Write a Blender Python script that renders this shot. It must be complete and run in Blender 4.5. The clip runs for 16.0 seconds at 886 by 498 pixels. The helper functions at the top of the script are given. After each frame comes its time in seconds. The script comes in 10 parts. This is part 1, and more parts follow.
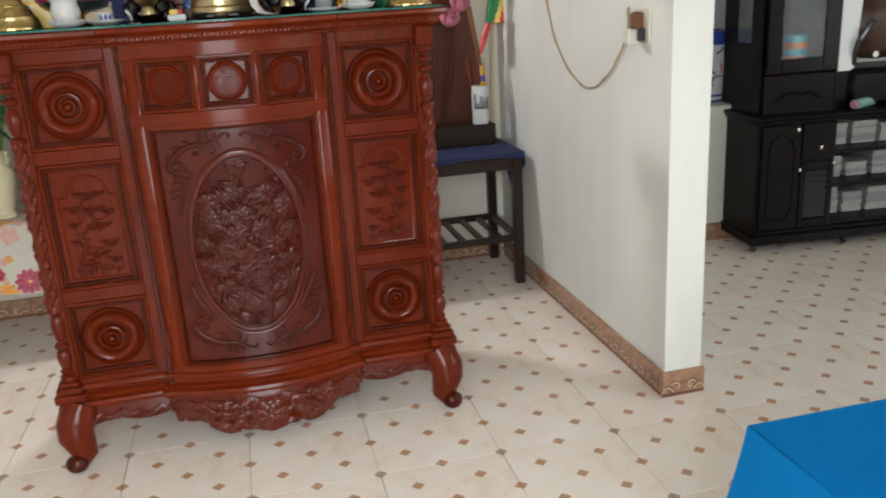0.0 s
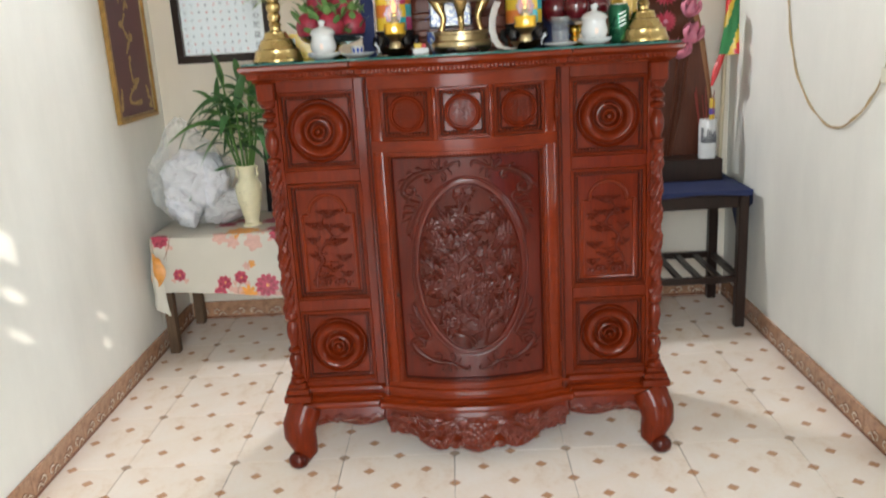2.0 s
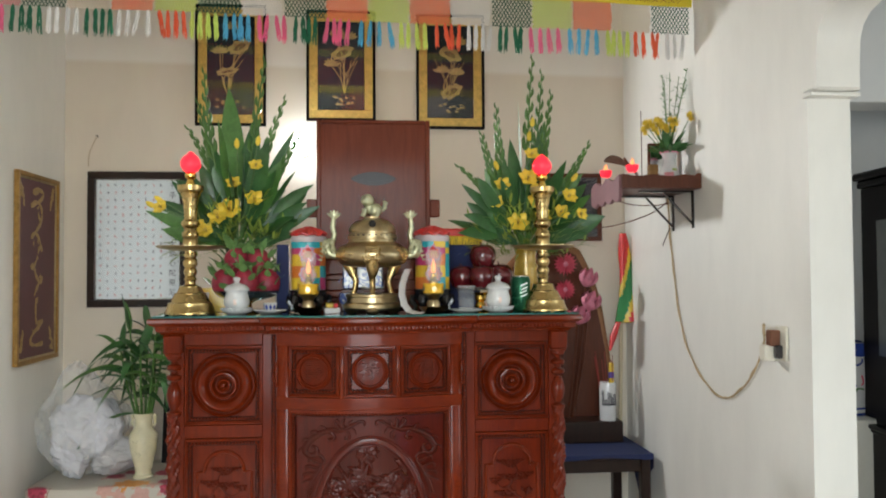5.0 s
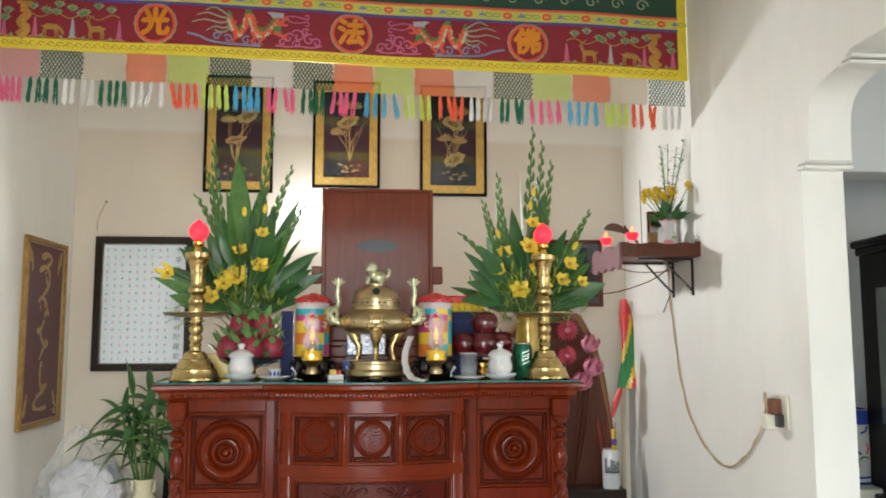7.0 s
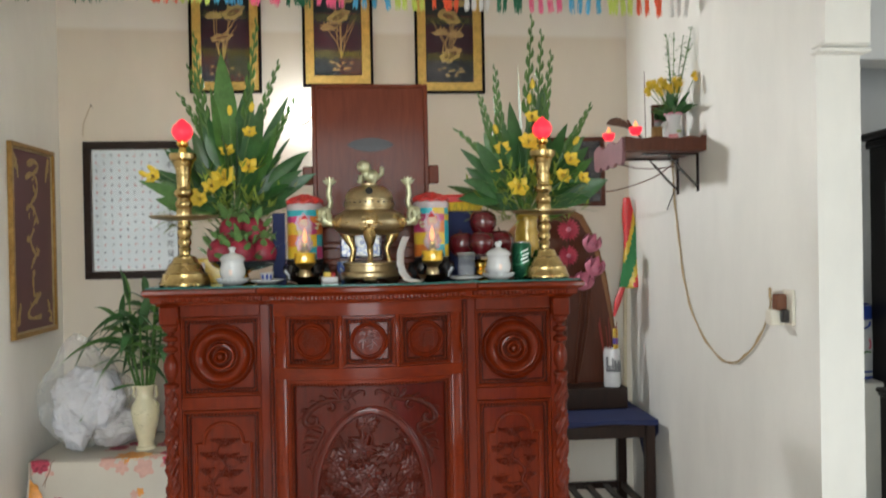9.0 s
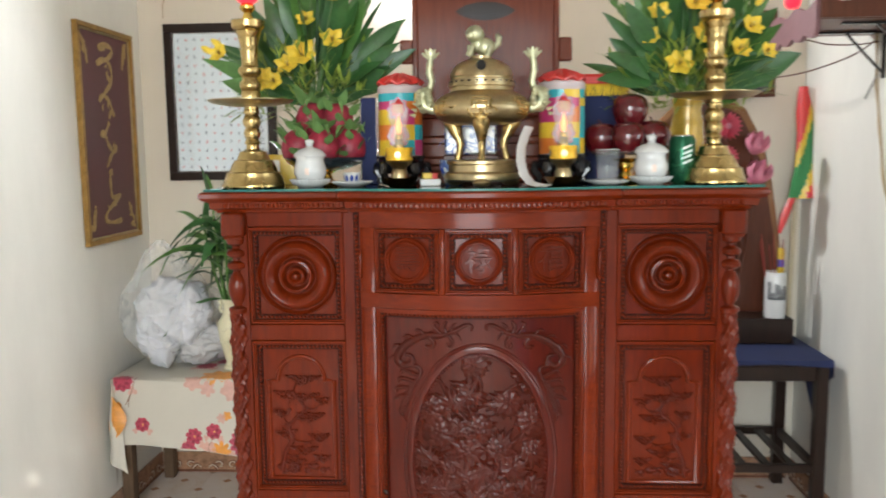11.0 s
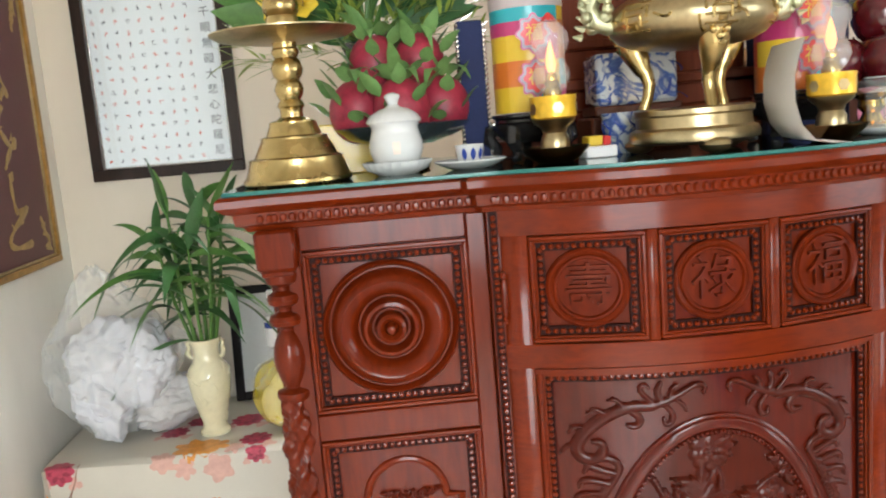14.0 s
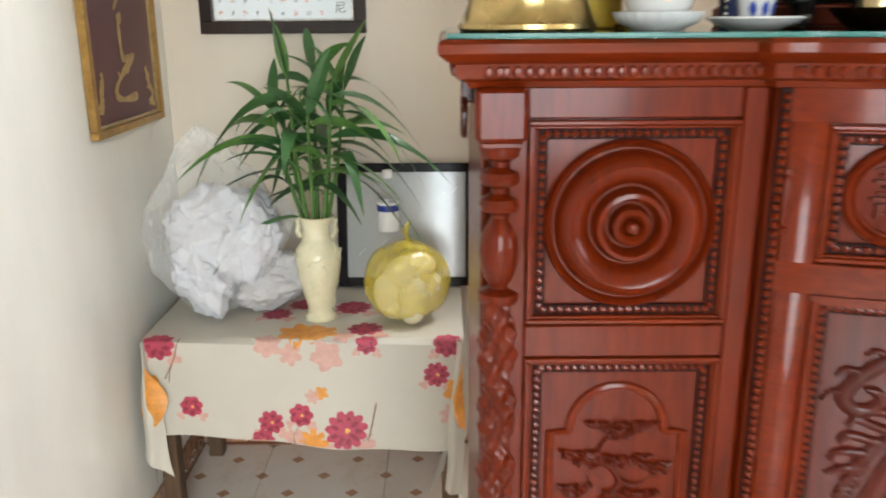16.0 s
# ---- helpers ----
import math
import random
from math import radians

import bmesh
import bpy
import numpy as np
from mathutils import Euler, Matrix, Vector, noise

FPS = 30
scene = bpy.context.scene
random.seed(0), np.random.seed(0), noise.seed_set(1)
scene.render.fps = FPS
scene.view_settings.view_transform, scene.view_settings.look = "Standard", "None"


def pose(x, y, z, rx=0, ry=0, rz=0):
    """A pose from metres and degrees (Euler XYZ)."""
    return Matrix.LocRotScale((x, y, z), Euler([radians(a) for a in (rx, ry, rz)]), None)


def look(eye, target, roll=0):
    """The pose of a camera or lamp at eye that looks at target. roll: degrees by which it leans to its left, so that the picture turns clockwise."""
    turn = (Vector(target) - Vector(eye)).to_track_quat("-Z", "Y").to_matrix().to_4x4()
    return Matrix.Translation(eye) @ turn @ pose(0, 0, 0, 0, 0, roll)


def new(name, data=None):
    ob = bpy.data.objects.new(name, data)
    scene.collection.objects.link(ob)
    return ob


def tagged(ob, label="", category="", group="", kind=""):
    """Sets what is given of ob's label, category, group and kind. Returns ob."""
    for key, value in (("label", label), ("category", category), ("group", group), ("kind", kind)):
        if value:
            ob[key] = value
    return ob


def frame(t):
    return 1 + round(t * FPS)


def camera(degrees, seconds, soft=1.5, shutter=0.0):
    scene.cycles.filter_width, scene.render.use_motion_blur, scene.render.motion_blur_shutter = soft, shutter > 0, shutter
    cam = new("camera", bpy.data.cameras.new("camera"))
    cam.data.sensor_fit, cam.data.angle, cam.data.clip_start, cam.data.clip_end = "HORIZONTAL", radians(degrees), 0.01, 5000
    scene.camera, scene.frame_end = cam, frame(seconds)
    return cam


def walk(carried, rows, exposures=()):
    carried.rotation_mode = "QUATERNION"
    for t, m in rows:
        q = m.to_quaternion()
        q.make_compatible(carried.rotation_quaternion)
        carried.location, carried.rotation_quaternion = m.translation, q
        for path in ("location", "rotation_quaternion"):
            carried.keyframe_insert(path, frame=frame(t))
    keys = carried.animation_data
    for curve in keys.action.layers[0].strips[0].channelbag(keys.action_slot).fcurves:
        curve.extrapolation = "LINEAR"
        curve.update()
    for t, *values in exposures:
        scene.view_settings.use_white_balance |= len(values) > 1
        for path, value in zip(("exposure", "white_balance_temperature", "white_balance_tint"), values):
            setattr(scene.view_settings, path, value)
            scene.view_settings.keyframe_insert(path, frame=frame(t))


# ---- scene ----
cam = camera(56.9, 16.0, soft=1.9, shutter=0.5)
PATH = [
    (0, (0.129, -2.257, 1.44), (0.556, -0.396, 0.843), -3.5),
    (0.5, (0.113, -2.255, 1.445), (0.432, -0.376, 0.838), -4.1),
    (1, (0.077, -2.258, 1.45), (0.244, -0.358, 0.85), -3.3),
    (1.5, (0.049, -2.259, 1.452), (0.034, -0.346, 0.868), -2.9),
    (2, (0.066, -2.258, 1.484), (0.018, -0.328, 0.962), -3.3),
    (2.5, (0.072, -2.25, 1.499), (0.129, -0.29, 1.109), -2.8),
    (3, (0.077, -2.246, 1.507), (0.185, -0.27, 1.216), -2.1),
    (3.5, (0.079, -2.253, 1.517), (0.219, -0.268, 1.322), -1.4),
    (4, (0.075, -2.264, 1.521), (0.263, -0.277, 1.404), -0.5),
    (4.2, (0.077, -2.272, 1.522), (0.28, -0.284, 1.453), -0.2),
    (6.3, (0.073, -2.324, 1.552), (0.226, -0.333, 1.679), -0.3),
    (6.5, (0.068, -2.329, 1.552), (0.232, -0.341, 1.691), -0.1),
    (7, (0.071, -2.342, 1.552), (0.252, -0.361, 1.764), -0.1),
    (7.5, (0.069, -2.342, 1.554), (0.249, -0.362, 1.767), -0.5),
    (8, (0.078, -2.325, 1.552), (0.267, -0.34, 1.717), -1.0),
    (8.5, (0.089, -2.302, 1.54), (0.281, -0.314, 1.64), -1.7),
    (8.7, (0.102, -2.285, 1.537), (0.288, -0.295, 1.591), -1.4),
    (10.8, (0.107, -1.722, 1.485), (0.051, 0.262, 1.241), -1.2),
    (11, (0.119, -1.647, 1.495), (0.001, 0.336, 1.257), -0.7),
    (11.5, (0.103, -1.467, 1.469), (-0.083, 0.501, 1.165), -0.1),
    (12, (-0.006, -1.329, 1.47), (-0.19, 0.631, 1.117), -1.2),
    (12.5, (-0.106, -1.173, 1.471), (-0.297, 0.78, 1.081), -1.2),
    (13, (-0.157, -1.008, 1.492), (-0.221, 0.983, 1.311), -0.1),
    (13.5, (-0.292, -0.868, 1.483), (-0.17, 1.115, 1.252), -2.6),
    (14, (-0.371, -0.795, 1.479), (-0.248, 1.178, 1.174), -4.7),
    (14.5, (-0.389, -0.789, 1.476), (-0.335, 1.187, 1.173), -3.5),
    (15, (-0.437, -0.768, 1.468), (-0.383, 1.204, 1.136), -2.5),
    (15.5, (-0.529, -0.706, 1.426), (-0.471, 1.235, 0.946), -0.7),
    (16, (-0.606, -0.539, 1.423), (-0.610, 1.385, 0.876), -0.4),
]
walk(cam, [(t, look(eye, target, roll)) for t, eye, target, roll in PATH],
     [(0, 0.02), (1, 0.08), (2, 0.32), (3, 0.30), (4, -0.26), (6.3, 0.06), (7.5, 0.10), (8.7, -0.12), (10.8, 0.28), (12.5, 0.56), (13.0, 0.48), (13.5, 0.28), (14, 0.58), (14.5, 0.72), (16, 0.60)])

# world, daylight and lamps
world = bpy.data.worlds.new("sky")
scene.world = world
world.use_nodes = True
_sky = world.node_tree.nodes.new("ShaderNodeTexSky")
_sky.sky_type, _sky.sun_disc = "NISHITA", False
_sky.sun_elevation, _sky.sun_rotation = radians(29), radians(155)
world.node_tree.links.new(_sky.outputs[0], world.node_tree.nodes["Background"].inputs[0])
world.node_tree.nodes["Background"].inputs[1].default_value = 0.12


def lamp(name, kind, energy, m, color=(1, 1, 1), size=None, **more):
    data = bpy.data.lights.new(name, kind)
    data.energy, data.color = energy, color
    if kind == "AREA":
        data.shape, data.size, data.size_y = "RECTANGLE", size[0], size[1]
    if kind == "POINT":
        data.shadow_soft_size = size
    if kind == "SPOT":
        data.shadow_soft_size, data.spot_size, data.spot_blend = size, radians(172), 0.35
    if kind == "SUN":
        data.angle = size
    ob = new(name, data)
    ob.matrix_world = m
    return ob


# daylight through front doorway and side-room window; the east opening is an unseen addition
lamp("door_daylight", "AREA", 62, look((-0.10, -3.37, 1.45), (0.05, 0, -0.9)), (0.84, 0.94, 1.0), (1.25, 2.3)).data.spread = radians(125)
lamp("window_daylight", "AREA", 11, look((3.0, -3.38, 1.6), (2.0, 0, 1.0)), (0.82, 0.93, 1.0), (2.1, 2.0))
lamp("east_window_daylight", "AREA", 40, look((4.74, -1.7, 1.5), (0, -0.6, 1.2)), (0.82, 0.93, 1.0), (1.7, 1.8))
lamp("bulb_light", "SPOT", 86, look((-0.215, 1.815, 2.205), (0.35, 0.0, 1.75)), (0.94, 0.97, 1.0), 0.075)
SUN = Vector((-0.476, 1.0, -0.62)).normalized()
sun = lamp("sun", "SUN", 5.0, Matrix.Translation((3, -8, 6)) @ SUN.to_track_quat("-Z", "Y").to_matrix().to_4x4(), (1.0, 0.93, 0.82), radians(0.35))


# ---- geometry helpers ----
class Geo:
    """Vertices and faces of one mesh, with a material slot for each face."""

    def __init__(self):
        self.v, self.f, self.m, self.slot = [], [], [], 0

    def add(self, verts, faces):
        o = len(self.v)
        self.v += [tuple(p) for p in verts]
        self.f += [tuple(i + o for i in q) for q in faces]
        self.m += [self.slot] * len(faces)
        return self

    def box(self, x0, x1, y0, y1, z0, z1, b=0.002):
        lo, hi = (min(x0, x1), min(y0, y1), min(z0, z1)), (max(x0, x1), max(y0, y1), max(z0, z1))
        b = min(b, *[(h - l) * 0.45 for l, h in zip(lo, hi)])
        vs, at = [], {}
        for c in range(8):
            s = [(c >> k) & 1 for k in range(3)]
            for a in range(3):
                at[tuple(s), a] = len(vs)
                vs.append(tuple((hi[k] if s[k] else lo[k]) + (0 if k == a else (-b if s[k] else b)) for k in range(3)))
        fs = []

        def put(a, b_, va, vb):
            s = [0, 0, 0]
            s[a], s[b_] = va, vb
            return s
        for a in range(3):
            p, q = (a + 1) % 3, (a + 2) % 3
            for sa in (0, 1):
                quad = []
                for vp, vq in ((0, 0), (1, 0), (1, 1), (0, 1)):
                    s = [0, 0, 0]
                    s[a], s[p], s[q] = sa, vp, vq
                    quad.append(at[tuple(s), a])
                fs.append(quad if sa else quad[::-1])
            for vp in (0, 1):
                for vq in (0, 1):
                    s0, s1 = [0, 0, 0], [0, 0, 0]
                    s0[p], s0[q], s1[p], s1[q], s1[a] = vp, vq, vp, vq, 1
                    s0, s1 = tuple(s0), tuple(s1)
                    quad = [at[s0, p], at[s1, p], at[s1, q], at[s0, q]]
                    fs.append(quad if (vp == vq) else quad[::-1])
        for c in range(8):
            s = tuple((c >> k) & 1 for k in range(3))
            tri = [at[s, 0], at[s, 1], at[s, 2]]
            fs.append(tri if sum(s) % 2 else tri[::-1])
        return self.add(vs, fs)

    def lathe(self, prof, at=(0, 0, 0), seg=24, axis="z", squash=(1, 1)):
        """Profile of (radius, height) turned about an axis; ends at radius 0 are closed."""
        vs, fs, rows = [], [], []
        for r, h in prof:
            row = []
            if r < 1e-6:
                row = [len(vs)] * seg
                vs.append((0, 0, h))
            else:
                for i in range(seg):
                    a = 2 * math.pi * i / seg
                    row.append(len(vs))
                    vs.append((r * math.cos(a) * squash[0], r * math.sin(a) * squash[1], h))
            rows.append(row)
        for r0, r1 in zip(rows, rows[1:]):
            for i in range(seg):
                j = (i + 1) % seg
                q = []
                for k in (r0[i], r0[j], r1[j], r1[i]):
                    if k not in q:
                        q.append(k)
                if len(q) > 2:
                    fs.append(q)
        if axis == "y":    # height runs towards -y
            vs = [(x, -z, y) for x, y, z in vs]
        elif axis == "x":
            vs = [(z, x, y) for x, y, z in vs]
        return self.add([(x + at[0], y + at[1], z + at[2]) for x, y, z in vs], fs)

    def ball(self, c, r, seg=12, rings=8, scale=(1, 1, 1)):
        prof = [(math.sin(math.pi * i / rings), -math.cos(math.pi * i / rings)) for i in range(rings + 1)]
        prof[0], prof[-1] = (0, -1), (0, 1)
        g = Geo().lathe(prof, seg=seg)
        return self.add([(c[0] + x * r * scale[0], c[1] + y * r * scale[1], c[2] + z * r * scale[2]) for x, y, z in g.v], g.f)

    def tube(self, pts, r, seg=8, cap=True, flat=1.0, normal=None):
        pts = [Vector(p) for p in pts]
        n = len(pts)
        rs = r if isinstance(r, (list, tuple)) else [r] * n
        vs, fs = [], []
        up = Vector((0, 0, 1))
        side = None
        for i, p in enumerate(pts):
            d = (pts[min(i + 1, n - 1)] - pts[max(i - 1, 0)]).normalized()
            if side is None:
                side = d.cross(up if abs(d.z) < 0.95 else Vector((0, 1, 0))).normalized()
            side = (side - d * side.dot(d)).normalized()
            if normal and d.length > 0.5:
                side = d.cross(Vector(normal)).normalized()
            other = d.cross(side)
            for k in range(seg):
                a = 2 * math.pi * k / seg
                vs.append(p + side * (math.cos(a) * rs[i]) + other * (math.sin(a) * rs[i] * flat))
        for i in range(n - 1):
            for k in range(seg):
                j = (k + 1) % seg
                fs.append((i * seg + k, i * seg + j, (i + 1) * seg + j, (i + 1) * seg + k))
        if cap:
            fs.append(tuple(range(seg))[::-1])
            fs.append(tuple((n - 1) * seg + k for k in range(seg)))
        return self.add(vs, fs)

    def sweep(self, path, prof, cap=True):
        """A closed profile of (out, z) carried along a plan path of (x, y); out lies to the path's right."""
        n, m = len(path), len(prof)
        vs, fs = [], []
        for i in range(n):
            a, b = Vector(path[max(i - 1, 0)]), Vector(path[min(i + 1, n - 1)])
            if 0 < i < n - 1:
                d0, d1 = (Vector(path[i]) - a).normalized(), (b - Vector(path[i])).normalized()
                d = (d0 + d1).normalized()
                k = 1 / max(0.5, d.dot(d0))
            else:
                d, k = (b - a).normalized(), 1
            nx, ny = d.y * k, -d.x * k
            for o, z in prof:
                vs.append((path[i][0] + nx * o, path[i][1] + ny * o, z))
        for i in range(n - 1):
            for k in range(m):
                j = (k + 1) % m
                fs.append((i * m + k, i * m + j, (i + 1) * m + j, (i + 1) * m + k))
        if cap:
            fs.append(tuple(range(m)))
            fs.append(tuple((n - 1) * m + k for k in range(m))[::-1])
        return self.add(vs, fs)

    def prism(self, poly, y0, y1, plane="xz"):
        """A polygon drawn in a plane and pulled along the third axis."""
        n = len(poly)
        put = {"xz": lambda a, b, d: (a, d, b), "yz": lambda a, b, d: (d, a, b), "xy": lambda a, b, d: (a, b, d)}[plane]
        vs = [put(a, b, y0) for a, b in poly] + [put(a, b, y1) for a, b in poly]
        fs = [tuple(range(n)), tuple(range(2 * n - 1, n - 1, -1))]
        fs += [(i, (i + 1) % n, n + (i + 1) % n, n + i) for i in range(n)]
        return self.add(vs, fs)

    def grid(self, fn, nu, nv, close_u=False):
        vs = [fn(i / nu, j / nv) for j in range(nv + 1) for i in range(nu + 1)]
        w = nu + 1
        return self.add(vs, [(j * w + i, j * w + i + 1, (j + 1) * w + i + 1, (j + 1) * w + i) for j in range(nv) for i in range(nu)])

    def leaf(self, base, way, length, width, droop=0.3, n=7, fold=0.2, roll=0.0, shape=0.8):
        base, way = Vector(base), Vector(way).normalized()
        side = way.cross(Vector((0, 0, 1)))
        side = side.normalized() if side.length > 0.05 else Vector((1, 0, 0))
        if roll:
            side = Matrix.Rotation(roll, 3, way) @ side
        vs = []
        for i in range(n + 1):
            t = i / n
            p = base + way * (length * t) + Vector((0, 0, -droop * length * t * t))
            w = width * 0.5 * (0.08 + math.sin(math.pi * t ** shape)) if i < n else 0.0008
            nrm = side.cross(way)
            vs += [p - side * w, p + nrm * (-fold * w), p + side * w]
        fs = []
        for i in range(n):
            a = i * 3
            fs += [(a, a + 1, a + 4, a + 3), (a + 1, a + 2, a + 5, a + 4)]
        return self.add(vs, fs)

    def moved(self, fn):
        self.v = [tuple(fn(Vector(p))) for p in self.v]
        return self

    def join(self, other, m=None):
        return self.add([m @ Vector(p) for p in other.v] if m else other.v, other.f)


def mesh_of(name, g, mats, sharp=38):
    me = bpy.data.meshes.new(name)
    me.from_pydata(g.v, [], g.f)
    if len(g.f) < 30000:
        bm = bmesh.new()
        bm.from_mesh(me)
        bmesh.ops.recalc_face_normals(bm, faces=bm.faces)
        bm.to_mesh(me)
        bm.free()
    mats = mats if isinstance(mats, (list, tuple)) else [mats]
    for m in mats:
        me.materials.append(m)
    if len(mats) > 1:
        me.polygons.foreach_set("material_index", g.m)
    me.shade_smooth()
    me.set_sharp_from_angle(angle=radians(sharp))
    return me


def part(name, g, mats, parent, label="", sharp=38, kind=""):
    ob = new(name, mesh_of(name, g, mats, sharp) if isinstance(g, Geo) else g)
    ob.parent = parent
    return tagged(ob, label, kind=kind)


def thing(name, label, category, at=(0, 0, 0), turn=0.0, group="", kind=""):
    ob = new(name)
    ob.empty_display_size = 0.05
    ob.matrix_world = pose(*at, 0, 0, turn)
    return tagged(ob, label, category, group, kind)


def setting(name, g, mats, label, category, sharp=38):
    ob = new(name, mesh_of(name, g, mats, sharp))
    return tagged(ob, label, category, kind="structure")


def letters(text, size):
    """The outline of a word in the built-in font as a flat Geo in x and y, centred."""
    cu = bpy.data.curves.new("letters", "FONT")
    cu.body, cu.size, cu.align_x, cu.align_y = text, size, "CENTER", "CENTER"
    ob = new("letters", cu)
    dg = bpy.context.evaluated_depsgraph_get()
    me = bpy.data.meshes.new_from_object(ob.evaluated_get(dg))
    g = Geo().add([tuple(v.co) for v in me.vertices], [tuple(p.vertices) for p in me.polygons])
    bpy.data.objects.remove(ob)
    bpy.data.curves.remove(cu)
    bpy.data.meshes.remove(me)
    return g


# ---- materials ----
class Nodes:
    def __init__(self, name):
        self.mat = bpy.data.materials.new(name)
        self.mat.use_nodes = True
        self.t = self.mat.node_tree
        self.b = self.t.nodes["Principled BSDF"]
        self.o = self.n("ShaderNodeTexCoord").outputs["Object"]

    def n(self, kind, **props):
        node = self.t.nodes.new(kind)
        for k, v in props.items():
            if k == "operation":
                node.operation = v
        return node

    def link(self, a, b):
        self.t.links.new(a, b)
        return self

    def put(self, sock, v):
        if isinstance(v, bpy.types.NodeSocket):
            self.t.links.new(v, sock)
        else:
            sock.default_value = v

    def math(self, op, a, b=0.0, c=0.0):
        node = self.n("ShaderNodeMath", operation=op)
        self.put(node.inputs[0], a), self.put(node.inputs[1], b), self.put(node.inputs[2], c)
        return node.outputs[0]

    def noise(self, scale, detail=4, rough=0.55, stretch=(1, 1, 1), distort=0.0, coord=None):
        mp = self.n("ShaderNodeMapping")
        mp.inputs["Scale"].default_value = stretch
        self.link(coord or self.o, mp.inputs["Vector"])
        nz = self.n("ShaderNodeTexNoise")
        nz.inputs["Scale"].default_value, nz.inputs["Detail"].default_value = scale, detail
        nz.inputs["Roughness"].default_value, nz.inputs["Distortion"].default_value = rough, distort
        self.link(mp.outputs[0], nz.inputs["Vector"])
        return nz.outputs["Fac"]

    def ramp(self, fac, stops):
        r = self.n("ShaderNodeValToRGB")
        e = r.color_ramp.elements
        while len(e) < len(stops):
            e.new(0.5)
        for k, (p, c) in enumerate(stops):
            e[k].position, e[k].color = p, (*c, 1) if len(c) == 3 else c
        self.put(r.inputs[0], fac)
        return r.outputs[0]

    def mix(self, fac, a, b, mode="MIX"):
        x = self.n("ShaderNodeMix")
        x.data_type, x.blend_type = "RGBA", mode
        self.put(x.inputs[0], fac)
        self.put(x.inputs[6], (*a, 1) if isinstance(a, tuple) else a)
        self.put(x.inputs[7], (*b, 1) if isinstance(b, tuple) else b)
        return x.outputs[2]

    def bump(self, height, strength=0.2, dist=0.002):
        bp = self.n("ShaderNodeBump")
        bp.inputs["Strength"].default_value, bp.inputs["Distance"].default_value = strength, dist
        self.put(bp.inputs["Height"], height)
        self.link(bp.outputs[0], self.b.inputs["Normal"])

    def done(self, col=None, rough=0.5, metal=0.0, coat=0.0, **more):
        if col is not None:
            self.put(self.b.inputs["Base Color"], (*col, 1) if isinstance(col, tuple) and len(col) == 3 else col)
        self.put(self.b.inputs["Roughness"], rough)
        self.put(self.b.inputs["Metallic"], metal)
        self.put(self.b.inputs["Coat Weight"], coat)
        self.b.inputs["Coat Roughness"].default_value = 0.09 if "wood" not in self.mat.name and "lacquer" not in self.mat.name else 0.12
        for k, v in more.items():
            self.put(self.b.inputs[k.replace("_", " ")], v)
        return self.mat


def dim(c, k):
    return tuple(min(1.0, x * k) for x in c)


def plain(name, col, rough=0.5, metal=0.0, var=0.18, scale=9.0, fine=90.0, bump=0.1, coat=0.0, **more):
    """A surface of one colour with variation at two scales, uneven gloss and fine relief."""
    k = Nodes(name)
    big, small = k.noise(scale, 4), k.noise(fine, 3)
    f = k.math("ADD", k.math("MULTIPLY", big, 0.65), k.math("MULTIPLY", small, 0.35))
    c = k.ramp(f, [(0.25, dim(col, 1 - var)), (0.75, dim(col, 1 + var))])
    r = k.math("ADD", rough - 0.06, k.math("MULTIPLY", big, 0.12))
    if bump:
        k.bump(small, bump, 0.001)
    return k.done(c, r, metal, coat, **more)


def wooden(name, dark, light, rough=0.25, coat=0.6, axis=2, scale=7.0, bump=0.08, spec=0.2):
    k = Nodes(name)
    st = [9.0, 9.0, 9.0]
    st[axis] = 0.9
    grain = k.noise(scale, 6, 0.6, tuple(st), 1.2)
    blot = k.noise(3.5, 3)
    pores = k.noise(160, 2, 0.5, tuple(1.0 if i != axis else 0.06 for i in range(3)))
    f = k.math("ADD", k.math("MULTIPLY", grain, 0.55), k.math("ADD", k.math("MULTIPLY", blot, 0.35), k.math("MULTIPLY", pores, 0.10)))
    c = k.ramp(f, [(0.28, dark), (0.72, light)])
    k.bump(k.math("ADD", k.math("MULTIPLY", grain, 0.5), k.math("MULTIPLY", pores, 0.5)), bump, 0.001)
    return k.done(c, k.math("ADD", rough - 0.05, k.math("MULTIPLY", blot, 0.14)), 0.0, coat, Specular_IOR_Level=spec)


def glowing(name, col, strength, rough=0.4):
    k = Nodes(name)
    k.b.inputs["Emission Strength"].default_value = strength
    k.b.inputs["Emission Color"].default_value = (*col, 1)
    return k.done(dim(col, 0.8), rough)


def clear(name, tint=(1, 1, 1), rough=0.02):
    k = Nodes(name)
    return k.done(tint, rough, 0.0, 0.0, Transmission_Weight=1.0, IOR=1.45)


def thin_glass(name):
    """Blown glass too thin to bend what is seen through it."""
    k = Nodes(name)
    return k.done((0.92, 0.95, 0.94), 0.03, 0.0, 0.2, Alpha=0.07)


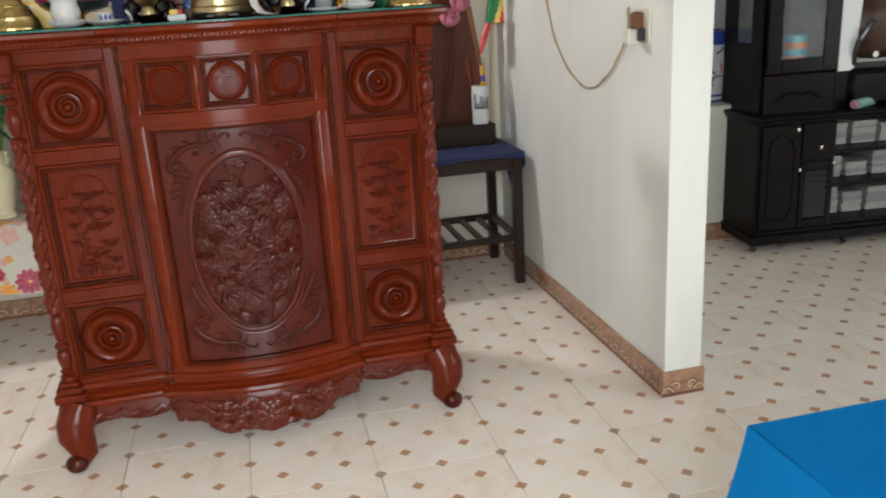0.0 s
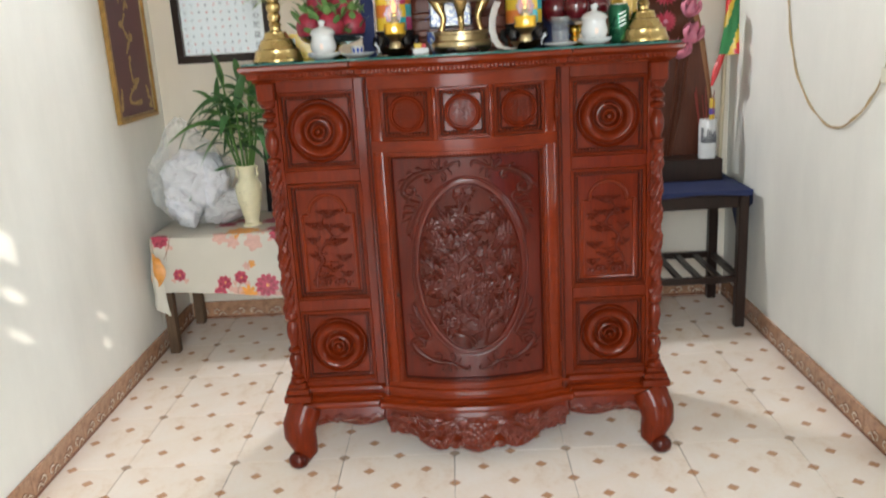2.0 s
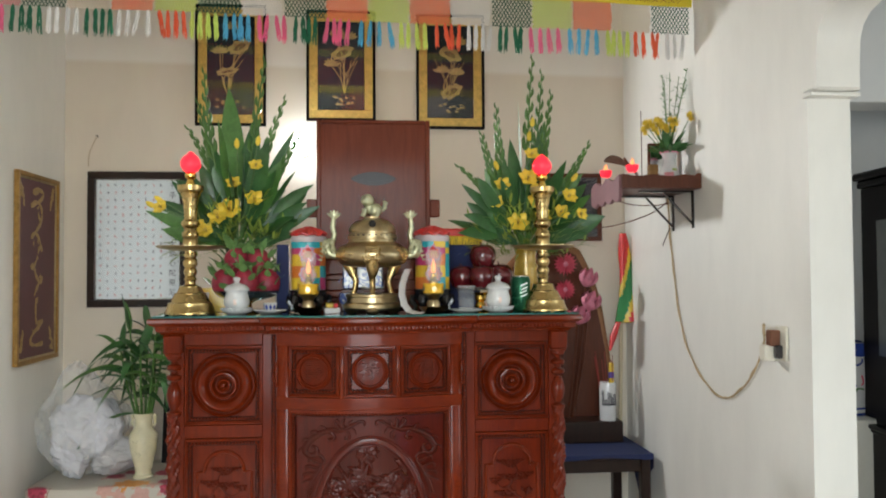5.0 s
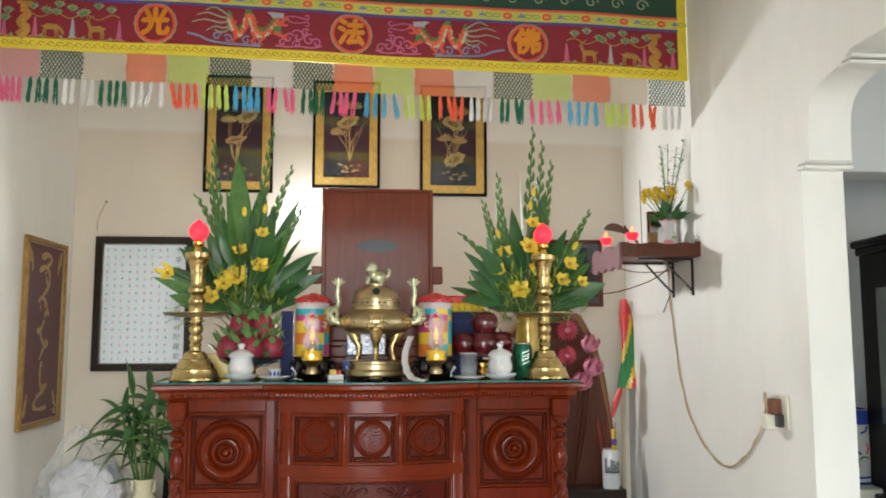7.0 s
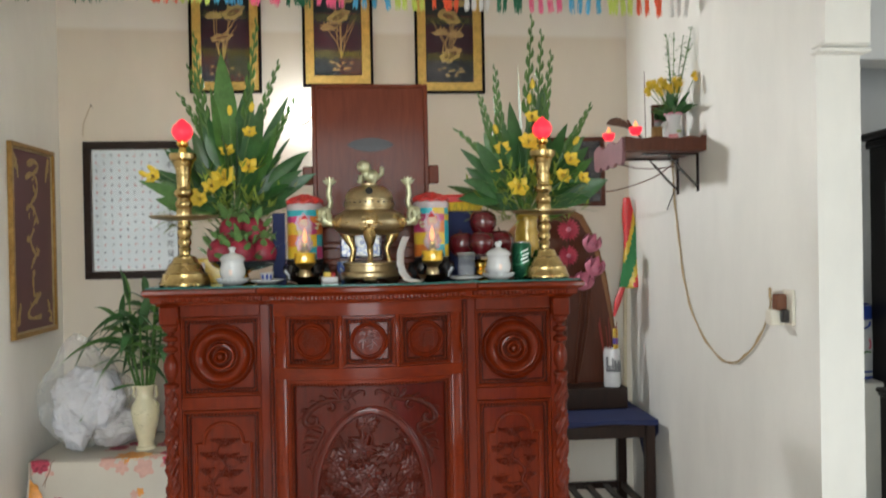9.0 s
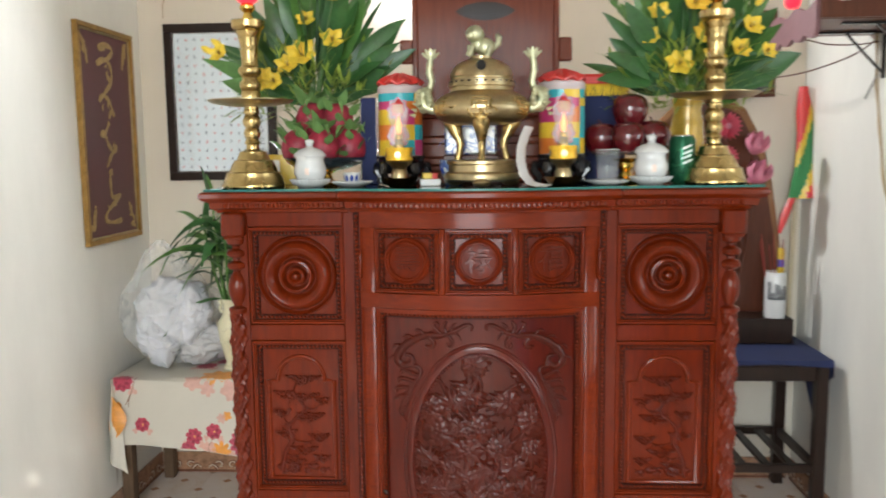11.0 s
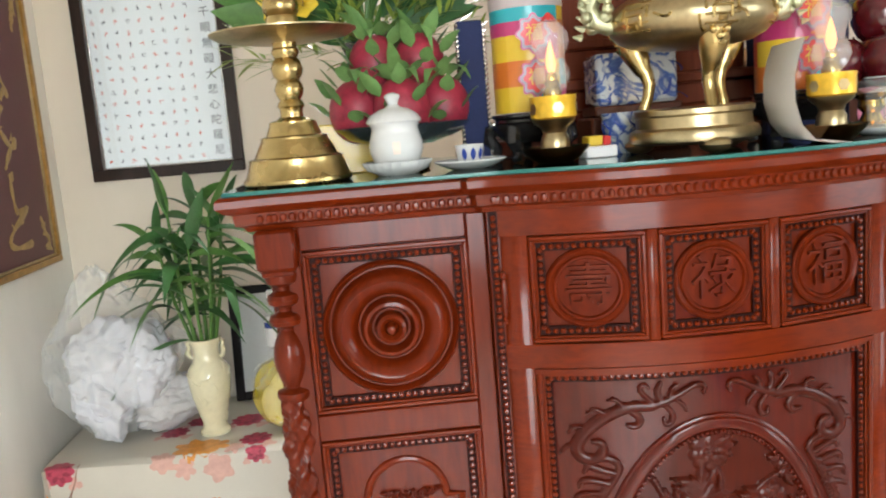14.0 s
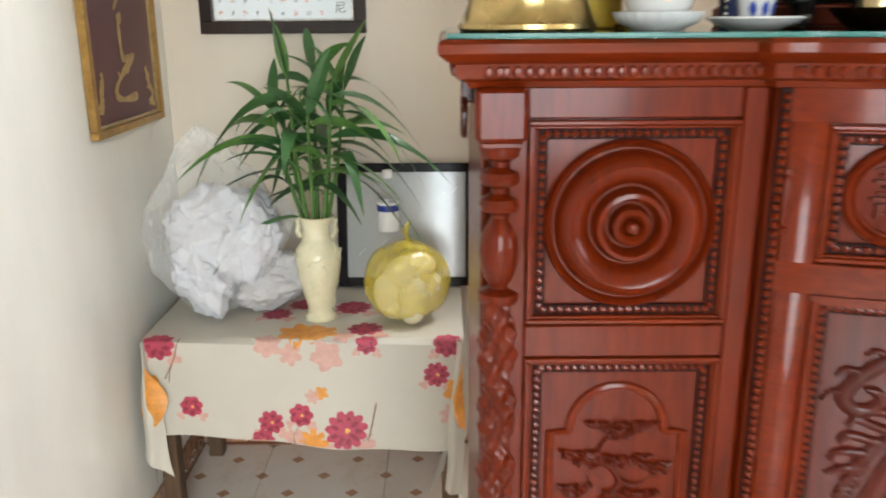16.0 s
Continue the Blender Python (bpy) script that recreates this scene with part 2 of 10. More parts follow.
def floor_tile_material():
    """Cream glazed tile, 0.4 m, with terracotta diamonds on a slanted lattice and greyer ones at the corners."""
    k = Nodes("cream_floor_tile")
    xyz = k.n("ShaderNodeSeparateXYZ")
    k.link(k.o, xyz.inputs[0])
    p = k.math("MULTIPLY", k.math("ADD", xyz.outputs[0], 0.2), 10.0)
    q = k.math("MULTIPLY", k.math("ADD", xyz.outputs[1], 0.2), 10.0)
    wob = k.math("MULTIPLY", k.math("SUBTRACT", k.noise(140, 2), 0.5), 0.05)
    a = k.math("MULTIPLY", k.math("ADD", p, q), 0.5)
    b = k.math("MULTIPLY", k.math("SUBTRACT", p, q), 0.5)
    da = k.math("ABSOLUTE", k.math("SUBTRACT", a, k.math("ROUND", a)))
    db = k.math("ABSOLUTE", k.math("SUBTRACT", b, k.math("ROUND", b)))
    d = k.math("ADD", k.math("MAXIMUM", da, db), wob)
    mask = k.ramp(d, [(0.100, (1, 1, 1)), (0.118, (0, 0, 0))])
    cx = k.math("ABSOLUTE", xyz.outputs[0])
    cy = k.math("ABSOLUTE", xyz.outputs[1])
    corner = k.math("GREATER_THAN", k.math("MINIMUM", cx, cy), 0.165)
    rnd = k.n("ShaderNodeObjectInfo").outputs["Random"]
    cloud = k.noise(5.0, 5, 0.6, distort=0.8)
    speck = k.noise(55, 4, 0.7)
    base = k.ramp(k.math("ADD", k.math("MULTIPLY", cloud, 0.7), k.math("MULTIPLY", speck, 0.3)),
                  [(0.30, (0.75, 0.58, 0.44)), (0.46, (0.86, 0.74, 0.635)), (0.70, (0.89, 0.81, 0.745))])
    base = k.mix(k.math("MULTIPLY", rnd, 0.10), base, (0.60, 0.44, 0.28))
    dia = k.mix(corner, (0.47, 0.22, 0.11), (0.34, 0.24, 0.175))
    dia = k.mix(k.math("MULTIPLY", speck, 0.6), dia, (0.60, 0.40, 0.26))
    c = k.mix(mask, base, dia)
    k.bump(k.noise(9, 2), 0.05, 0.002)
    return k.done(c, k.math("ADD", 0.12, k.math("MULTIPLY", cloud, 0.16)), 0.0, 0.0)


def wall_paint(name, col):
    """Old emulsion: roller grain, faint patches and soot, slightly uneven sheen."""
    k = Nodes(name)
    patch, roll, smear = k.noise(1.3, 4), k.noise(220, 3), k.noise(4.5, 5, 0.65, (1, 1, 0.35))
    c = k.ramp(k.math("ADD", k.math("MULTIPLY", patch, 0.5), k.math("MULTIPLY", smear, 0.5)), [(0.30, dim(col, 0.87)), (0.66, dim(col, 1.03))])
    k.bump(k.math("ADD", roll, k.math("MULTIPLY", patch, 2.0)), 0.12, 0.0012)
    return k.done(c, k.math("ADD", 0.42, k.math("MULTIPLY", smear, 0.2)))


def lit_top_paint():
    """Tan emulsion; above a level just under the valance, brighter light painted in cream."""
    k = Nodes("tan_wall_paint_lit_above")
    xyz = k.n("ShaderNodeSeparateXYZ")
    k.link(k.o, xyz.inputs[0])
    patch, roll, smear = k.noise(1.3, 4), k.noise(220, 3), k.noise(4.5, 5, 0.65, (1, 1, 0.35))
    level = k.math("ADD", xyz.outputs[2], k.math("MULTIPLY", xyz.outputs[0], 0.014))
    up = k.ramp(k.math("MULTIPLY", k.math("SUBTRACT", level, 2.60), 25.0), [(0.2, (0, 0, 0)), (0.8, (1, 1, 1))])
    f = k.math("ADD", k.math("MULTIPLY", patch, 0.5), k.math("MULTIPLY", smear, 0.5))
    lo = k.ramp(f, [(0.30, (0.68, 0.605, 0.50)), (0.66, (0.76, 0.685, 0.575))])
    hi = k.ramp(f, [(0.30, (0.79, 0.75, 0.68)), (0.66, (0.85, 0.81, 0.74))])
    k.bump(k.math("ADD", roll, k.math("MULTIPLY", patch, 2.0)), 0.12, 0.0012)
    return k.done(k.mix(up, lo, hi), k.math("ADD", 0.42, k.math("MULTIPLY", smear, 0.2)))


M_WALL = wall_paint("cream_wall_paint", (0.80, 0.785, 0.725))
M_BACKWALL = lit_top_paint()
M_CEIL = wall_paint("ceiling_paint", (0.84, 0.81, 0.74))
M_SIDE = wall_paint("side_room_paint", (0.66, 0.67, 0.66))
M_TILE = floor_tile_material()
M_GROUT = plain("grout", (0.40, 0.36, 0.31), 0.9, bump=0.4)
M_SKIRT = plain("brown_marbled_skirting", (0.36, 0.19, 0.11), 0.2, var=0.6, scale=26, coat=0.3)
M_SKIRT_DARK = plain("dark_brown_scroll", (0.15, 0.055, 0.030), 0.25, var=0.3)
M_SKIRT_LINE = plain("cream_scroll_line", (0.60, 0.45, 0.32), 0.3)
M_RED = wooden("red_lacquered_wood", (0.050, 0.0046, 0.0009), (0.166, 0.0182, 0.0026), 0.30, 0.33, spec=0.06)
M_REDX = wooden("red_lacquered_rail", (0.062, 0.0062, 0.0010), (0.196, 0.0225, 0.0030), 0.30, 0.34, axis=0, spec=0.06)
M_DOORW = wooden("dark_red_wood_panel", (0.034, 0.0027, 0.0009), (0.106, 0.0092, 0.0022), 0.28, 0.48, spec=0.12)
M_CARVE = wooden("carved_dark_wood", (0.024, 0.0028, 0.0010), (0.084, 0.0086, 0.0022), 0.30, 0.27, scale=12, spec=0.10)
M_CARVER = wooden("carved_red_wood", (0.036, 0.0036, 0.0010), (0.118, 0.0120, 0.0024), 0.30, 0.22, scale=12, spec=0.08)
M_SATIN = wooden("worn_medallion_wood", (0.050, 0.0046, 0.0009), (0.166, 0.0182, 0.0026), 0.38, 0.07, spec=0.06)
# flat strips behind the bead rows, dark colour standing in for groove shade
M_GROOVE_SHADE = wooden("groove_shade_wood", (0.008, 0.0012, 0.0008), (0.026, 0.0036, 0.0016), 0.55, 0.0, spec=0.1)
M_APRON = wooden("glossy_carved_apron", (0.056, 0.0056, 0.0012), (0.135, 0.0145, 0.0028), 0.22, 0.50, axis=0, spec=0.2)
M_TABLET = wooden("tablet_wood", (0.095, 0.020, 0.010), (0.200, 0.048, 0.022), 0.40, 0.14, spec=0.08)
M_BROWN = wooden("brown_board", (0.060, 0.015, 0.007), (0.125, 0.036, 0.016), 0.38, 0.2)
M_DARK = wooden("dark_stained_wood", (0.010, 0.005, 0.0035), (0.030, 0.014, 0.009), 0.36, 0.18)
M_BLACKW = wooden("black_stained_wood", (0.003, 0.0024, 0.0024), (0.009, 0.006, 0.006), 0.36, 0.08, spec=0.08)
M_OLDW = wooden("old_grey_brown_wood", (0.06, 0.035, 0.02), (0.16, 0.10, 0.06), 0.6, 0.0)
M_BRASS = plain("polished_brass", (0.49, 0.355, 0.15), 0.27, 1.0, var=0.22, scale=14, bump=0.05)
M_BRONZE = plain("tarnished_brass", (0.45, 0.355, 0.20), 0.32, 1.0, var=0.38, scale=18, bump=0.12)
M_GOLD = plain("gold_plate", (0.78, 0.52, 0.12), 0.16, 1.0, var=0.15)
M_OLDGOLD = plain("gilt_frame", (0.62, 0.42, 0.12), 0.38, 0.4, var=0.35, scale=40)
M_WHITE = plain("white_porcelain", (0.58, 0.58, 0.57), 0.10, var=0.04, coat=0.4, bump=0.0)
M_CREAM = plain("cream_ceramic", (0.70, 0.65, 0.44), 0.16, var=0.10, scale=30, coat=0.4, bump=0.15)
M_BLUE = plain("cobalt_glaze", (0.03, 0.06, 0.28), 0.15, coat=0.4, bump=0.0)
M_GLASS = thin_glass("clear_glass")
M_GREENGLASS = clear("green_plate_glass", (0.35, 0.78, 0.68))
M_GLASSEDGE = plain("green_glass_edge", (0.006, 0.11, 0.092), 0.35, var=0.3, coat=0.1, bump=0.0)
M_LEAF = plain("green_leaf", (0.075, 0.18, 0.038), 0.38, var=0.5, scale=14)
M_LEAFD = plain("dark_green_leaf", (0.036, 0.112, 0.030), 0.36, var=0.5, scale=12)
M_LEAFY = plain("yellow_green_leaf", (0.24, 0.32, 0.05), 0.45, var=0.4, scale=20)
M_STEM = plain("green_stalk", (0.07, 0.16, 0.03), 0.45, var=0.4)
M_YEL = plain("yellow_petal", (0.76, 0.55, 0.05), 0.5, var=0.25, scale=30)
M_PINK = plain("pink_petal", (0.62, 0.21, 0.29), 0.5, var=0.35, scale=18)
M_ROSE = plain("deep_rose_petal", (0.58, 0.07, 0.12), 0.5, var=0.3, scale=18)
M_BLACK = plain("black_lacquer", (0.012, 0.010, 0.010), 0.22, coat=0.4, bump=0.0)
M_CLOTH_BLUE = plain("blue_table_cloth", (0.0005, 0.135, 0.36), 0.9, var=0.16, scale=6, fine=400, bump=0.35, Specular_IOR_Level=0.08)
M_NAVY = plain("navy_cloth", (0.012, 0.020, 0.075), 0.85, var=0.3, fine=300, bump=0.3)
M_PAPER = plain("white_paper", (0.82, 0.81, 0.80), 0.7, var=0.05)
M_SILVER = plain("bright_metal", (0.62, 0.60, 0.57), 0.25, 1.0)
M_PLASTIC = plain("ivory_plastic", (0.70, 0.66, 0.55), 0.35, var=0.08)
M_CORD = plain("flex_cord", (0.42, 0.31, 0.17), 0.6)

# ---- the room ----
XL, XR, XR2, YB, YF, HC = -1.45, 1.47, 1.613, 2.01, -3.4, 3.45
setting("wall_west", Geo().box(XL - 0.14, XL, YF, YB + 0.14, -0.02, HC, 0), M_WALL, "cream painted plaster wall with soot marks", "wall")
setting("wall_north", Geo().box(XL, XR2, YB, YB + 0.14, -0.02, HC, 0), M_BACKWALL, "tan back wall behind the altar, brighter upper light painted in", "wall")
# wall with the arch to the side room
bracket = [(0.16, 0.0), (0.16, 2.09), (0.106, 2.11), (0.104, 2.20), (0.097, 2.262), (0.080, 2.300), (0.045, 2.328), (-0.02, 2.347), (-0.10, 2.360), (-0.14, 2.388)]
arch = bracket + [(-2.0 - y, z) for y, z in reversed(bracket)]
setting("wall_east", Geo().prism([(YF, 0.0), (YF, HC), (YB, HC), (YB, 0.0)] + arch, XR, XR2, "yz"), M_WALL, "cream wall with an arched opening to the side room", "wall", 30)
trim = Geo()
for y0, y1 in ((0.118, 0.172), (-2.172, -2.118)):
    trim.box(XR - 0.012, XR2 + 0.012, y0, y1, 2.085, 2.098, 0.003)
    trim.box(XR - 0.008, XR2 + 0.008, y0 - 0.004 if y0 > 0 else y0, y1, 2.104, 2.114, 0.003)
for y0, y1 in ((-0.150, -0.092), (-1.908, -1.850)):
    trim.box(XR - 0.010, XR2 + 0.010, y0, y1, 2.342, 2.354, 0.003)
    trim.box(XR - 0.006, XR2 + 0.006, y0 - 0.006, y1 - 0.006, 2.360, 2.372, 0.003)
setting("trim_arch", trim, M_WALL, "moulded plaster ledges on the arch", "trim")
# front wall with the wide doorway, closed side room
front = Geo()
front.box(XL - 0.14, -1.15, YF - 0.14, YF, -0.02, HC, 0).box(1.35, 1.95, YF - 0.14, YF, -0.02, HC, 0)
front.box(-1.15, 0.20, YF - 0.14, YF, 2.75, HC, 0).box(0.95, 1.35, YF - 0.14, YF, 2.75, HC, 0).box(0.20, 0.95, YF - 0.14, YF, 2.75, 2.82, 0).box(4.1, 4.9, YF - 0.14, YF, -0.02, HC, 0)
front.box(1.95, 4.1, YF - 0.14, YF, -0.02, 0.55, 0).box(1.95, 4.1, YF - 0.14, YF, 2.65, HC, 0)
setting("wall_south", front, M_WALL, "cream front wall with a doorway and a window opening", "wall")
# thin unseen board added over the door, small holes set to cast sun flecks
vent = Geo()
holes = [(0.335, 0.395, [(2.895, 2.930), (3.035, 3.085), (3.185, 3.290)]), (0.524, 0.540, [(2.930, 2.945), (2.962, 2.974)]), (0.644, 0.670, [(2.995, 3.060), (3.122, 3.165)]), (0.768, 0.790, [(3.300, 3.325), (3.340, 3.360)])]
xa = 0.20
for hx0, hx1, gaps in holes:
    vent.box(xa, hx0, YF - 0.08, YF - 0.07, 2.82, HC, 0)
    za = 2.82
    for hz0, hz1 in gaps:
        vent.box(hx0, hx1, YF - 0.08, YF - 0.07, za, hz0, 0)
        za = hz1
    vent.box(hx0, hx1, YF - 0.08, YF - 0.07, za, HC, 0)
    xa = hx1
vent.box(xa, 0.95, YF - 0.08, YF - 0.07, 2.82, HC, 0)
setting("vent_panel", vent, M_WALL, "unseen holed board above the front door that casts sun flecks", "vent")
# unseen slab added outside to keep direct sun out of the doorway
setting("porch_roof", Geo().box(-3.0, 6.0, -7.2, YF - 0.14, 2.78, 2.86, 0), M_CEIL, "plain unseen slab that blocks sun from the doorway", "roof")
# unseen slab added to stop sun from entering the side room
setting("east_eave", Geo().box(4.9, 6.4, YF - 0.14, YB + 0.38, 2.78, 2.86, 0), M_CEIL, "plain unseen slab that blocks sun from the east opening", "roof")
setting("wall_side_room_north", Geo().box(XR2, 4.9, 2.25, 2.39, -0.02, HC, 0), M_SIDE, "grey-white wall of the side room", "wall")
# gap in the east wall is out of view, added for side light
setting("wall_side_room_east", Geo().box(4.76, 4.9, YF, -2.6, -0.02, HC, 0).box(4.76, 4.9, -0.8, 2.25, -0.02, HC, 0).box(4.76, 4.9, -2.6, -0.8, -0.02, 0.55, 0).box(4.76, 4.9, -2.6, -0.8, 2.45, HC, 0), M_SIDE, "grey-white wall of the side room", "wall")
setting("beam", Geo().box(XR2, 4.76, 1.45, 1.66, 2.36, HC, 0.006), M_SIDE, "white ceiling beam in the side room", "beam")
setting("ceiling", Geo().box(XL - 0.14, 4.9, YF - 0.14, YB + 0.38, HC, HC + 0.12, 0), M_CEIL, "plain cream ceiling", "ceiling")
floor = setting("floor", Geo().box(XL - 0.14, 4.9, YF - 0.14, YB + 0.38, -0.12, -0.004, 0), M_GROUT, "cream tiled floor with terracotta diamonds", "floor")
setting("ground", Geo().box(-30, 30, -40, YF - 0.14, -0.16, -0.02, 0), plain("yard_concrete", (0.42, 0.40, 0.37), 0.9, scale=1.5), "pale concrete yard outside the door", "ground")
tile_mesh = mesh_of("floor_tile", Geo().box(-0.1991, 0.1991, -0.1991, 0.1991, -0.006, 0.0, 0.0012), M_TILE)
for i in range(-4, 12):
    for j in range(-9, 6):
        x, y = 0.4 * i + 0.2, 0.4 * j + 0.2
        if x > 4.75:
            continue
        t = new("floor_tile", tile_mesh)
        t.parent = floor
        t.matrix_world = pose(x, y, 0, 0, 0, 0)


# ---- skirting tiles with scrolls ----
def skirting_mesh(length):
    g = Geo().box(-length / 2 + 0.0006, length / 2 - 0.0006, -0.012, 0, 0.0, 0.098, 0.0015)
    n = max(1, round(length / 0.2))
    for k in range(n):
        c = -length / 2 + length * (k + 0.5) / n
        for s in (-1, 1):
            for slot, rr, off in ((2, 0.0040, 0.0130), (1, 0.0085, 0.0118)):
                g.slot = slot
                pts = []
                for i in range(15):
                    a = i / 14 * 4.6
                    r = 0.020 * (1 - 0.72 * i / 14)
                    pts.append((c + s * (0.030 + r * math.cos(a + 0.6)), -off, 0.036 + r * math.sin(a + 0.6)))
                g.tube(pts, [rr * (1 - 0.6 * i / 14) for i in range(15)], 6, flat=0.22, normal=(0, 1, 0))
                pts = [(c + s * (0.040 + 0.045 * u), -off, 0.018 + 0.020 * math.sin(3.1 * u)) for u in (0, 0.25, 0.5, 0.75, 1)]
                g.tube(pts, [rr, rr * 1.2, rr, rr * 0.7, rr * 0.3], 6, flat=0.22, normal=(0, 1, 0))
    g.slot = 1
    g.box(-length / 2 + 0.001, length / 2 - 0.001, -0.0128, -0.011, 0.004, 0.014, 0.0003)
    g.slot = 0
    return mesh_of("skirting_tile", g, [M_SKIRT, M_SKIRT_DARK, M_SKIRT_LINE])


SK4 = skirting_mesh(0.4)
skirt = thing("baseboard", "brown marbled skirting tiles with dark scrolls", "baseboard", kind="structure")


def skirt_run(x0, y0, turn, count, mesh=SK4, step=0.4):
    for k in range(count):
        t = new("skirting_tile", mesh)
        t.parent = skirt
        t.matrix_world = pose(x0, y0, 0, 0, 0, turn) @ Matrix.Translation((step * (k + 0.5), 0, 0))


skirt_run(XL, -3.39, 90, 13)
t_last = skirting_mesh(0.19)
skirt_run(XL, 1.81, 90, 1, t_last, 0.19)
skirt_run(XL + 0.013, YB, 0, 7)
skirt_run(XL + 2.813, YB, 0, 1, skirting_mesh(0.085), 0.085)
skirt_run(XR, YB - 0.013, -90, 4)
skirt_run(XR, YB - 1.613, -90, 1, skirting_mesh(0.235), 0.235)
skirt_run(XR - 0.012, 0.16, 0, 1, skirting_mesh(0.166), 0.166)
skirt_run(XR2 + 0.013, 2.25, 0, 7)

# ---- carved relief ----
def stamp(hm, px, w, h, pts, rad, height):
    """Raises a round ridge along pts on a height map of w by h metres with px metres a cell."""
    nz, nx = hm.shape
    for (x, z), r in zip(pts, rad):
        if r < px * 0.6:
            continue
        i0, i1 = max(0, int((x - r + w / 2) / px)), min(nx - 1, int((x + r + w / 2) / px) + 1)
        j0, j1 = max(0, int((z - r + h / 2) / px)), min(nz - 1, int((z + r + h / 2) / px) + 1)
        if i1 <= i0 or j1 <= j0:
            continue
        X = np.arange(i0, i1 + 1) * px - w / 2 - x
        Z = np.arange(j0, j1 + 1) * px - h / 2 - z
        q = 1 - (X[None, :] ** 2 + Z[:, None] ** 2) / (r * r)
        hm[j0:j1 + 1, i0:i1 + 1] = np.maximum(hm[j0:j1 + 1, i0:i1 + 1], height * np.sqrt(np.clip(q, 0, 1)))


def scroll_pts(x, z, ang, size, turn, n=34):
    """A stem that runs out and rolls up into a spiral."""
    pts, a = [], ang
    step = size * 3.0 / n
    for i in range(n):
        t = i / n
        x += math.cos(a) * step * (1 - 0.55 * t)
        z += math.sin(a) * step * (1 - 0.55 * t)
        a += turn * (0.03 + 0.42 * t * t)
        pts.append((x, z))
    return pts


def foliage(hm, px, w, h, rng, x, z, ang, size, turn, fat, height, depth=1):
    pts = scroll_pts(x, z, ang, size, turn)
    n = len(pts)
    stamp(hm, px, w, h, pts, [fat * (1 - 0.55 * i / n) for i in range(n)], height)
    for i in range(4, n - 8, 5):
        dx, dz = pts[i + 1][0] - pts[i][0], pts[i + 1][1] - pts[i][1]
        a = math.atan2(dz, dx) + (1 if (i // 5) % 2 else -1) * rng.uniform(0.6, 1.1)
        L = size * rng.uniform(0.22, 0.42)
        m = 9
        lp = [(pts[i][0] + math.cos(a + 0.5 * t * turn / m) * L * t / m, pts[i][1] + math.sin(a + 0.5 * t * turn / m) * L * t / m) for t in range(m)]
        stamp(hm, px, w, h, lp, [fat * 0.95 * math.sin(math.pi * (t + 1) / (m + 1)) for t in range(m)], height * rng.uniform(0.6, 0.95))
    if depth:
        i = n // 3
        foliage(hm, px, w, h, rng, *pts[i], ang - turn * 0.9, size * 0.6, -turn, fat * 0.75, height * 0.85, depth - 1)


def relief_geo(hm, px, w, h, keep, y=0.0, back=0.001):
    """A mesh of the raised cells of a height map, facing -y."""
    nz, nx = hm.shape
    g = Geo()
    idx = -np.ones((nz, nx), int)
    cells = keep[:-1, :-1] & keep[1:, :-1] & keep[:-1, 1:] & keep[1:, 1:]
    used = np.zeros((nz, nx), bool)
    used[:-1, :-1] |= cells
    used[1:, :-1] |= cells
    used[:-1, 1:] |= cells
    used[1:, 1:] |= cells
    idx[used] = np.arange(int(used.sum()))
    js, is_ = np.nonzero(used)
    g.v = [(i * px - w / 2, y - float(hm[j, i]) + back, j * px - h / 2) for j, i in zip(js, is_)]
    cj, ci = np.nonzero(cells)
    g.f = [(int(idx[j, i]), int(idx[j, i + 1]), int(idx[j + 1, i + 1]), int(idx[j + 1, i])) for j, i in zip(cj, ci)]
    g.m = [0] * len(g.f)
    return g


def blank(w, h, px):
    return np.zeros((int(h / px) + 1, int(w / px) + 1))


def lobe(hm, px, w, h, x, z, a, length, fat, height, curl=0.0, n=9):
    """One fleshy leaf lobe, pointed at its end."""
    pts, rad = [], []
    for i in range(n):
        t = i / (n - 1)
        pts.append((x, z))
        rad.append(fat * (0.45 + 0.75 * math.sin(math.pi * min(1, t * 0.9 + 0.12))) * (1 - 0.55 * t))
        x, z = x + math.cos(a) * length / n, z + math.sin(a) * length / n
        a += curl / n
    stamp(hm, px, w, h, pts, rad, height)
    return pts


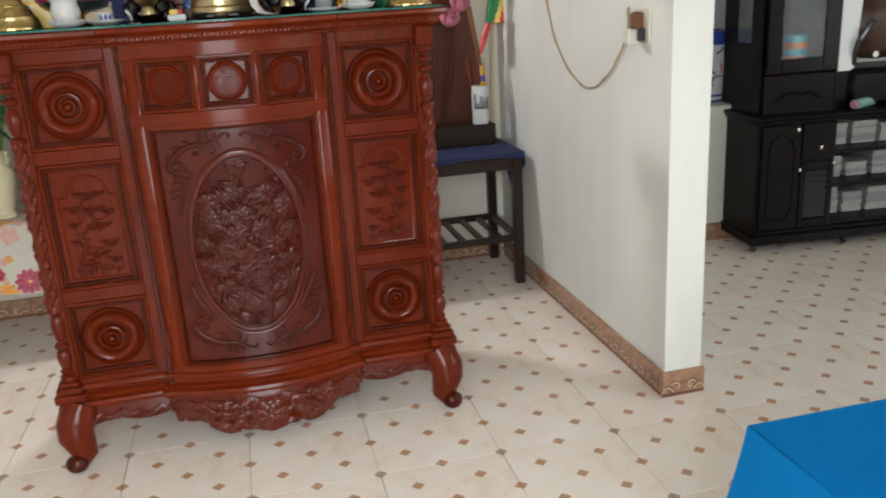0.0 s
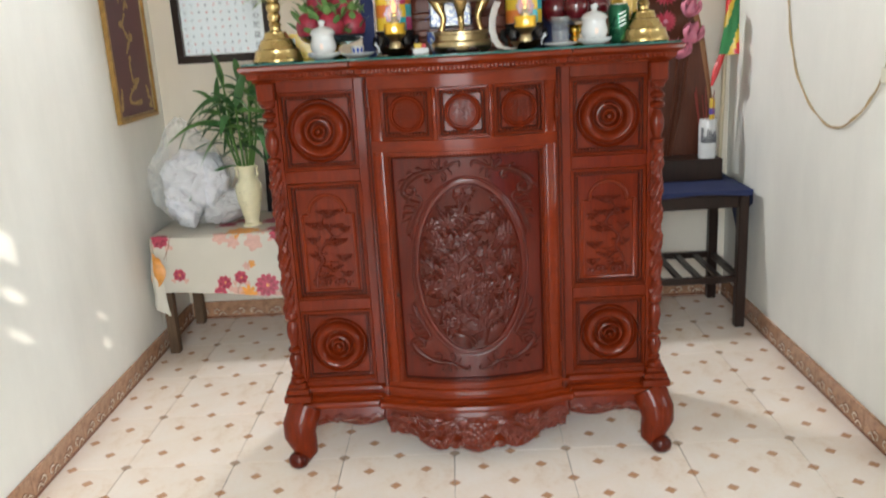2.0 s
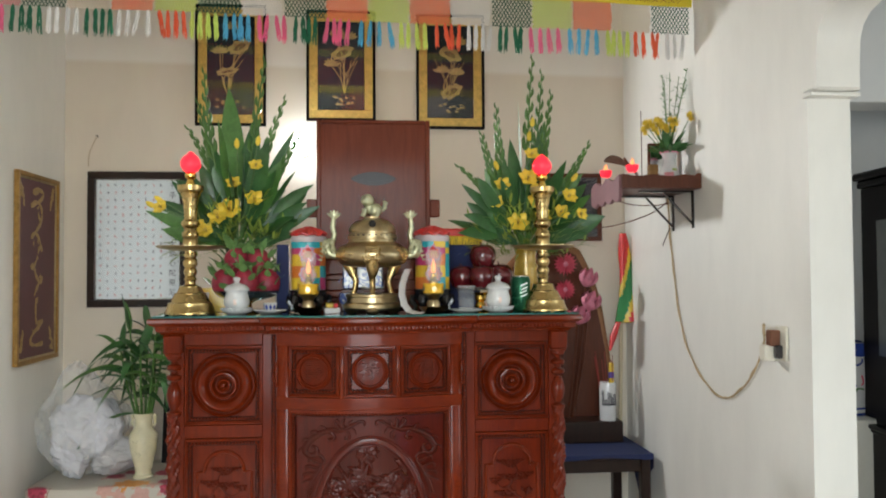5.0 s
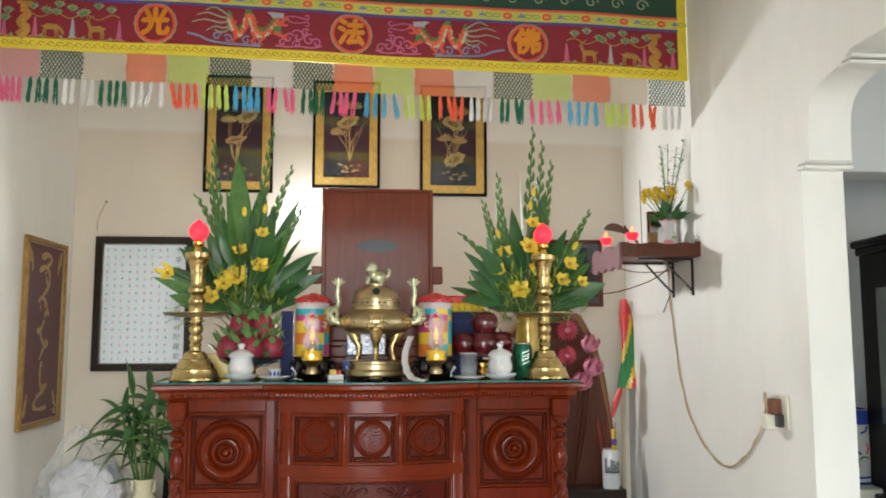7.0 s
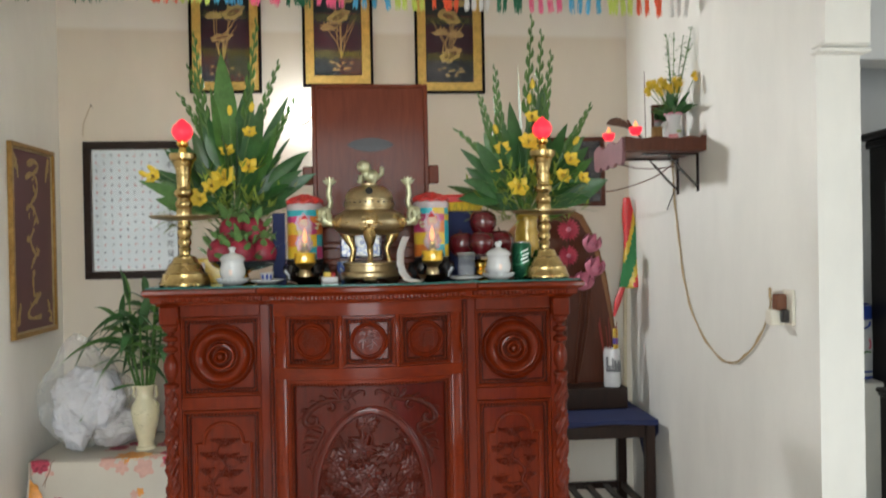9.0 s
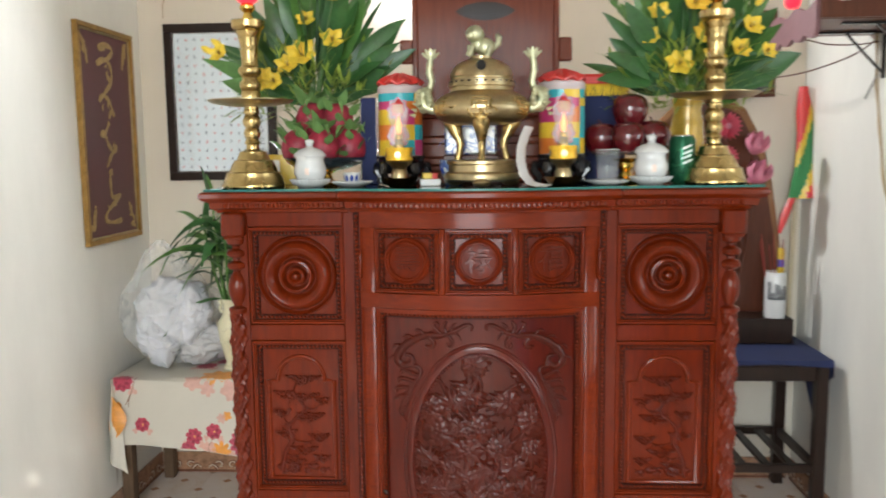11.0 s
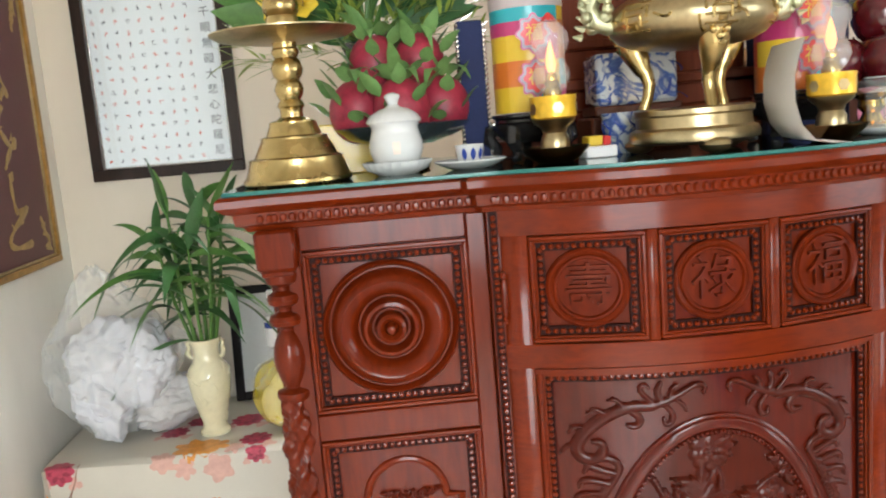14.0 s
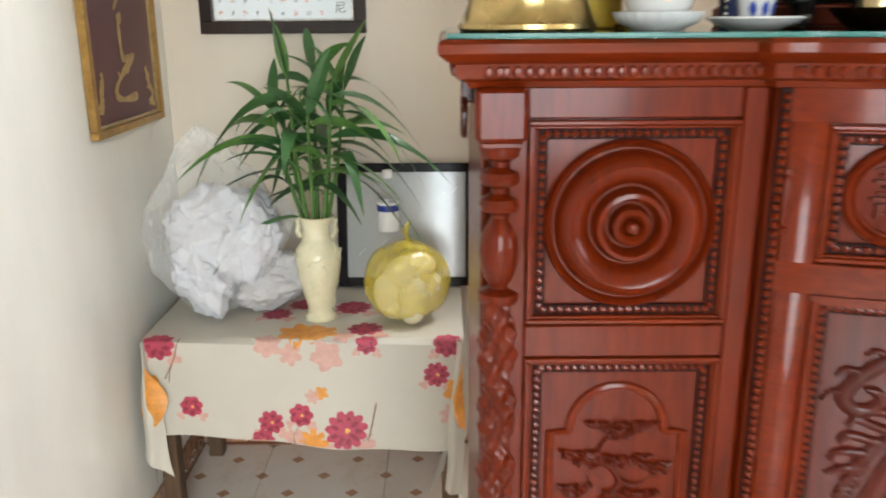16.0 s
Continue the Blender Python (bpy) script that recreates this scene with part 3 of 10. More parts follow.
def acanthus(hm, px, w, h, rng, spine, side, size, height):
    """A leaf scroll: a stem with hooked, split lobes along its outer side, small ones within and a rolled end."""
    n = len(spine)
    stamp(hm, px, w, h, spine, [size * 0.11 * (1 - 0.4 * i / n) for i in range(n)], height * 0.8)
    for i in range(1, n - 1, max(1, n // 8)):
        a = math.atan2(spine[i + 1][1] - spine[i][1], spine[i + 1][0] - spine[i][0])
        L = size * (0.70 + 0.35 * math.sin(math.pi * i / n)) * rng.uniform(0.85, 1.1)
        tip = lobe(hm, px, w, h, *spine[i], a + side * rng.uniform(0.9, 1.1), L, size * 0.125, height * rng.uniform(0.7, 1.0), -side * rng.uniform(1.6, 2.4), 16)
        for k in (5, 9):
            b = math.atan2(tip[k + 1][1] - tip[k][1], tip[k + 1][0] - tip[k][0])
            lobe(hm, px, w, h, *tip[k], b + side * 0.8, L * 0.36, size * 0.075, height * 0.75, -side * 1.2, 9)
        lobe(hm, px, w, h, *spine[i], a + side * rng.uniform(0.1, 0.3), L * 0.8, size * 0.10, height * 0.65, side * 1.2, 12)
        lobe(hm, px, w, h, *spine[i], a - side * rng.uniform(0.6, 0.9), L * 0.5, size * 0.085, height * 0.75, side * 1.4, 10)
    x, z = spine[-1]
    b = math.atan2(spine[-1][1] - spine[-2][1], spine[-1][0] - spine[-2][0])
    for k in range(26):
        x, z = x + math.cos(b) * size * 0.085 * (1 - k / 34), z + math.sin(b) * size * 0.085 * (1 - k / 34)
        b -= side * (0.10 + 0.012 * k)
        stamp(hm, px, w, h, [(x, z)], [size * 0.095 * (1 - k / 60)], height)


def peony(hm, px, w, h, rng, x, z, r, height):
    """A full flower: three rings of round petals about a raised heart."""
    for n, d, q, k in ((9, 0.72, 0.34, 0.65), (7, 0.45, 0.30, 0.85), (4, 0.20, 0.22, 1.0)):
        o = rng.uniform(0, 6.28)
        for i in range(n):
            a = o + 2 * math.pi * i / n
            stamp(hm, px, w, h, [(x + d * r * math.cos(a), z + d * r * math.sin(a))], [q * r * rng.uniform(0.85, 1.15)], height * k * rng.uniform(0.85, 1.1))


def leaf_spray(hm, px, w, h, rng, x, z, a, size, height):
    for k in range(5):
        p = lobe(hm, px, w, h, x, z, a + (k - 2) * 0.55, size * (1 - 0.12 * abs(k - 2)), size * 0.17, height * rng.uniform(0.7, 1.0), rng.uniform(-0.6, 0.6))


def carved_scene(w, h, px, seed, busy=1.0, size=0.2):
    """A flowering tree over rocks: trunk, boughs, full flowers, sprays of leaves and a rocky foot."""
    rng = random.Random(seed)
    hm = blank(w, h, px)
    x, z, a = rng.uniform(-0.15, 0.15) * w, -h * 0.48, 1.5
    trunk = []
    for i in range(60):
        trunk.append((x, z))
        a = 1.57 + 0.95 * math.sin(i * 0.21 + seed)
        x, z = x + math.cos(a) * h * 0.016, z + math.sin(a) * h * 0.016
    stamp(hm, px, w, h, trunk, [w * 0.034 * (1 - i / 85) for i in range(60)], 0.008)
    spots = []
    for k in range(int(15 * busy)):
        best = None
        for q in range(14):
            p = (rng.uniform(-0.42, 0.42) * w, rng.uniform(-0.36, 0.44) * h)
            d = min([math.hypot(p[0] - s[0], p[1] - s[1]) for s in spots] + [9])
            if best is None or d > best[0]:
                best = (d, p)
        spots.append(best[1])
    for k, (px_, pz_) in enumerate(spots):
        near = min(trunk, key=lambda t: math.hypot(t[0] - px_, t[1] - pz_ + 0.1 * h))
        bough = [(near[0] + (px_ - near[0]) * u + 0.02 * w * math.sin(7 * u + k), near[1] + (pz_ - near[1]) * u) for u in [i / 20 for i in range(21)]]
        stamp(hm, px, w, h, bough, [w * 0.014] * 21, 0.006)
        for q in range(3):
            leaf_spray(hm, px, w, h, rng, px_, pz_, rng.uniform(0, 6.28), w * size * rng.uniform(0.8, 1.2), 0.0075)
        if k % 2 == 0:
            peony(hm, px, w, h, rng, px_, pz_, w * size * rng.uniform(0.50, 0.68), 0.010)
        else:
            for q in range(5):
                leaf_spray(hm, px, w, h, rng, px_ + rng.uniform(-0.05, 0.05) * w, pz_ + rng.uniform(-0.03, 0.03) * h, rng.uniform(0, 6.28), w * size * 0.55, 0.009)
    for k in range(int(16 * busy)):
        x = rng.uniform(-0.5, 0.5) * w
        stamp(hm, px, w, h, [(x, -h * 0.5 + rng.uniform(0, 0.16) * h * (1 - abs(x) / w))], [w * rng.uniform(0.05, 0.10)], rng.uniform(0.005, 0.010))
    return hm


def rounded(pts, times=3):
    """Corners cut again and again, until the line runs smoothly."""
    for _ in range(times):
        pts = [pts[0]] + [(a[0] * q + b[0] * (1 - q), a[1] * q + b[1] * (1 - q)) for a, b in zip(pts, pts[1:]) for q in (0.75, 0.25)] + [pts[-1]]
    return pts


def bonsai(w, h, px, way):
    """A clipped tree over rocks: a winding trunk, curling boughs and flat pads of leaves, each with a little finial."""
    rng = random.Random(8)
    hm = blank(w, h, px)
    trunk = rounded([(-0.058, -0.150), (-0.050, -0.095), (-0.020, -0.060), (-0.040, -0.030), (-0.015, 0.000), (0.012, 0.022), (-0.004, 0.045), (-0.022, 0.062), (-0.018, 0.088), (0.004, 0.104)])
    line = lambda pts, r0, r1, tall: stamp(hm, px, w, h, [(way * -x, z) for x, z in pts], [r0 + (r1 - r0) * i / len(pts) for i in range(len(pts))], tall)
    line(trunk, 0.0075, 0.0026, 0.0075)
    for x, z, hw in ((0.007, 0.108, 0.040), (-0.048, 0.066, 0.023), (0.004, 0.060, 0.036), (0.056, 0.048, 0.020), (-0.054, 0.016, 0.021), (0.024, 0.006, 0.031), (-0.046, -0.040, 0.026), (0.046, -0.050, 0.026), (0.004, -0.086, 0.030), (0.052, -0.108, 0.020), (-0.026, -0.122, 0.022)):
        root = min(trunk, key=lambda t: math.hypot(t[0] - x, (t[1] - z + 0.022) * 1.6))
        mid = ((root[0] + x) / 2, min(root[1], z) - 0.008)
        line(rounded([root, mid, (x, z - 0.006)]), 0.0036, 0.0022, 0.0062)
        for k in range(3):
            a = rng.uniform(0, 6.28)
            line(scroll_pts(mid[0], mid[1], a, 0.011, rng.choice((-1, 1)), 18), 0.0018, 0.0012, 0.0050)
        hw *= 1.22
        for k in range(int(110 * hw / 0.03)):
            u, v = rng.uniform(-1, 1), rng.random()
            line([(x + hw * u, z + 0.006 - 0.024 * v * (1 - abs(u)) ** 0.7)], rng.uniform(0.0022, 0.0036), 0.002, rng.uniform(0.0055, 0.0090))
        line([(x - 0.2 * hw, z + 0.004), (x - 0.2 * hw, z + 0.010), (x - 0.15 * hw, z + 0.016)], 0.0026, 0.0014, 0.0066)
        line([(x - 0.15 * hw - 0.004, z + 0.012), (x - 0.15 * hw + 0.004, z + 0.012)], 0.0018, 0.0018, 0.0060)
    for k in range(16):
        x = rng.uniform(-0.072, 0.072)
        line([(x, -h * 0.5 + rng.uniform(0.004, 0.022))], rng.uniform(0.006, 0.012), 0.008, rng.uniform(0.005, 0.009))
    return hm


# ---- the altar cabinet ----
CAB = (0.088, 0.415, 0.0)
cab = thing("altar_cabinet", "carved red-lacquered wooden altar cabinet on short curved legs", "cabinet", CAB)


def bow(x):
    """How far the middle of the front stands out."""
    return -0.020 - 0.062 * (1 - (x / 0.30) ** 2) if abs(x) < 0.30 else (0.0 if abs(x) > 0.322 else -0.020)


def bowed(g):
    return g.moved(lambda p: (p.x, p.y + bow(p.x), p.z))


def bow_path(x0=-0.66, x1=0.66, lead=0.0):
    xs = [x0, -0.324, -0.316] + [-0.30 + 0.6 * i / 24 for i in range(25)] + [0.316, 0.324, x1]
    return [(x, (bow(x) if abs(x) <= 0.30 else (-0.020 if abs(x) < 0.32 else 0.0)) - lead) for x in xs if x0 <= x <= x1]


body = Geo().box(-0.60, 0.60, 0.016, 0.56, 0.20, 1.345, 0.002)
body.box(-0.318, 0.318, -0.022, 0.02, 0.20, 1.345, 0.001)
part("carcass", body, M_RED, cab)
for s in (-1, 1):
    side = Geo()
    side.box(s * 0.600, s * 0.612, 0.05, 0.13, 0.24, 1.34, 0.003).box(s * 0.600, s * 0.612, 0.47, 0.555, 0.24, 1.34, 0.003)
    for z0, z1 in ((0.24, 0.31), (0.77, 0.83), (1.28, 1.34)):
        side.box(s * 0.600, s * 0.611, 0.13, 0.47, z0, z1, 0.003)
    part("side_frame", side, M_REDX, cab)
    part("corner_stile", Geo().box(s * 0.6005, s * 0.6485, 0.036, 0.052, 0.262, 1.346, 0.003).box(s * 0.612, s * 0.6485, 0.052, 0.548, 0.262, 1.346, 0.003), M_RED, cab)
# frame of the two side bays
for s in (-1, 1):
    fr = Geo()
    fr.box(s * 0.596, s * 0.618, -0.002, 0.02, 0.29, 1.345, 0.002)
    fr.box(s * 0.318, s * 0.348, -0.004, 0.02, 0.20, 1.345, 0.003)
    for z0, z1 in ((0.245, 0.300), (0.562, 0.602), (1.010, 1.052), (1.308, 1.345)):
        fr.box(s * 0.348, s * 0.596, -0.002, 0.02, z0, z1, 0.002)
    part("bay_frame", fr, M_RED, cab)


def bead_row(g, a, b, step=0.0105, r=0.0046):
    a, b = Vector(a), Vector(b)
    n = max(2, int((b - a).length / step))
    for i in range(n):
        g.ball(a + (b - a) * ((i + 0.5) / n), r, 6, 4)


def panel_edge(x0, x1, z0, z1, y):
    """Raised lip, bead row and dark strip painting groove shade, round a sunk panel."""
    lip, beads = Geo(), Geo()
    for k, (o, p, d) in enumerate(((0.0, 0.006, 0.006), (0.006, 0.010, 0.003))):
        lip.box(x0 + o, x1 - o, y - d, y + 0.014, z1 - p, z1 - o, 0.0015).box(x0 + o, x1 - o, y - d, y + 0.014, z0 + o, z0 + p, 0.0015)
        lip.box(x0 + o, x0 + p, y - d, y + 0.014, z0 + p, z1 - p, 0.0015).box(x1 - p, x1 - o, y - d, y + 0.014, z0 + p, z1 - p, 0.0015)
    e = 0.0165
    bead_row(beads, (x0 + e, y + 0.004, z1 - e), (x1 - e, y + 0.004, z1 - e))
    bead_row(beads, (x0 + e, y + 0.004, z0 + e), (x1 - e, y + 0.004, z0 + e))
    bead_row(beads, (x0 + e, y + 0.004, z0 + e), (x0 + e, y + 0.004, z1 - e))
    bead_row(beads, (x1 - e, y + 0.004, z0 + e), (x1 - e, y + 0.004, z1 - e))
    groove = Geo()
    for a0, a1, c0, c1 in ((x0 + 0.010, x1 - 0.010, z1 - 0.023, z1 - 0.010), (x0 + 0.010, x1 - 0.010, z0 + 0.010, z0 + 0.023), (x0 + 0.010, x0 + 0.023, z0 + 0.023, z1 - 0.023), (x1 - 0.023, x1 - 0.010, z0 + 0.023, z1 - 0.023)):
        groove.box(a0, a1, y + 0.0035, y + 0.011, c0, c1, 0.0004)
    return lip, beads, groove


RING = [(0.104, 0.000), (0.104, 0.008), (0.101, 0.012), (0.097, 0.009), (0.094, 0.003), (0.091, 0.003), (0.088, 0.012), (0.082, 0.021), (0.074, 0.025), (0.065, 0.023), (0.056, 0.014),
        (0.050, 0.005), (0.047, 0.005), (0.045, 0.013), (0.041, 0.020), (0.036, 0.021), (0.032, 0.014), (0.029, 0.006), (0.026, 0.006), (0.022, 0.019), (0.017, 0.022),
        (0.013, 0.019), (0.010, 0.014), (0.009, 0.020), (0.006, 0.026), (0, 0.028)]
for s in (-1, 1):
    x0, x1 = sorted((s * 0.348, s * 0.594))
    xc = (x0 + x1) / 2
    for z0, z1, kind in ((1.054, 1.306, "ring"), (0.604, 1.008, "scene"), (0.302, 0.560, "ring")):
        pn = part("sunk_panel", Geo().box(x0 - 0.004, x1 + 0.004, 0.011, 0.017, z0 - 0.004, z1 + 0.004, 0.0005), M_RED, cab)
        lip, beads, groove = panel_edge(x0, x1, z0, z1, 0.003)
        part("panel_moulding", lip, M_REDX, pn)
        part("bead_groove", groove, M_GROOVE_SHADE, pn)
        part("beading", beads, M_REDX, pn, kind="stuff")
        if kind == "ring":
            k = 1.0 if z0 > 1 else 0.96
            part("turned_rosette", Geo().lathe([(r * k, h * 1.25) for r, h in RING], (xc, 0.0112, (z0 + z1) / 2), 48, "y"), M_RED, pn, "turned concentric wooden rosette")
        else:
            w, h = 0.150, 0.310
            zc = (z0 + z1) / 2 - 0.006
            # arched inner moulding
            edge = [(-w / 2 - 0.012, -h / 2 - 0.012), (-w / 2 - 0.012, h / 2 - 0.055), (-w / 2 + 0.012, h / 2 - 0.055)]
            edge += [(-0.062 * math.cos(a), h / 2 - 0.052 + 0.062 * math.sin(a)) for a in [math.pi * i / 14 for i in range(15)]]
            edge += [(w / 2 - 0.012, h / 2 - 0.055), (w / 2 + 0.012, h / 2 - 0.055), (w / 2 + 0.012, -h / 2 - 0.012), (-w / 2 - 0.012, -h / 2 - 0.012)]
            part("arched_moulding", Geo().tube([(xc + x, 0.0105, zc + z) for x, z in edge], 0.0060, 8), M_REDX, pn)
            px = 0.0016
            hm = bonsai(w, h, px, s)
            part("carving", relief_geo(hm, px, w, h, hm > 0.0004, 0.0112).moved(lambda p: (p.x + xc, p.y, p.z + zc)), M_CARVER, pn, "carved tree relief", kind="stuff")

# drawers with round medallions, and the bowed door
DISC = [(0.060, 0.0), (0.0595, 0.006), (0.056, 0.009), (0.052, 0.007), (0.050, 0.005), (0.048, 0.008), (0.045, 0.008), (0.043, 0.003), (0.0, 0.003)]
front = Geo()
for z0, z1 in ((0.245, 0.296), (1.104, 1.142), (1.306, 1.345)):
    rails = Geo().sweep([(-0.30 + 0.6 * i / 48, bow(-0.2999 + 0.5998 * i / 48)) for i in range(49)], [(0.0045, z0 + 0.001), (0.0045, z1 - 0.001), (0.0035, z1), (-0.020, z1), (-0.020, z0), (0.0035, z0)])
    part("bowed_rail", rails, M_REDX, cab, sharp=30)
for x0, x1, z0, z1 in ((-0.300, -0.262, 0.20, 1.345), (0.262, 0.300, 0.20, 1.345), (-0.098, -0.082, 1.142, 1.306), (0.082, 0.098, 1.142, 1.306)):
    front.box(x0, x1, -0.0045, 0.02, z0, z1, 0.002)
part("bowed_frame", bowed(front), M_REDX, cab, sharp=50)
for xc, word in ((-0.180, "壽"), (0.0, "祿"), (0.180, "福")):
    dr = part("drawer", bowed(Geo().box(xc - 0.083, xc + 0.083, 0.008, 0.016, 1.140, 1.308, 0.0005)), M_RED, cab)
    lip, beads, groove = panel_edge(xc - 0.081, xc + 0.081, 1.144, 1.304, 0.0)
    part("drawer_moulding", bowed(lip), M_REDX, dr)
    part("bead_groove", bowed(groove), M_GROOVE_SHADE, dr)
    part("beading", bowed(beads), M_REDX, dr, kind="stuff")
    part("medallion", bowed(Geo().lathe(DISC, (xc, 0.0085, 1.224), 36, "y")), M_SATIN, dr, "round carved medallion")
    glyph = letters(word, 0.070)
    top = [(xc + x, -0.0012, 1.224 + y) for x, y, _ in glyph.v]
    n = len(top)
    gg = Geo().add(top + [(x, 0.0065, z) for x, y, z in top], glyph.f)
    edges = {}
    for q in glyph.f:
        for a, b in zip(q, q[1:] + q[:1]):
            edges[(a, b)] = 1
    gg.add(top + [(x, 0.0065, z) for x, y, z in top], [(a, b, b + n, a + n) for a, b in edges if (b, a) not in edges])
    part("carved_character", bowed(gg), M_RED, dr)

door = part("door", bowed(Geo().grid(lambda u, v: (-0.262 + 0.524 * u, 0.010, 0.292 + 0.814 * v), 24, 4)), M_DOORW, cab, "dark polished bowed door")
lip, beads, groove = panel_edge(-0.261, 0.261, 0.296, 1.104, 0.0)
seglip = Geo()
for o, p, d in ((0.0, 0.007, 0.007), (0.007, 0.012, 0.003)):
    for z0, z1 in ((1.104 - p, 1.104 - o), (0.296 + o, 0.296 + p)):
        seglip.sweep([(-0.261 + 0.522 * i / 24, bow(-0.261 + 0.522 * i / 24)) for i in range(25)], [(d, z0), (d, z1), (-0.014, z1), (-0.014, z0)])
    for s in (-1, 1):
        seglip.add(*(lambda b: (bowed(b).v, b.f))(Geo().box(s * (0.261 - o), s * (0.261 - p), -d, 0.014, 0.296, 1.104, 0.0015)))
part("door_moulding", seglip, M_REDX, door)
# dark strips inside the door moulding paint the shade behind its beads
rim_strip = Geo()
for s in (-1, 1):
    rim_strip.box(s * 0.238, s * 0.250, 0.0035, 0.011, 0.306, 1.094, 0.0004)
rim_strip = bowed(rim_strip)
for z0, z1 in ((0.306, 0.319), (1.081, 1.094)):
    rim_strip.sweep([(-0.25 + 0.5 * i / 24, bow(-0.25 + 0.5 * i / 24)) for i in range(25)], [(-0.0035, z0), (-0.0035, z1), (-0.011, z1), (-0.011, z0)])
part("bead_groove", rim_strip, M_GROOVE_SHADE, door)
part("beading", bowed(beads), M_REDX, door, kind="stuff")
OW, OH, OZ = 0.180, 0.296, 0.708
oval = Geo()
for r, off, fl in ((0.0100, 0.0, 0.55), (0.0036, 0.0125, 1.0)):
    pts = [((OW + off) * math.cos(2 * math.pi * i / 72), 0.0085, OZ + (OH + off) * math.sin(2 * math.pi * i / 72)) for i in range(73)]
    oval.tube(pts, r, 8, False, flat=fl, normal=(0, 1, 0))
part("oval_moulding", bowed(oval), M_DOORW, door)
oval = Geo()
for i in range(150):
    a = 2 * math.pi * i / 150
    oval.ball(((OW - 0.0135) * math.cos(a), 0.0075, OZ + (OH - 0.0135) * math.sin(a)), 0.0040, 6, 5)
part("oval_beading", bowed(oval), M_DOORW, door, kind="stuff")
w, h, px = 0.35, 0.58, 0.0020
hm = carved_scene(w, h, px, 5, 2.2, 0.17)
X = (np.arange(hm.shape[1]) * px - w / 2) / (OW - 0.015)
Z = (np.arange(hm.shape[0]) * px - h / 2) / (OH - 0.015)
inside = X[None, :] ** 2 + Z[:, None] ** 2 < 1
part("oval_carving", bowed(relief_geo(hm + 0.0012, px, w, h, inside, 0.010).moved(lambda p: (p.x, p.y, p.z + OZ))), M_CARVE, door, "carved oval landscape relief")
# leaf scrolls in the door's four corners, following the oval
def leaf_scroll(hm, px, w, h, height):
    """A swelling stem over the oval with hooked lobes, ending in a volute, and leaves that run on down its side."""
    def stroke(pts, r0, r1, r2, tall=1.0):
        q = rounded([(x - w / 2, z - 0.245) for x, z in pts])
        n = len(q) - 1
        stamp(hm, px, w, h, q, [(r0 * (1 - i / n) ** 2 + 2 * r1 * (i / n) * (1 - i / n) + r2 * (i / n) ** 2) for i in range(n + 1)], height * tall)
    stroke([(0.020, 0.346), (0.017, 0.356), (0.030, 0.361), (0.050, 0.350), (0.075, 0.336), (0.105, 0.329)], 0.004, 0.006, 0.008)
    stroke([(0.095, 0.330), (0.132, 0.331), (0.170, 0.315), (0.200, 0.290), (0.212, 0.262), (0.192, 0.246), (0.170, 0.256), (0.170, 0.276), (0.186, 0.278)], 0.008, 0.016, 0.004)
    for pts, r in (([(0.092, 0.332), (0.106, 0.346), (0.116, 0.358), (0.106, 0.365), (0.100, 0.356)], 0.006), ([(0.082, 0.336), (0.090, 0.352), (0.082, 0.366)], 0.0075), ([(0.070, 0.340), (0.068, 0.354), (0.058, 0.362)], 0.006),
                   ([(0.080, 0.332), (0.066, 0.318), (0.068, 0.302), (0.080, 0.300), (0.080, 0.310)], 0.0065), ([(0.064, 0.340), (0.050, 0.330), (0.046, 0.318)], 0.005), ([(0.130, 0.326), (0.112, 0.312), (0.120, 0.298), (0.134, 0.302)], 0.008),
                   ([(0.140, 0.334), (0.150, 0.344), (0.160, 0.342)], 0.005), ([(0.166, 0.322), (0.180, 0.330), (0.192, 0.322)], 0.005), ([(0.196, 0.300), (0.212, 0.304), (0.220, 0.292)], 0.005), ([(0.208, 0.272), (0.224, 0.272), (0.232, 0.260)], 0.005),
                   ([(0.180, 0.250), (0.156, 0.250), (0.146, 0.234), (0.158, 0.214), (0.170, 0.192), (0.190, 0.160)], 0.008), ([(0.156, 0.226), (0.176, 0.232), (0.194, 0.240), (0.200, 0.228)], 0.0075), ([(0.162, 0.208), (0.184, 0.214), (0.204, 0.216), (0.208, 0.204)], 0.0075),
                   ([(0.170, 0.192), (0.192, 0.194), (0.212, 0.190), (0.214, 0.178)], 0.0070), ([(0.180, 0.172), (0.202, 0.170), (0.218, 0.160)], 0.0065)):
        stroke(pts, r * 0.7, r * 1.15, r * 0.45, 0.85)


px, w, h = 0.0018, 0.26, 0.30
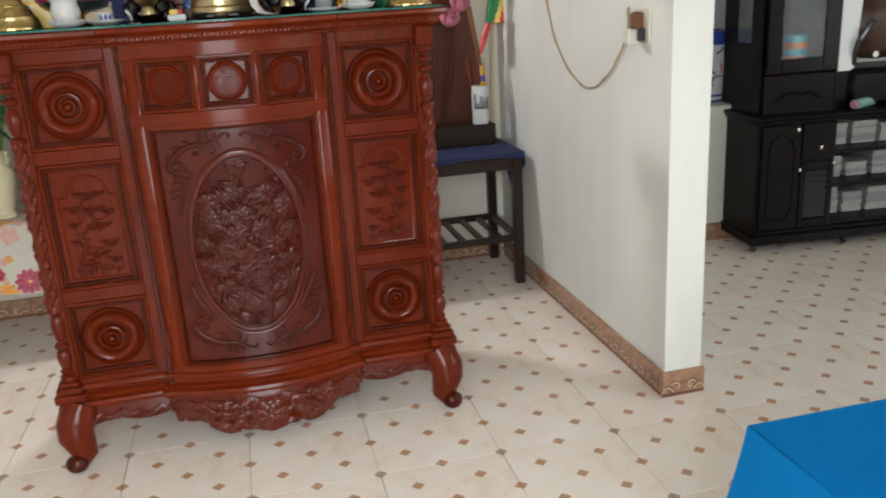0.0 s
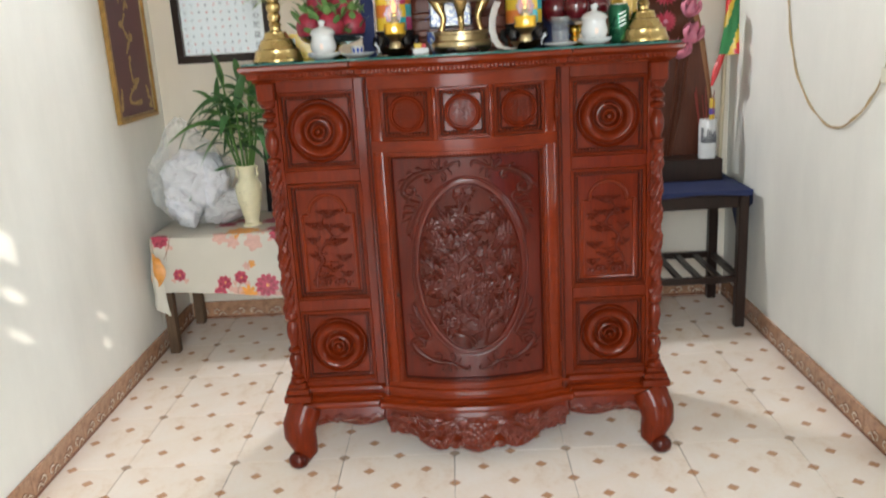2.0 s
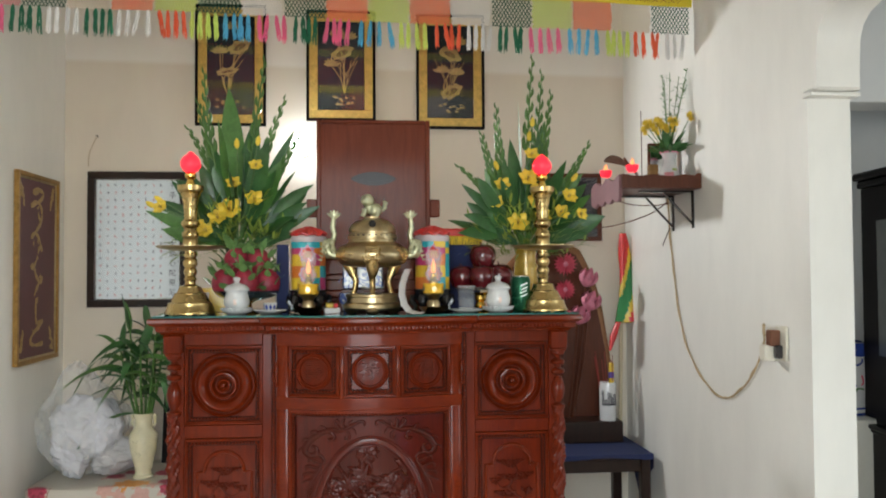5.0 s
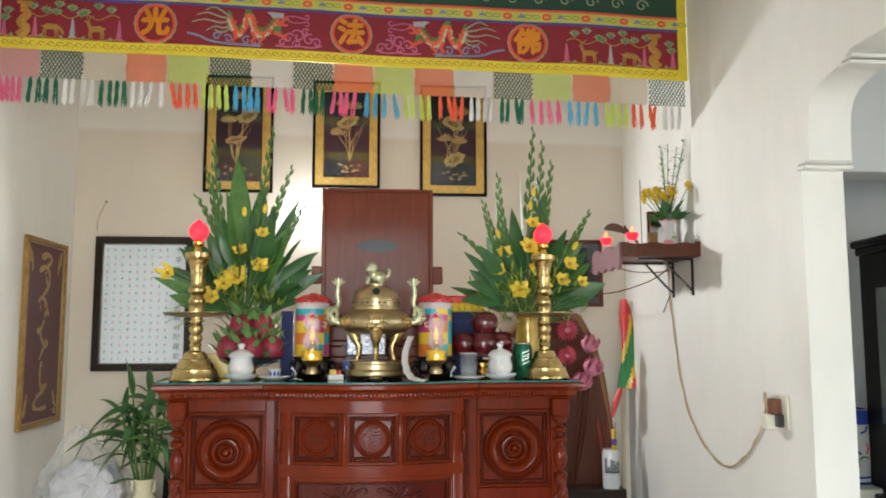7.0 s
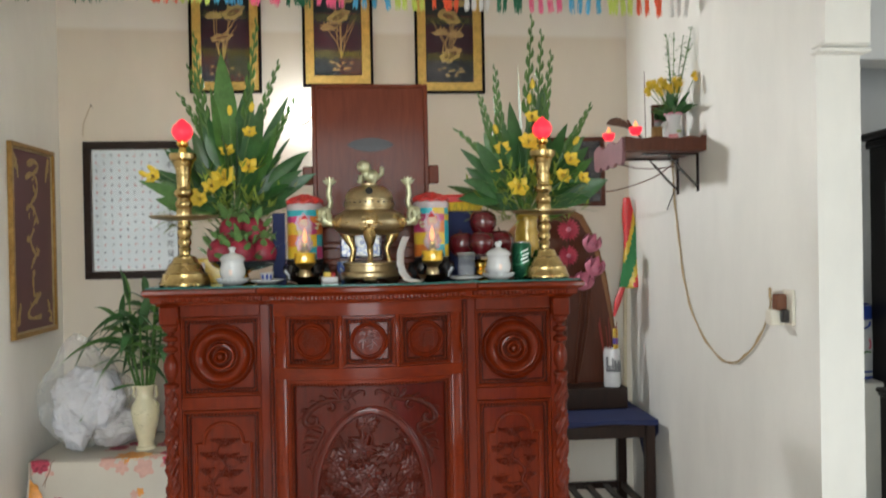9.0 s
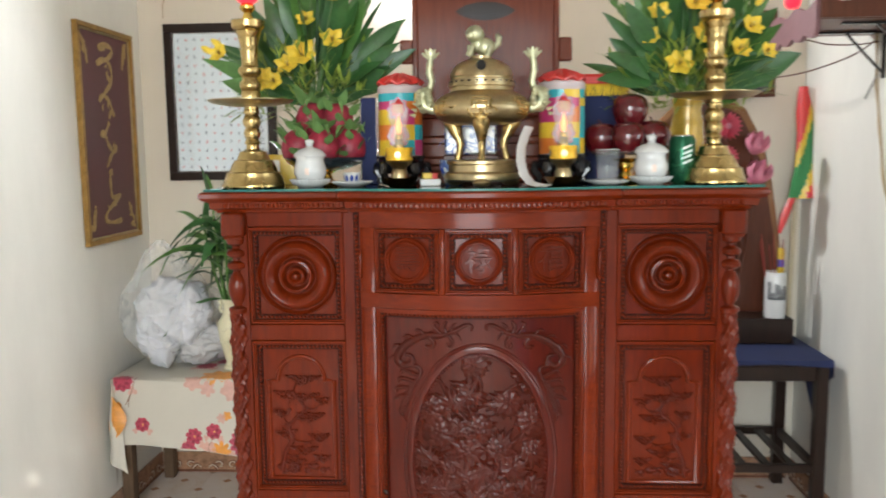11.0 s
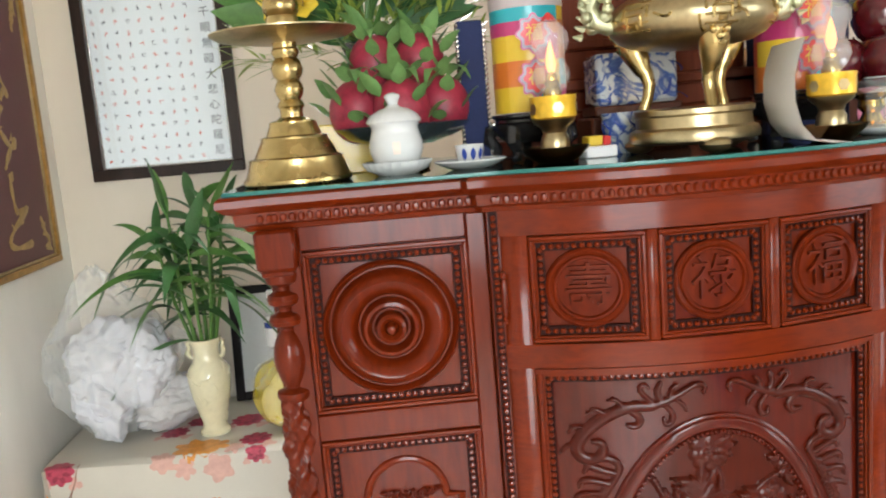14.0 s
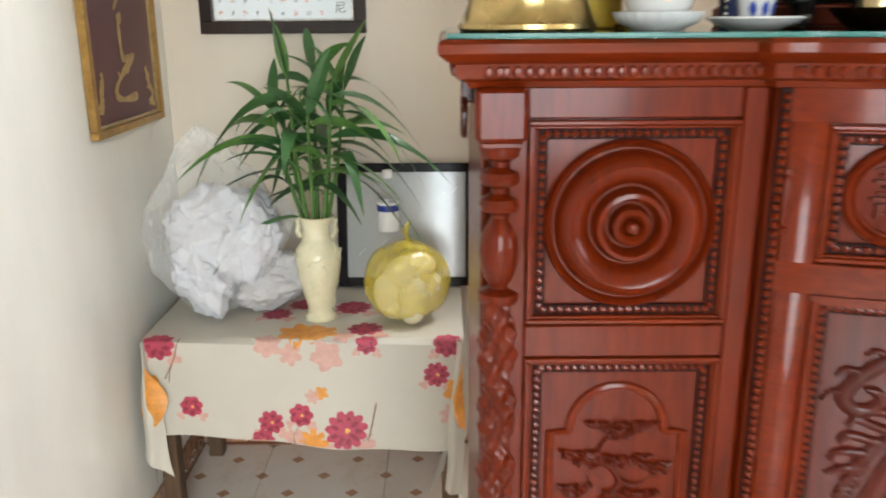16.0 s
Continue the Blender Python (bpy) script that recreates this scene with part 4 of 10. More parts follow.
for s in (-1, 1):
    for zs in (-1, 1):
        rng = random.Random(40 + s + 3 * zs)
        hm = blank(w, h, px)
        # local frame: x from the door's middle outwards, z from the oval's middle outwards
        round_oval = lambda a, o: ((OW + o) * math.cos(a) - w / 2, (OH + o) * math.sin(a) - 0.245)
        leaf_scroll(hm, px, w, h, 0.0085)
        acanthus(hm, px, w, h, rng, [round_oval(0.74 - 0.34 * i / 13, 0.030) for i in range(14)], 1, 0.036, 0.0080)
        xs = np.arange(hm.shape[1]) * px
        zs_ = np.arange(hm.shape[0]) * px - h / 2 + 0.245
        outside = (xs[None, :] / (OW + 0.016)) ** 2 + (zs_[:, None] / (OH + 0.016)) ** 2 > 1
        g = relief_geo(hm, px, w, h, (hm > 0.0004) & outside & (xs[None, :] < 0.240) & (zs_[:, None] < 0.374), 0.010)
        g.moved(lambda p: (s * (p.x + w / 2), p.y, OZ + zs * (0.245 + p.z)))
        part("corner_foliage", bowed(g), M_CARVE, door, "carved leaf scrolls")

# bead strips and hinges beside the bowed middle
for s in (-1, 1):
    # dark strip behind each bead column, shade put into its colour
    part("bead_groove", Geo().box(s * 0.303, s * 0.3155, -0.0265, -0.018, 0.21, 1.344, 0.0004), M_GROOVE_SHADE, cab)
    strip = Geo()
    bead_row(strip, (s * 0.309, -0.0285, 0.22), (s * 0.309, -0.0285, 1.34), 0.0105, 0.0048)
    part("bead_strip", strip, M_REDX, cab, kind="stuff")
    for z in (0.385, 1.215):
        hg = Geo().lathe([(0, -0.040), (0.004, -0.038), (0.0055, -0.032), (0.003, -0.028), (0.005, -0.022), (0.006, 0.0), (0.005, 0.022), (0.003, 0.028),
                          (0.0055, 0.032), (0.004, 0.038), (0, 0.040)], (s * 0.300, -0.030, z), 10)
        part("hinge", hg, M_RED, cab, "turned wooden hinge knuckle")
# keyhole escutcheon on the door's edge
part("latch", bowed(Geo().lathe([(0.006, 0.0), (0.006, 0.003), (0.003, 0.005), (0, 0.005)], (-0.247, -0.004, 0.62), 12, "y")), M_DARK, door)

# mouldings: base, plinth, cornice
base = Geo()
rp = [(-0.640, 0.56), (-0.640, 0.0)] + bow_path(-0.60, 0.60) + [(0.640, 0.0), (0.640, 0.56)]
base.sweep(rp, [(0.0, 0.245), (0.006, 0.262), (0.004, 0.268), (0.012, 0.272), (0.012, 0.280), (-0.03, 0.292), (-0.03, 0.245)])
base.sweep(rp, [(0.014, 0.198), (0.028, 0.203), (0.032, 0.214), (0.028, 0.224), (0.016, 0.230), (0.018, 0.240), (0.008, 0.246), (-0.03, 0.246), (-0.03, 0.198)])
part("base_moulding", base, M_REDX, cab, sharp=30)
top = Geo()
tp = [(-0.655, 0.56), (-0.655, -0.005)] + bow_path(-0.63, 0.63) + [(0.655, -0.005), (0.655, 0.56)]
top.sweep(tp, [(0.010, 1.345), (0.014, 1.352), (0.024, 1.356), (0.026, 1.372), (0.036, 1.376), (0.045, 1.384), (0.045, 1.394), (0.040, 1.399), (-0.10, 1.399), (-0.10, 1.345)])
top.prism([(x, y) for x, y in tp], 1.350, 1.3985, "xy")
part("cornice", top, M_REDX, cab, sharp=30)
dent = Geo()
for (xa, ya), (xb, yb) in zip(tp, tp[1:]):
    d = Vector((xb - xa, yb - ya))
    if d.length < 1e-4:
        continue
    nrm = Vector((d.y, -d.x)).normalized()
    k = max(1, int(d.length / 0.0125))
    for i in range(k):
        p = Vector((xa, ya)) + d * ((i + 0.5) / k) + nrm * 0.0255
        dent.ball((p.x, p.y, 1.363), 0.0058, 6, 4, (1, 1, 1.2))
part("cornice_beading", dent, M_REDX, cab, kind="stuff")

# corner posts
POST = [(0.030, 0.300), (0.030, 0.318), (0.020, 0.324), (0.026, 0.336), (0.018, 0.346), (0.024, 0.362), (0.029, 0.384), (0.022, 0.404), (0.015, 0.412), (0.027, 0.420),
        (0.027, 0.428), (0.016, 0.438), (0.021, 0.462), (0.027, 0.492), (0.022, 0.520), (0.015, 0.530), (0.028, 0.540), (0.028, 0.550), (0.024, 0.560)]
POST2 = [(0.024, 1.082), (0.029, 1.088), (0.029, 1.096), (0.014, 1.102), (0.014, 1.106), (0.020, 1.114), (0.027, 1.134), (0.0285, 1.150), (0.026, 1.166), (0.018, 1.184), (0.012, 1.190), (0.012, 1.194), (0.026, 1.200),
         (0.029, 1.207), (0.026, 1.214), (0.012, 1.220), (0.012, 1.226), (0.026, 1.232), (0.029, 1.239), (0.026, 1.246), (0.012, 1.252), (0.013, 1.258), (0.026, 1.264), (0.029, 1.272), (0.030, 1.284)]
for s in (-1, 1):
    g = Geo().lathe([(r * 0.86, z) for r, z in POST], seg=18).lathe([(r * 0.86, z) for r, z in POST2], seg=18)

    def shaft(u, v):
        z = 0.556 + 0.530 * v
        a = 2 * math.pi * u
        r = 0.0205 + 0.0035 * math.sin(2 * a + 38 * v) + 0.0028 * math.sin(5 * a - 70 * v) + 0.0016 * math.sin(9 * a + 150 * v)
        return (r * math.cos(a), r * math.sin(a), z)
    g.grid(shaft, 40, 130)
    post = part("corner_post", g.moved(lambda p: (p.x + s * 0.628, p.y + 0.004, p.z)), M_RED, cab, "turned and carved corner column")
    part("capital", Geo().box(s * 0.598, s * 0.658, -0.028, 0.034, 1.283, 1.346, 0.006).box(s * 0.604, s * 0.652, -0.022, 0.030, 1.276, 1.284, 0.002), M_RED, post)
    foot = Geo()
    for r, z0, z1 in ((0.048, 0.235, 0.262), (0.040, 0.262, 0.284), (0.032, 0.284, 0.302)):
        foot.box(s * 0.628 - r, s * 0.628 + r, 0.004 - r, 0.004 + r, z0, z1, 0.004)
    part("pedestal", foot, M_RED, post)

# apron with its scalloped lower edge, carved
def apron_low(x):
    a = abs(x)
    if a < 0.312:
        return 0.040 + 0.010 * (1 - math.cos(a / 0.312 * math.pi * 4)) + 0.070 * max(0, (a - 0.06) / 0.252) ** 1.4
    return 0.148 - 0.022 * abs(math.sin((a - 0.312) / 0.30 * math.pi * 1.5))


ap = Geo()
n = 120
xs = [-0.60 + 1.2 * i / n for i in range(n + 1)]
vs = []
for x in xs:
    yb = (bow(x) if abs(x) < 0.30 else (-0.02 if abs(x) < 0.322 else 0.0)) - 0.004
    zl = apron_low(x)
    bulge = 0.016
    vs += [(x, yb - 0.010, 0.204), (x, yb - 0.010 - bulge, 0.165 if zl < 0.15 else 0.185), (x, yb - 0.006 - bulge * 0.6, zl + 0.012), (x, yb - 0.004, zl), (x, yb + 0.02, zl), (x, yb + 0.02, 0.204)]
ap.add(vs, [(i * 6 + k, i * 6 + (k + 1) % 6, (i + 1) * 6 + (k + 1) % 6, (i + 1) * 6 + k) for i in range(n) for k in range(6)])
apron = part("apron", ap, M_RED, cab)
w, h, px = 1.14, 0.15, 0.0020
hm = blank(w, h, px)
rng = random.Random(77)
peony(hm, px, w, h, rng, 0, -0.004, 0.058, 0.014)
for s in (-1, 1):
    for x0, x1, zc, amp, size in ((0.05, 0.30, -0.005, 0.026, 0.052), (0.06, 0.29, 0.030, 0.016, 0.042), (0.05, 0.20, -0.045, 0.012, 0.040), (0.03, 0.30, 0.056, 0.008, 0.040), (0.33, 0.56, 0.048, 0.010, 0.034)):
        for k in range(3):
            f0, f1 = k / 3, (k + 1) / 3
            acanthus(hm, px, w, h, rng, [(s * (x0 + (x1 - x0) * (f0 + (f1 - f0) * u)), zc + amp * math.sin(5 * u + 2 * k)) for u in [i / 13 for i in range(14)]], s * (1 if k % 2 else -1), size, 0.012)
    for k in range(18):
        leaf_spray(hm, px, w, h, rng, s * rng.uniform(0.03, 0.31), rng.uniform(-0.07, 0.072), rng.uniform(0, 6.28), 0.036, 0.010)
Xg = np.arange(hm.shape[1]) * px - w / 2
low = np.array([apron_low(x) for x in Xg])
Zg = np.arange(hm.shape[0]) * px - h / 2 + 0.120
ok = (hm > 0.0005) & (Zg[:, None] > low[None, :] + 0.006) & (Zg[:, None] < 0.196)


def on_apron(p):
    z = p.z + 0.120
    yb = (bow(p.x) if abs(p.x) < 0.30 else (-0.02 if abs(p.x) < 0.322 else 0.0)) - 0.004
    zl = apron_low(p.x)
    zm = 0.165 if zl < 0.15 else 0.185
    out = 0.026 - 0.016 * max(0, (z - zm) / (0.204 - zm)) - 0.010 * max(0, (zm - z) / max(0.02, zm - zl))
    return (p.x, yb - out + p.y - 0.002, z)


part("apron_carving", relief_geo(hm, px, w, h, ok, 0.0).moved(on_apron), M_APRON, apron, "carved flower and leaf scrolls")

# legs
for s in (-1, 1):
    for yy, d in ((-0.004, -1), (0.53, 1)):
        g = Geo()
        line = [(0.602, 0.000, 0.215, 0.044), (0.618, 0.012, 0.185, 0.050), (0.632, 0.026, 0.150, 0.050), (0.634, 0.032, 0.115, 0.046), (0.624, 0.030, 0.080, 0.040),
                (0.620, 0.034, 0.050, 0.036), (0.630, 0.048, 0.030, 0.030), (0.636, 0.054, 0.016, 0.016)]
        pts = [(s * x, yy + d * o, z) for x, o, z, r in line]
        g.tube(pts, [r * (1.22 if z > 0.03 else 1.0) for *_, z, r in line], 16)
        leg = part("leg", g, M_RED, cab)
        g = Geo()
        cx, cy = s * 0.640, yy + d * 0.066
        for k in range(3):
            g.tube([(cx + (0.020 - 0.006 * k) * math.cos(a) * s, cy - 0.004 * k * -d, 0.030 + (0.022 - 0.006 * k) * math.sin(a)) for a in [i * 0.5 for i in range(13)]], 0.0075, 6)
        g.ball((cx, cy, 0.032), 0.032, 14, 10, (1.15, 1.0, 1.0))
        part("scroll_foot", g, M_CARVE, leg)
# small rings of the end doors
part("end_ring", Geo().tube([(-0.668 + 0.0 * i, 0.10 + 0.018 * math.cos(i * 0.5), 1.30 + 0.024 * math.sin(i * 0.5)) for i in range(14)], 0.0045, 6).box(-0.672, -0.64, 0.092, 0.108, 1.318, 1.346, 0.002), M_CARVE, cab)

# glass sheet on top
gt = Geo()
gp = [(-0.690, 0.55), (-0.690, -0.045), (-0.62, -0.048)] + [(x, y - 0.040) for x, y in bow_path(-0.31, 0.31)] + [(0.62, -0.048), (0.690, -0.045), (0.690, 0.55)]
gt.prism(gp, 0.0, 0.006, "xy")
glass_top = thing("glass_sheet", "green-edged plate glass lying on the altar top", "glass", (CAB[0], CAB[1], 1.3995))
part("pane", gt, M_GREENGLASS, glass_top)
ge = Geo()
ge.sweep(gp, [(0.0004, 0.0002), (0.0012, 0.003), (0.0004, 0.0058), (-0.0008, 0.0058), (-0.0008, 0.0002)])
part("glass_edge", ge, M_GLASSEDGE, glass_top)
TOP = 1.4058

# ---- things on the altar ----
def on_top(name, label, category, x, y, turn=0.0, group="", z=None):
    return thing(name, label, category, (x, y, TOP if z is None else z), turn, group)


M_REDGLOW = glowing("red_lamp_glow", (1.0, 0.02, 0.04), 1.6)
M_FLAME = glowing("flame_lamp_glow", (1.0, 0.30, 0.10), 1.7)
M_CFL = glowing("white_lamp_glow", (0.90, 0.96, 1.0), 32.0)


def candlestick(x, y):
    t = on_top("candlestick", "tall turned brass candlestick with a red bud bulb", "candlestick", x, y, group="altar candlesticks")
    part("base", Geo().lathe([(0, 0), (0.080, 0), (0.083, 0.003), (0.083, 0.008), (0.0795, 0.0115), (0.0755, 0.0225), (0.0715, 0.035), (0.0720, 0.0385), (0.0690, 0.0400), (0.0635, 0.0410), (0.0575, 0.0545), (0.0505, 0.0670), (0.0510, 0.0700), (0.0480, 0.0715),
                              (0.0425, 0.0725), (0.0385, 0.0830), (0.0355, 0.0900), (0.0355, 0.0930), (0.0320, 0.0945), (0.0250, 0.0960), (0.0200, 0.1000), (0, 0.1010)], seg=72), M_BRASS, t)
    part("stem", Geo().lathe([(0.018, 0.098), (0.017, 0.106), (0.0175, 0.112), (0.021, 0.116), (0.019, 0.121), (0.016, 0.126), (0.0205, 0.134), (0.022, 0.142), (0.0195, 0.150), (0.0165, 0.155), (0.022, 0.163), (0.024, 0.172), (0.021, 0.182), (0.017, 0.188), (0.0205, 0.195),
                              (0.0205, 0.200), (0.018, 0.203), (0.018, 0.214), (0.021, 0.216), (0.0245, 0.222), (0.0245, 0.246), (0.022, 0.250), (0.026, 0.256), (0.0275, 0.264), (0.026, 0.272), (0.021, 0.277), (0.0195, 0.284), (0.023, 0.288), (0.0285, 0.294), (0.0305, 0.301), (0.0285, 0.309),
                              (0.022, 0.314), (0.0205, 0.320), (0.0215, 0.345), (0.0232, 0.358), (0.0222, 0.360), (0.0245, 0.372), (0.0275, 0.385), (0.0262, 0.387), (0.029, 0.392), (0.033, 0.401), (0.0315, 0.403), (0.036, 0.406), (0.042, 0.412), (0.043, 0.428), (0.040, 0.428), (0.036, 0.418), (0, 0.418)], seg=36), M_BRASS, t)
    part("drip_dish", Geo().lathe([(0.018, 0.211), (0.060, 0.212), (0.098, 0.218), (0.110, 0.225), (0.110, 0.227), (0.096, 0.221), (0.060, 0.2155), (0.018, 0.2145)], seg=48), M_BRONZE, t)
    part("lamp_neck", Geo().lathe([(0.022, 0.418), (0.014, 0.436), (0.010, 0.448), (0.019, 0.458), (0.019, 0.466), (0.012, 0.474), (0, 0.474)], seg=18), M_GOLD, t)
    bud = Geo()
    bud.lathe([(0.010, 0.470), (0.024, 0.478), (0.033, 0.494), (0.033, 0.508), (0.026, 0.522), (0.013, 0.534), (0.004, 0.542), (0, 0.544)], seg=20)
    part("red_bulb", bud, M_REDGLOW, t, "glowing red lotus-bud bulb")
    return t


candlestick(-0.505, 0.485)
candlestick(0.684, 0.485)


def lidded_pot(x, y):
    t = on_top("lidded_pot", "white porcelain lidded pot on a fluted saucer", "pot", x, y, group="offering pots")
    sc = Geo().lathe([(0, 0), (0.030, 0), (0.034, 0.003), (0.046, 0.008), (0.052, 0.017), (0.053, 0.021), (0.050, 0.0215), (0.043, 0.014), (0.028, 0.009), (0, 0.009)], seg=72)
    sc.moved(lambda p: (p.x * (1 + 0.025 * math.sin(24 * math.atan2(p.y, p.x))), p.y * (1 + 0.025 * math.sin(24 * math.atan2(p.y, p.x))), p.z))
    part("saucer", sc, M_WHITE, t)
    part("bowl", Geo().lathe([(0, 0.009), (0.028, 0.009), (0.030, 0.014), (0.036, 0.022), (0.0415, 0.036), (0.0415, 0.048), (0.0375, 0.062), (0.0355, 0.071), (0.0385, 0.078), (0, 0.078)], seg=36), M_WHITE, t)
    lid = Geo().lathe([(0.0405, 0.078), (0.0425, 0.081), (0.0405, 0.085), (0.035, 0.092), (0.024, 0.099), (0.012, 0.102), (0.008, 0.106), (0.010, 0.112), (0.0125, 0.117), (0.011, 0.121), (0.005, 0.124), (0, 0.1245)], seg=72)
    part("lid", lid.moved(lambda p: (p.x * (1 + 0.012 * math.sin(20 * math.atan2(p.y, p.x))), p.y * (1 + 0.012 * math.sin(20 * math.atan2(p.y, p.x))), p.z)), M_WHITE, t)
    part("gilt_mark", Geo().grid(lambda u, v: ((0.0425 - 0.012 * abs(v - 0.45) ** 2) * math.sin((u - 0.5) * 0.26), -(0.0425 - 0.012 * abs(v - 0.45) ** 2) * math.cos((u - 0.5) * 0.26), 0.032 + 0.022 * v), 4, 6), M_PINKGOLD, t)
    return t


M_PINKGOLD = plain("faded_gilt_print", (0.72, 0.56, 0.48), 0.35)
lidded_pot(-0.351, 0.470)
lidded_pot(0.520, 0.440)


def tea_cup(x, y):
    t = on_top("teacup", "small white teacup with blue leaves on a saucer", "teacup", x, y)
    part("saucer", Geo().lathe([(0, 0), (0.030, 0), (0.050, 0.009), (0.056, 0.013), (0.055, 0.015), (0.040, 0.008), (0, 0.005)], seg=36), M_WHITE, t)
    part("cup", Geo().lathe([(0, 0.005), (0.013, 0.005), (0.018, 0.012), (0.022, 0.034), (0.0225, 0.037), (0.020, 0.036), (0.016, 0.014), (0, 0.011)], seg=28), M_WHITE, t)
    for a in (-0.5, 0.15, 0.75, 1.6, 2.6, 3.6, 4.6):
        lf = Geo().grid(lambda u, v: ((0.0188 + 0.0040 * v + 0.0006) * math.sin(a + (u - 0.5) * 0.42 * math.sin(math.pi * v)), -(0.0188 + 0.0040 * v + 0.0006) * math.cos(a + (u - 0.5) * 0.42 * math.sin(math.pi * v)), 0.013 + 0.020 * v), 3, 6)
        part("painted_leaf", lf, M_BLUE, t)


tea_cup(-0.240, 0.458)

# jars wrapped in coloured squares, on black stands, with an oil lamp before each
M_SQ = [plain(n, c, 0.35, var=0.08, coat=0.3) for n, c in (("yellow_paper", (0.66, 0.44, 0.03)), ("orange_paper", (0.58, 0.15, 0.02)), ("pink_paper", (0.46, 0.035, 0.14)),
                                                           ("teal_paper", (0.02, 0.33, 0.38)), ("red_paper", (0.60, 0.02, 0.02)), ("purple_paper", (0.35, 0.05, 0.40)))]
M_LIDW = plain("translucent_white_plastic", (0.50, 0.42, 0.42), 0.3, var=0.05)
M_REDP = plain("red_plastic", (0.55, 0.035, 0.03), 0.3, var=0.2, scale=30)
M_GOLDP = plain("gold_print_yellow", (0.72, 0.42, 0.03), 0.3, 0.3, var=0.3, scale=60)


M_CRYSTAL = Nodes("ribbed_crystal").done((0.90, 0.88, 0.86), 0.06, 0.0, 0.6, Alpha=0.20)
M_SLV = plain("pale_silver_print", (0.24, 0.20, 0.24), 0.35, 0.2, var=0.4, scale=60)


def wrapped_jar(x, y, seed):
    rng = random.Random(seed)
    t = on_top("offering_jar", "round jar wrapped in coloured paper squares with a red lid", "jar", x, y, group="wrapped jars")
    st = Geo().lathe([(0, 0.030), (0.040, 0.030), (0.052, 0.036), (0.066, 0.052), (0.069, 0.060), (0.062, 0.064), (0.061, 0.068), (0.066, 0.072), (0.066, 0.077), (0, 0.077)], seg=32)
    for k in range(5):
        a = 2 * math.pi * (k + 0.25) / 5
        c_, s_ = math.cos(a), math.sin(a)
        st.tube([(0.050 * c_, 0.050 * s_, 0.058), (0.071 * c_, 0.071 * s_, 0.050), (0.074 * c_, 0.074 * s_, 0.036), (0.060 * c_, 0.060 * s_, 0.020), (0.062 * c_, 0.062 * s_, 0.008), (0.072 * c_, 0.072 * s_, 0.005)], [0.010, 0.013, 0.012, 0.009, 0.009, 0.005], 8)
    part("stand", st, M_BLACK, t, "black carved wooden stand")
    n, rows = 8, (0.079, 0.119, 0.159, 0.199, 0.220, 0.241)
    plan = {4: (0, 1, 0, 2, 3), 5: (0, 1, 0, 2, 3), 6: (3, 0, 2, 1, 3), 7: (2, 3, 1, 1, 0)} if seed < 5 else {4: (1, 0, 2, 2, 3), 5: (1, 0, 2, 2, 3), 6: (3, 0, 1, 2, 0), 7: (0, 3, 3, 0, 3)}
    for j in range(5):
        for i in range(n):
            pick = plan[i][j] if i in plan else (2 * i + 3 * j) % 5
            a0 = 2 * math.pi * i / n
            sq = Geo().grid(lambda u, v: (0.0588 * math.cos(a0 + u * 2 * math.pi / n), 0.0588 * math.sin(a0 + u * 2 * math.pi / n), rows[j] + (rows[j + 1] - rows[j]) * v), 5, 1)
            part("paper_square", sq, M_SQ[pick], t)
    part("inner_jar", Geo().lathe([(0, 0.078), (0.058, 0.078), (0.058, 0.241), (0, 0.241)], seg=32), M_LIDW, t)
    part("jar_neck", Geo().lathe([(0.057, 0.239), (0.060, 0.243), (0.060, 0.258), (0.055, 0.264), (0, 0.264)], seg=32), M_LIDW, t)
    lid = Geo().lathe([(0.055, 0.263), (0.061, 0.266), (0.061, 0.270), (0.054, 0.276), (0.040, 0.283), (0.022, 0.290), (0.010, 0.296), (0, 0.297)], seg=64)
    part("lid", lid.moved(lambda p: (p.x * (1 + 0.05 * math.sin(9 * math.atan2(p.y, p.x))), p.y * (1 + 0.05 * math.sin(9 * math.atan2(p.y, p.x))), p.z + 0.004 * math.sin(9 * math.atan2(p.y, p.x)) * min(1, math.hypot(p.x, p.y) / 0.04))), M_REDP, t, "red moulded lid")
    for z in (0.130, 0.198):
        for r, off, m in ((0.029, 0.0632, M_SQ[2]), (0.026, 0.0644, M_SLV), (0.021, 0.0656, M_SQ[4])):
            pts = [(r * (1 + 0.12 * math.cos(8 * a)) * math.sin(a) * 0.92, z + r * (1 + 0.12 * math.cos(8 * a)) * math.cos(a)) for a in [2 * math.pi * i / 48 for i in range(48)]]
            part("paper_tag", Geo().prism(pts, -off, -off + 0.0011), m, t)
        gl = letters("福", 0.028)
        part("character", Geo().add([(p[0], -0.0664, z + p[1]) for p in gl.v], gl.f), M_SQ[0], t)


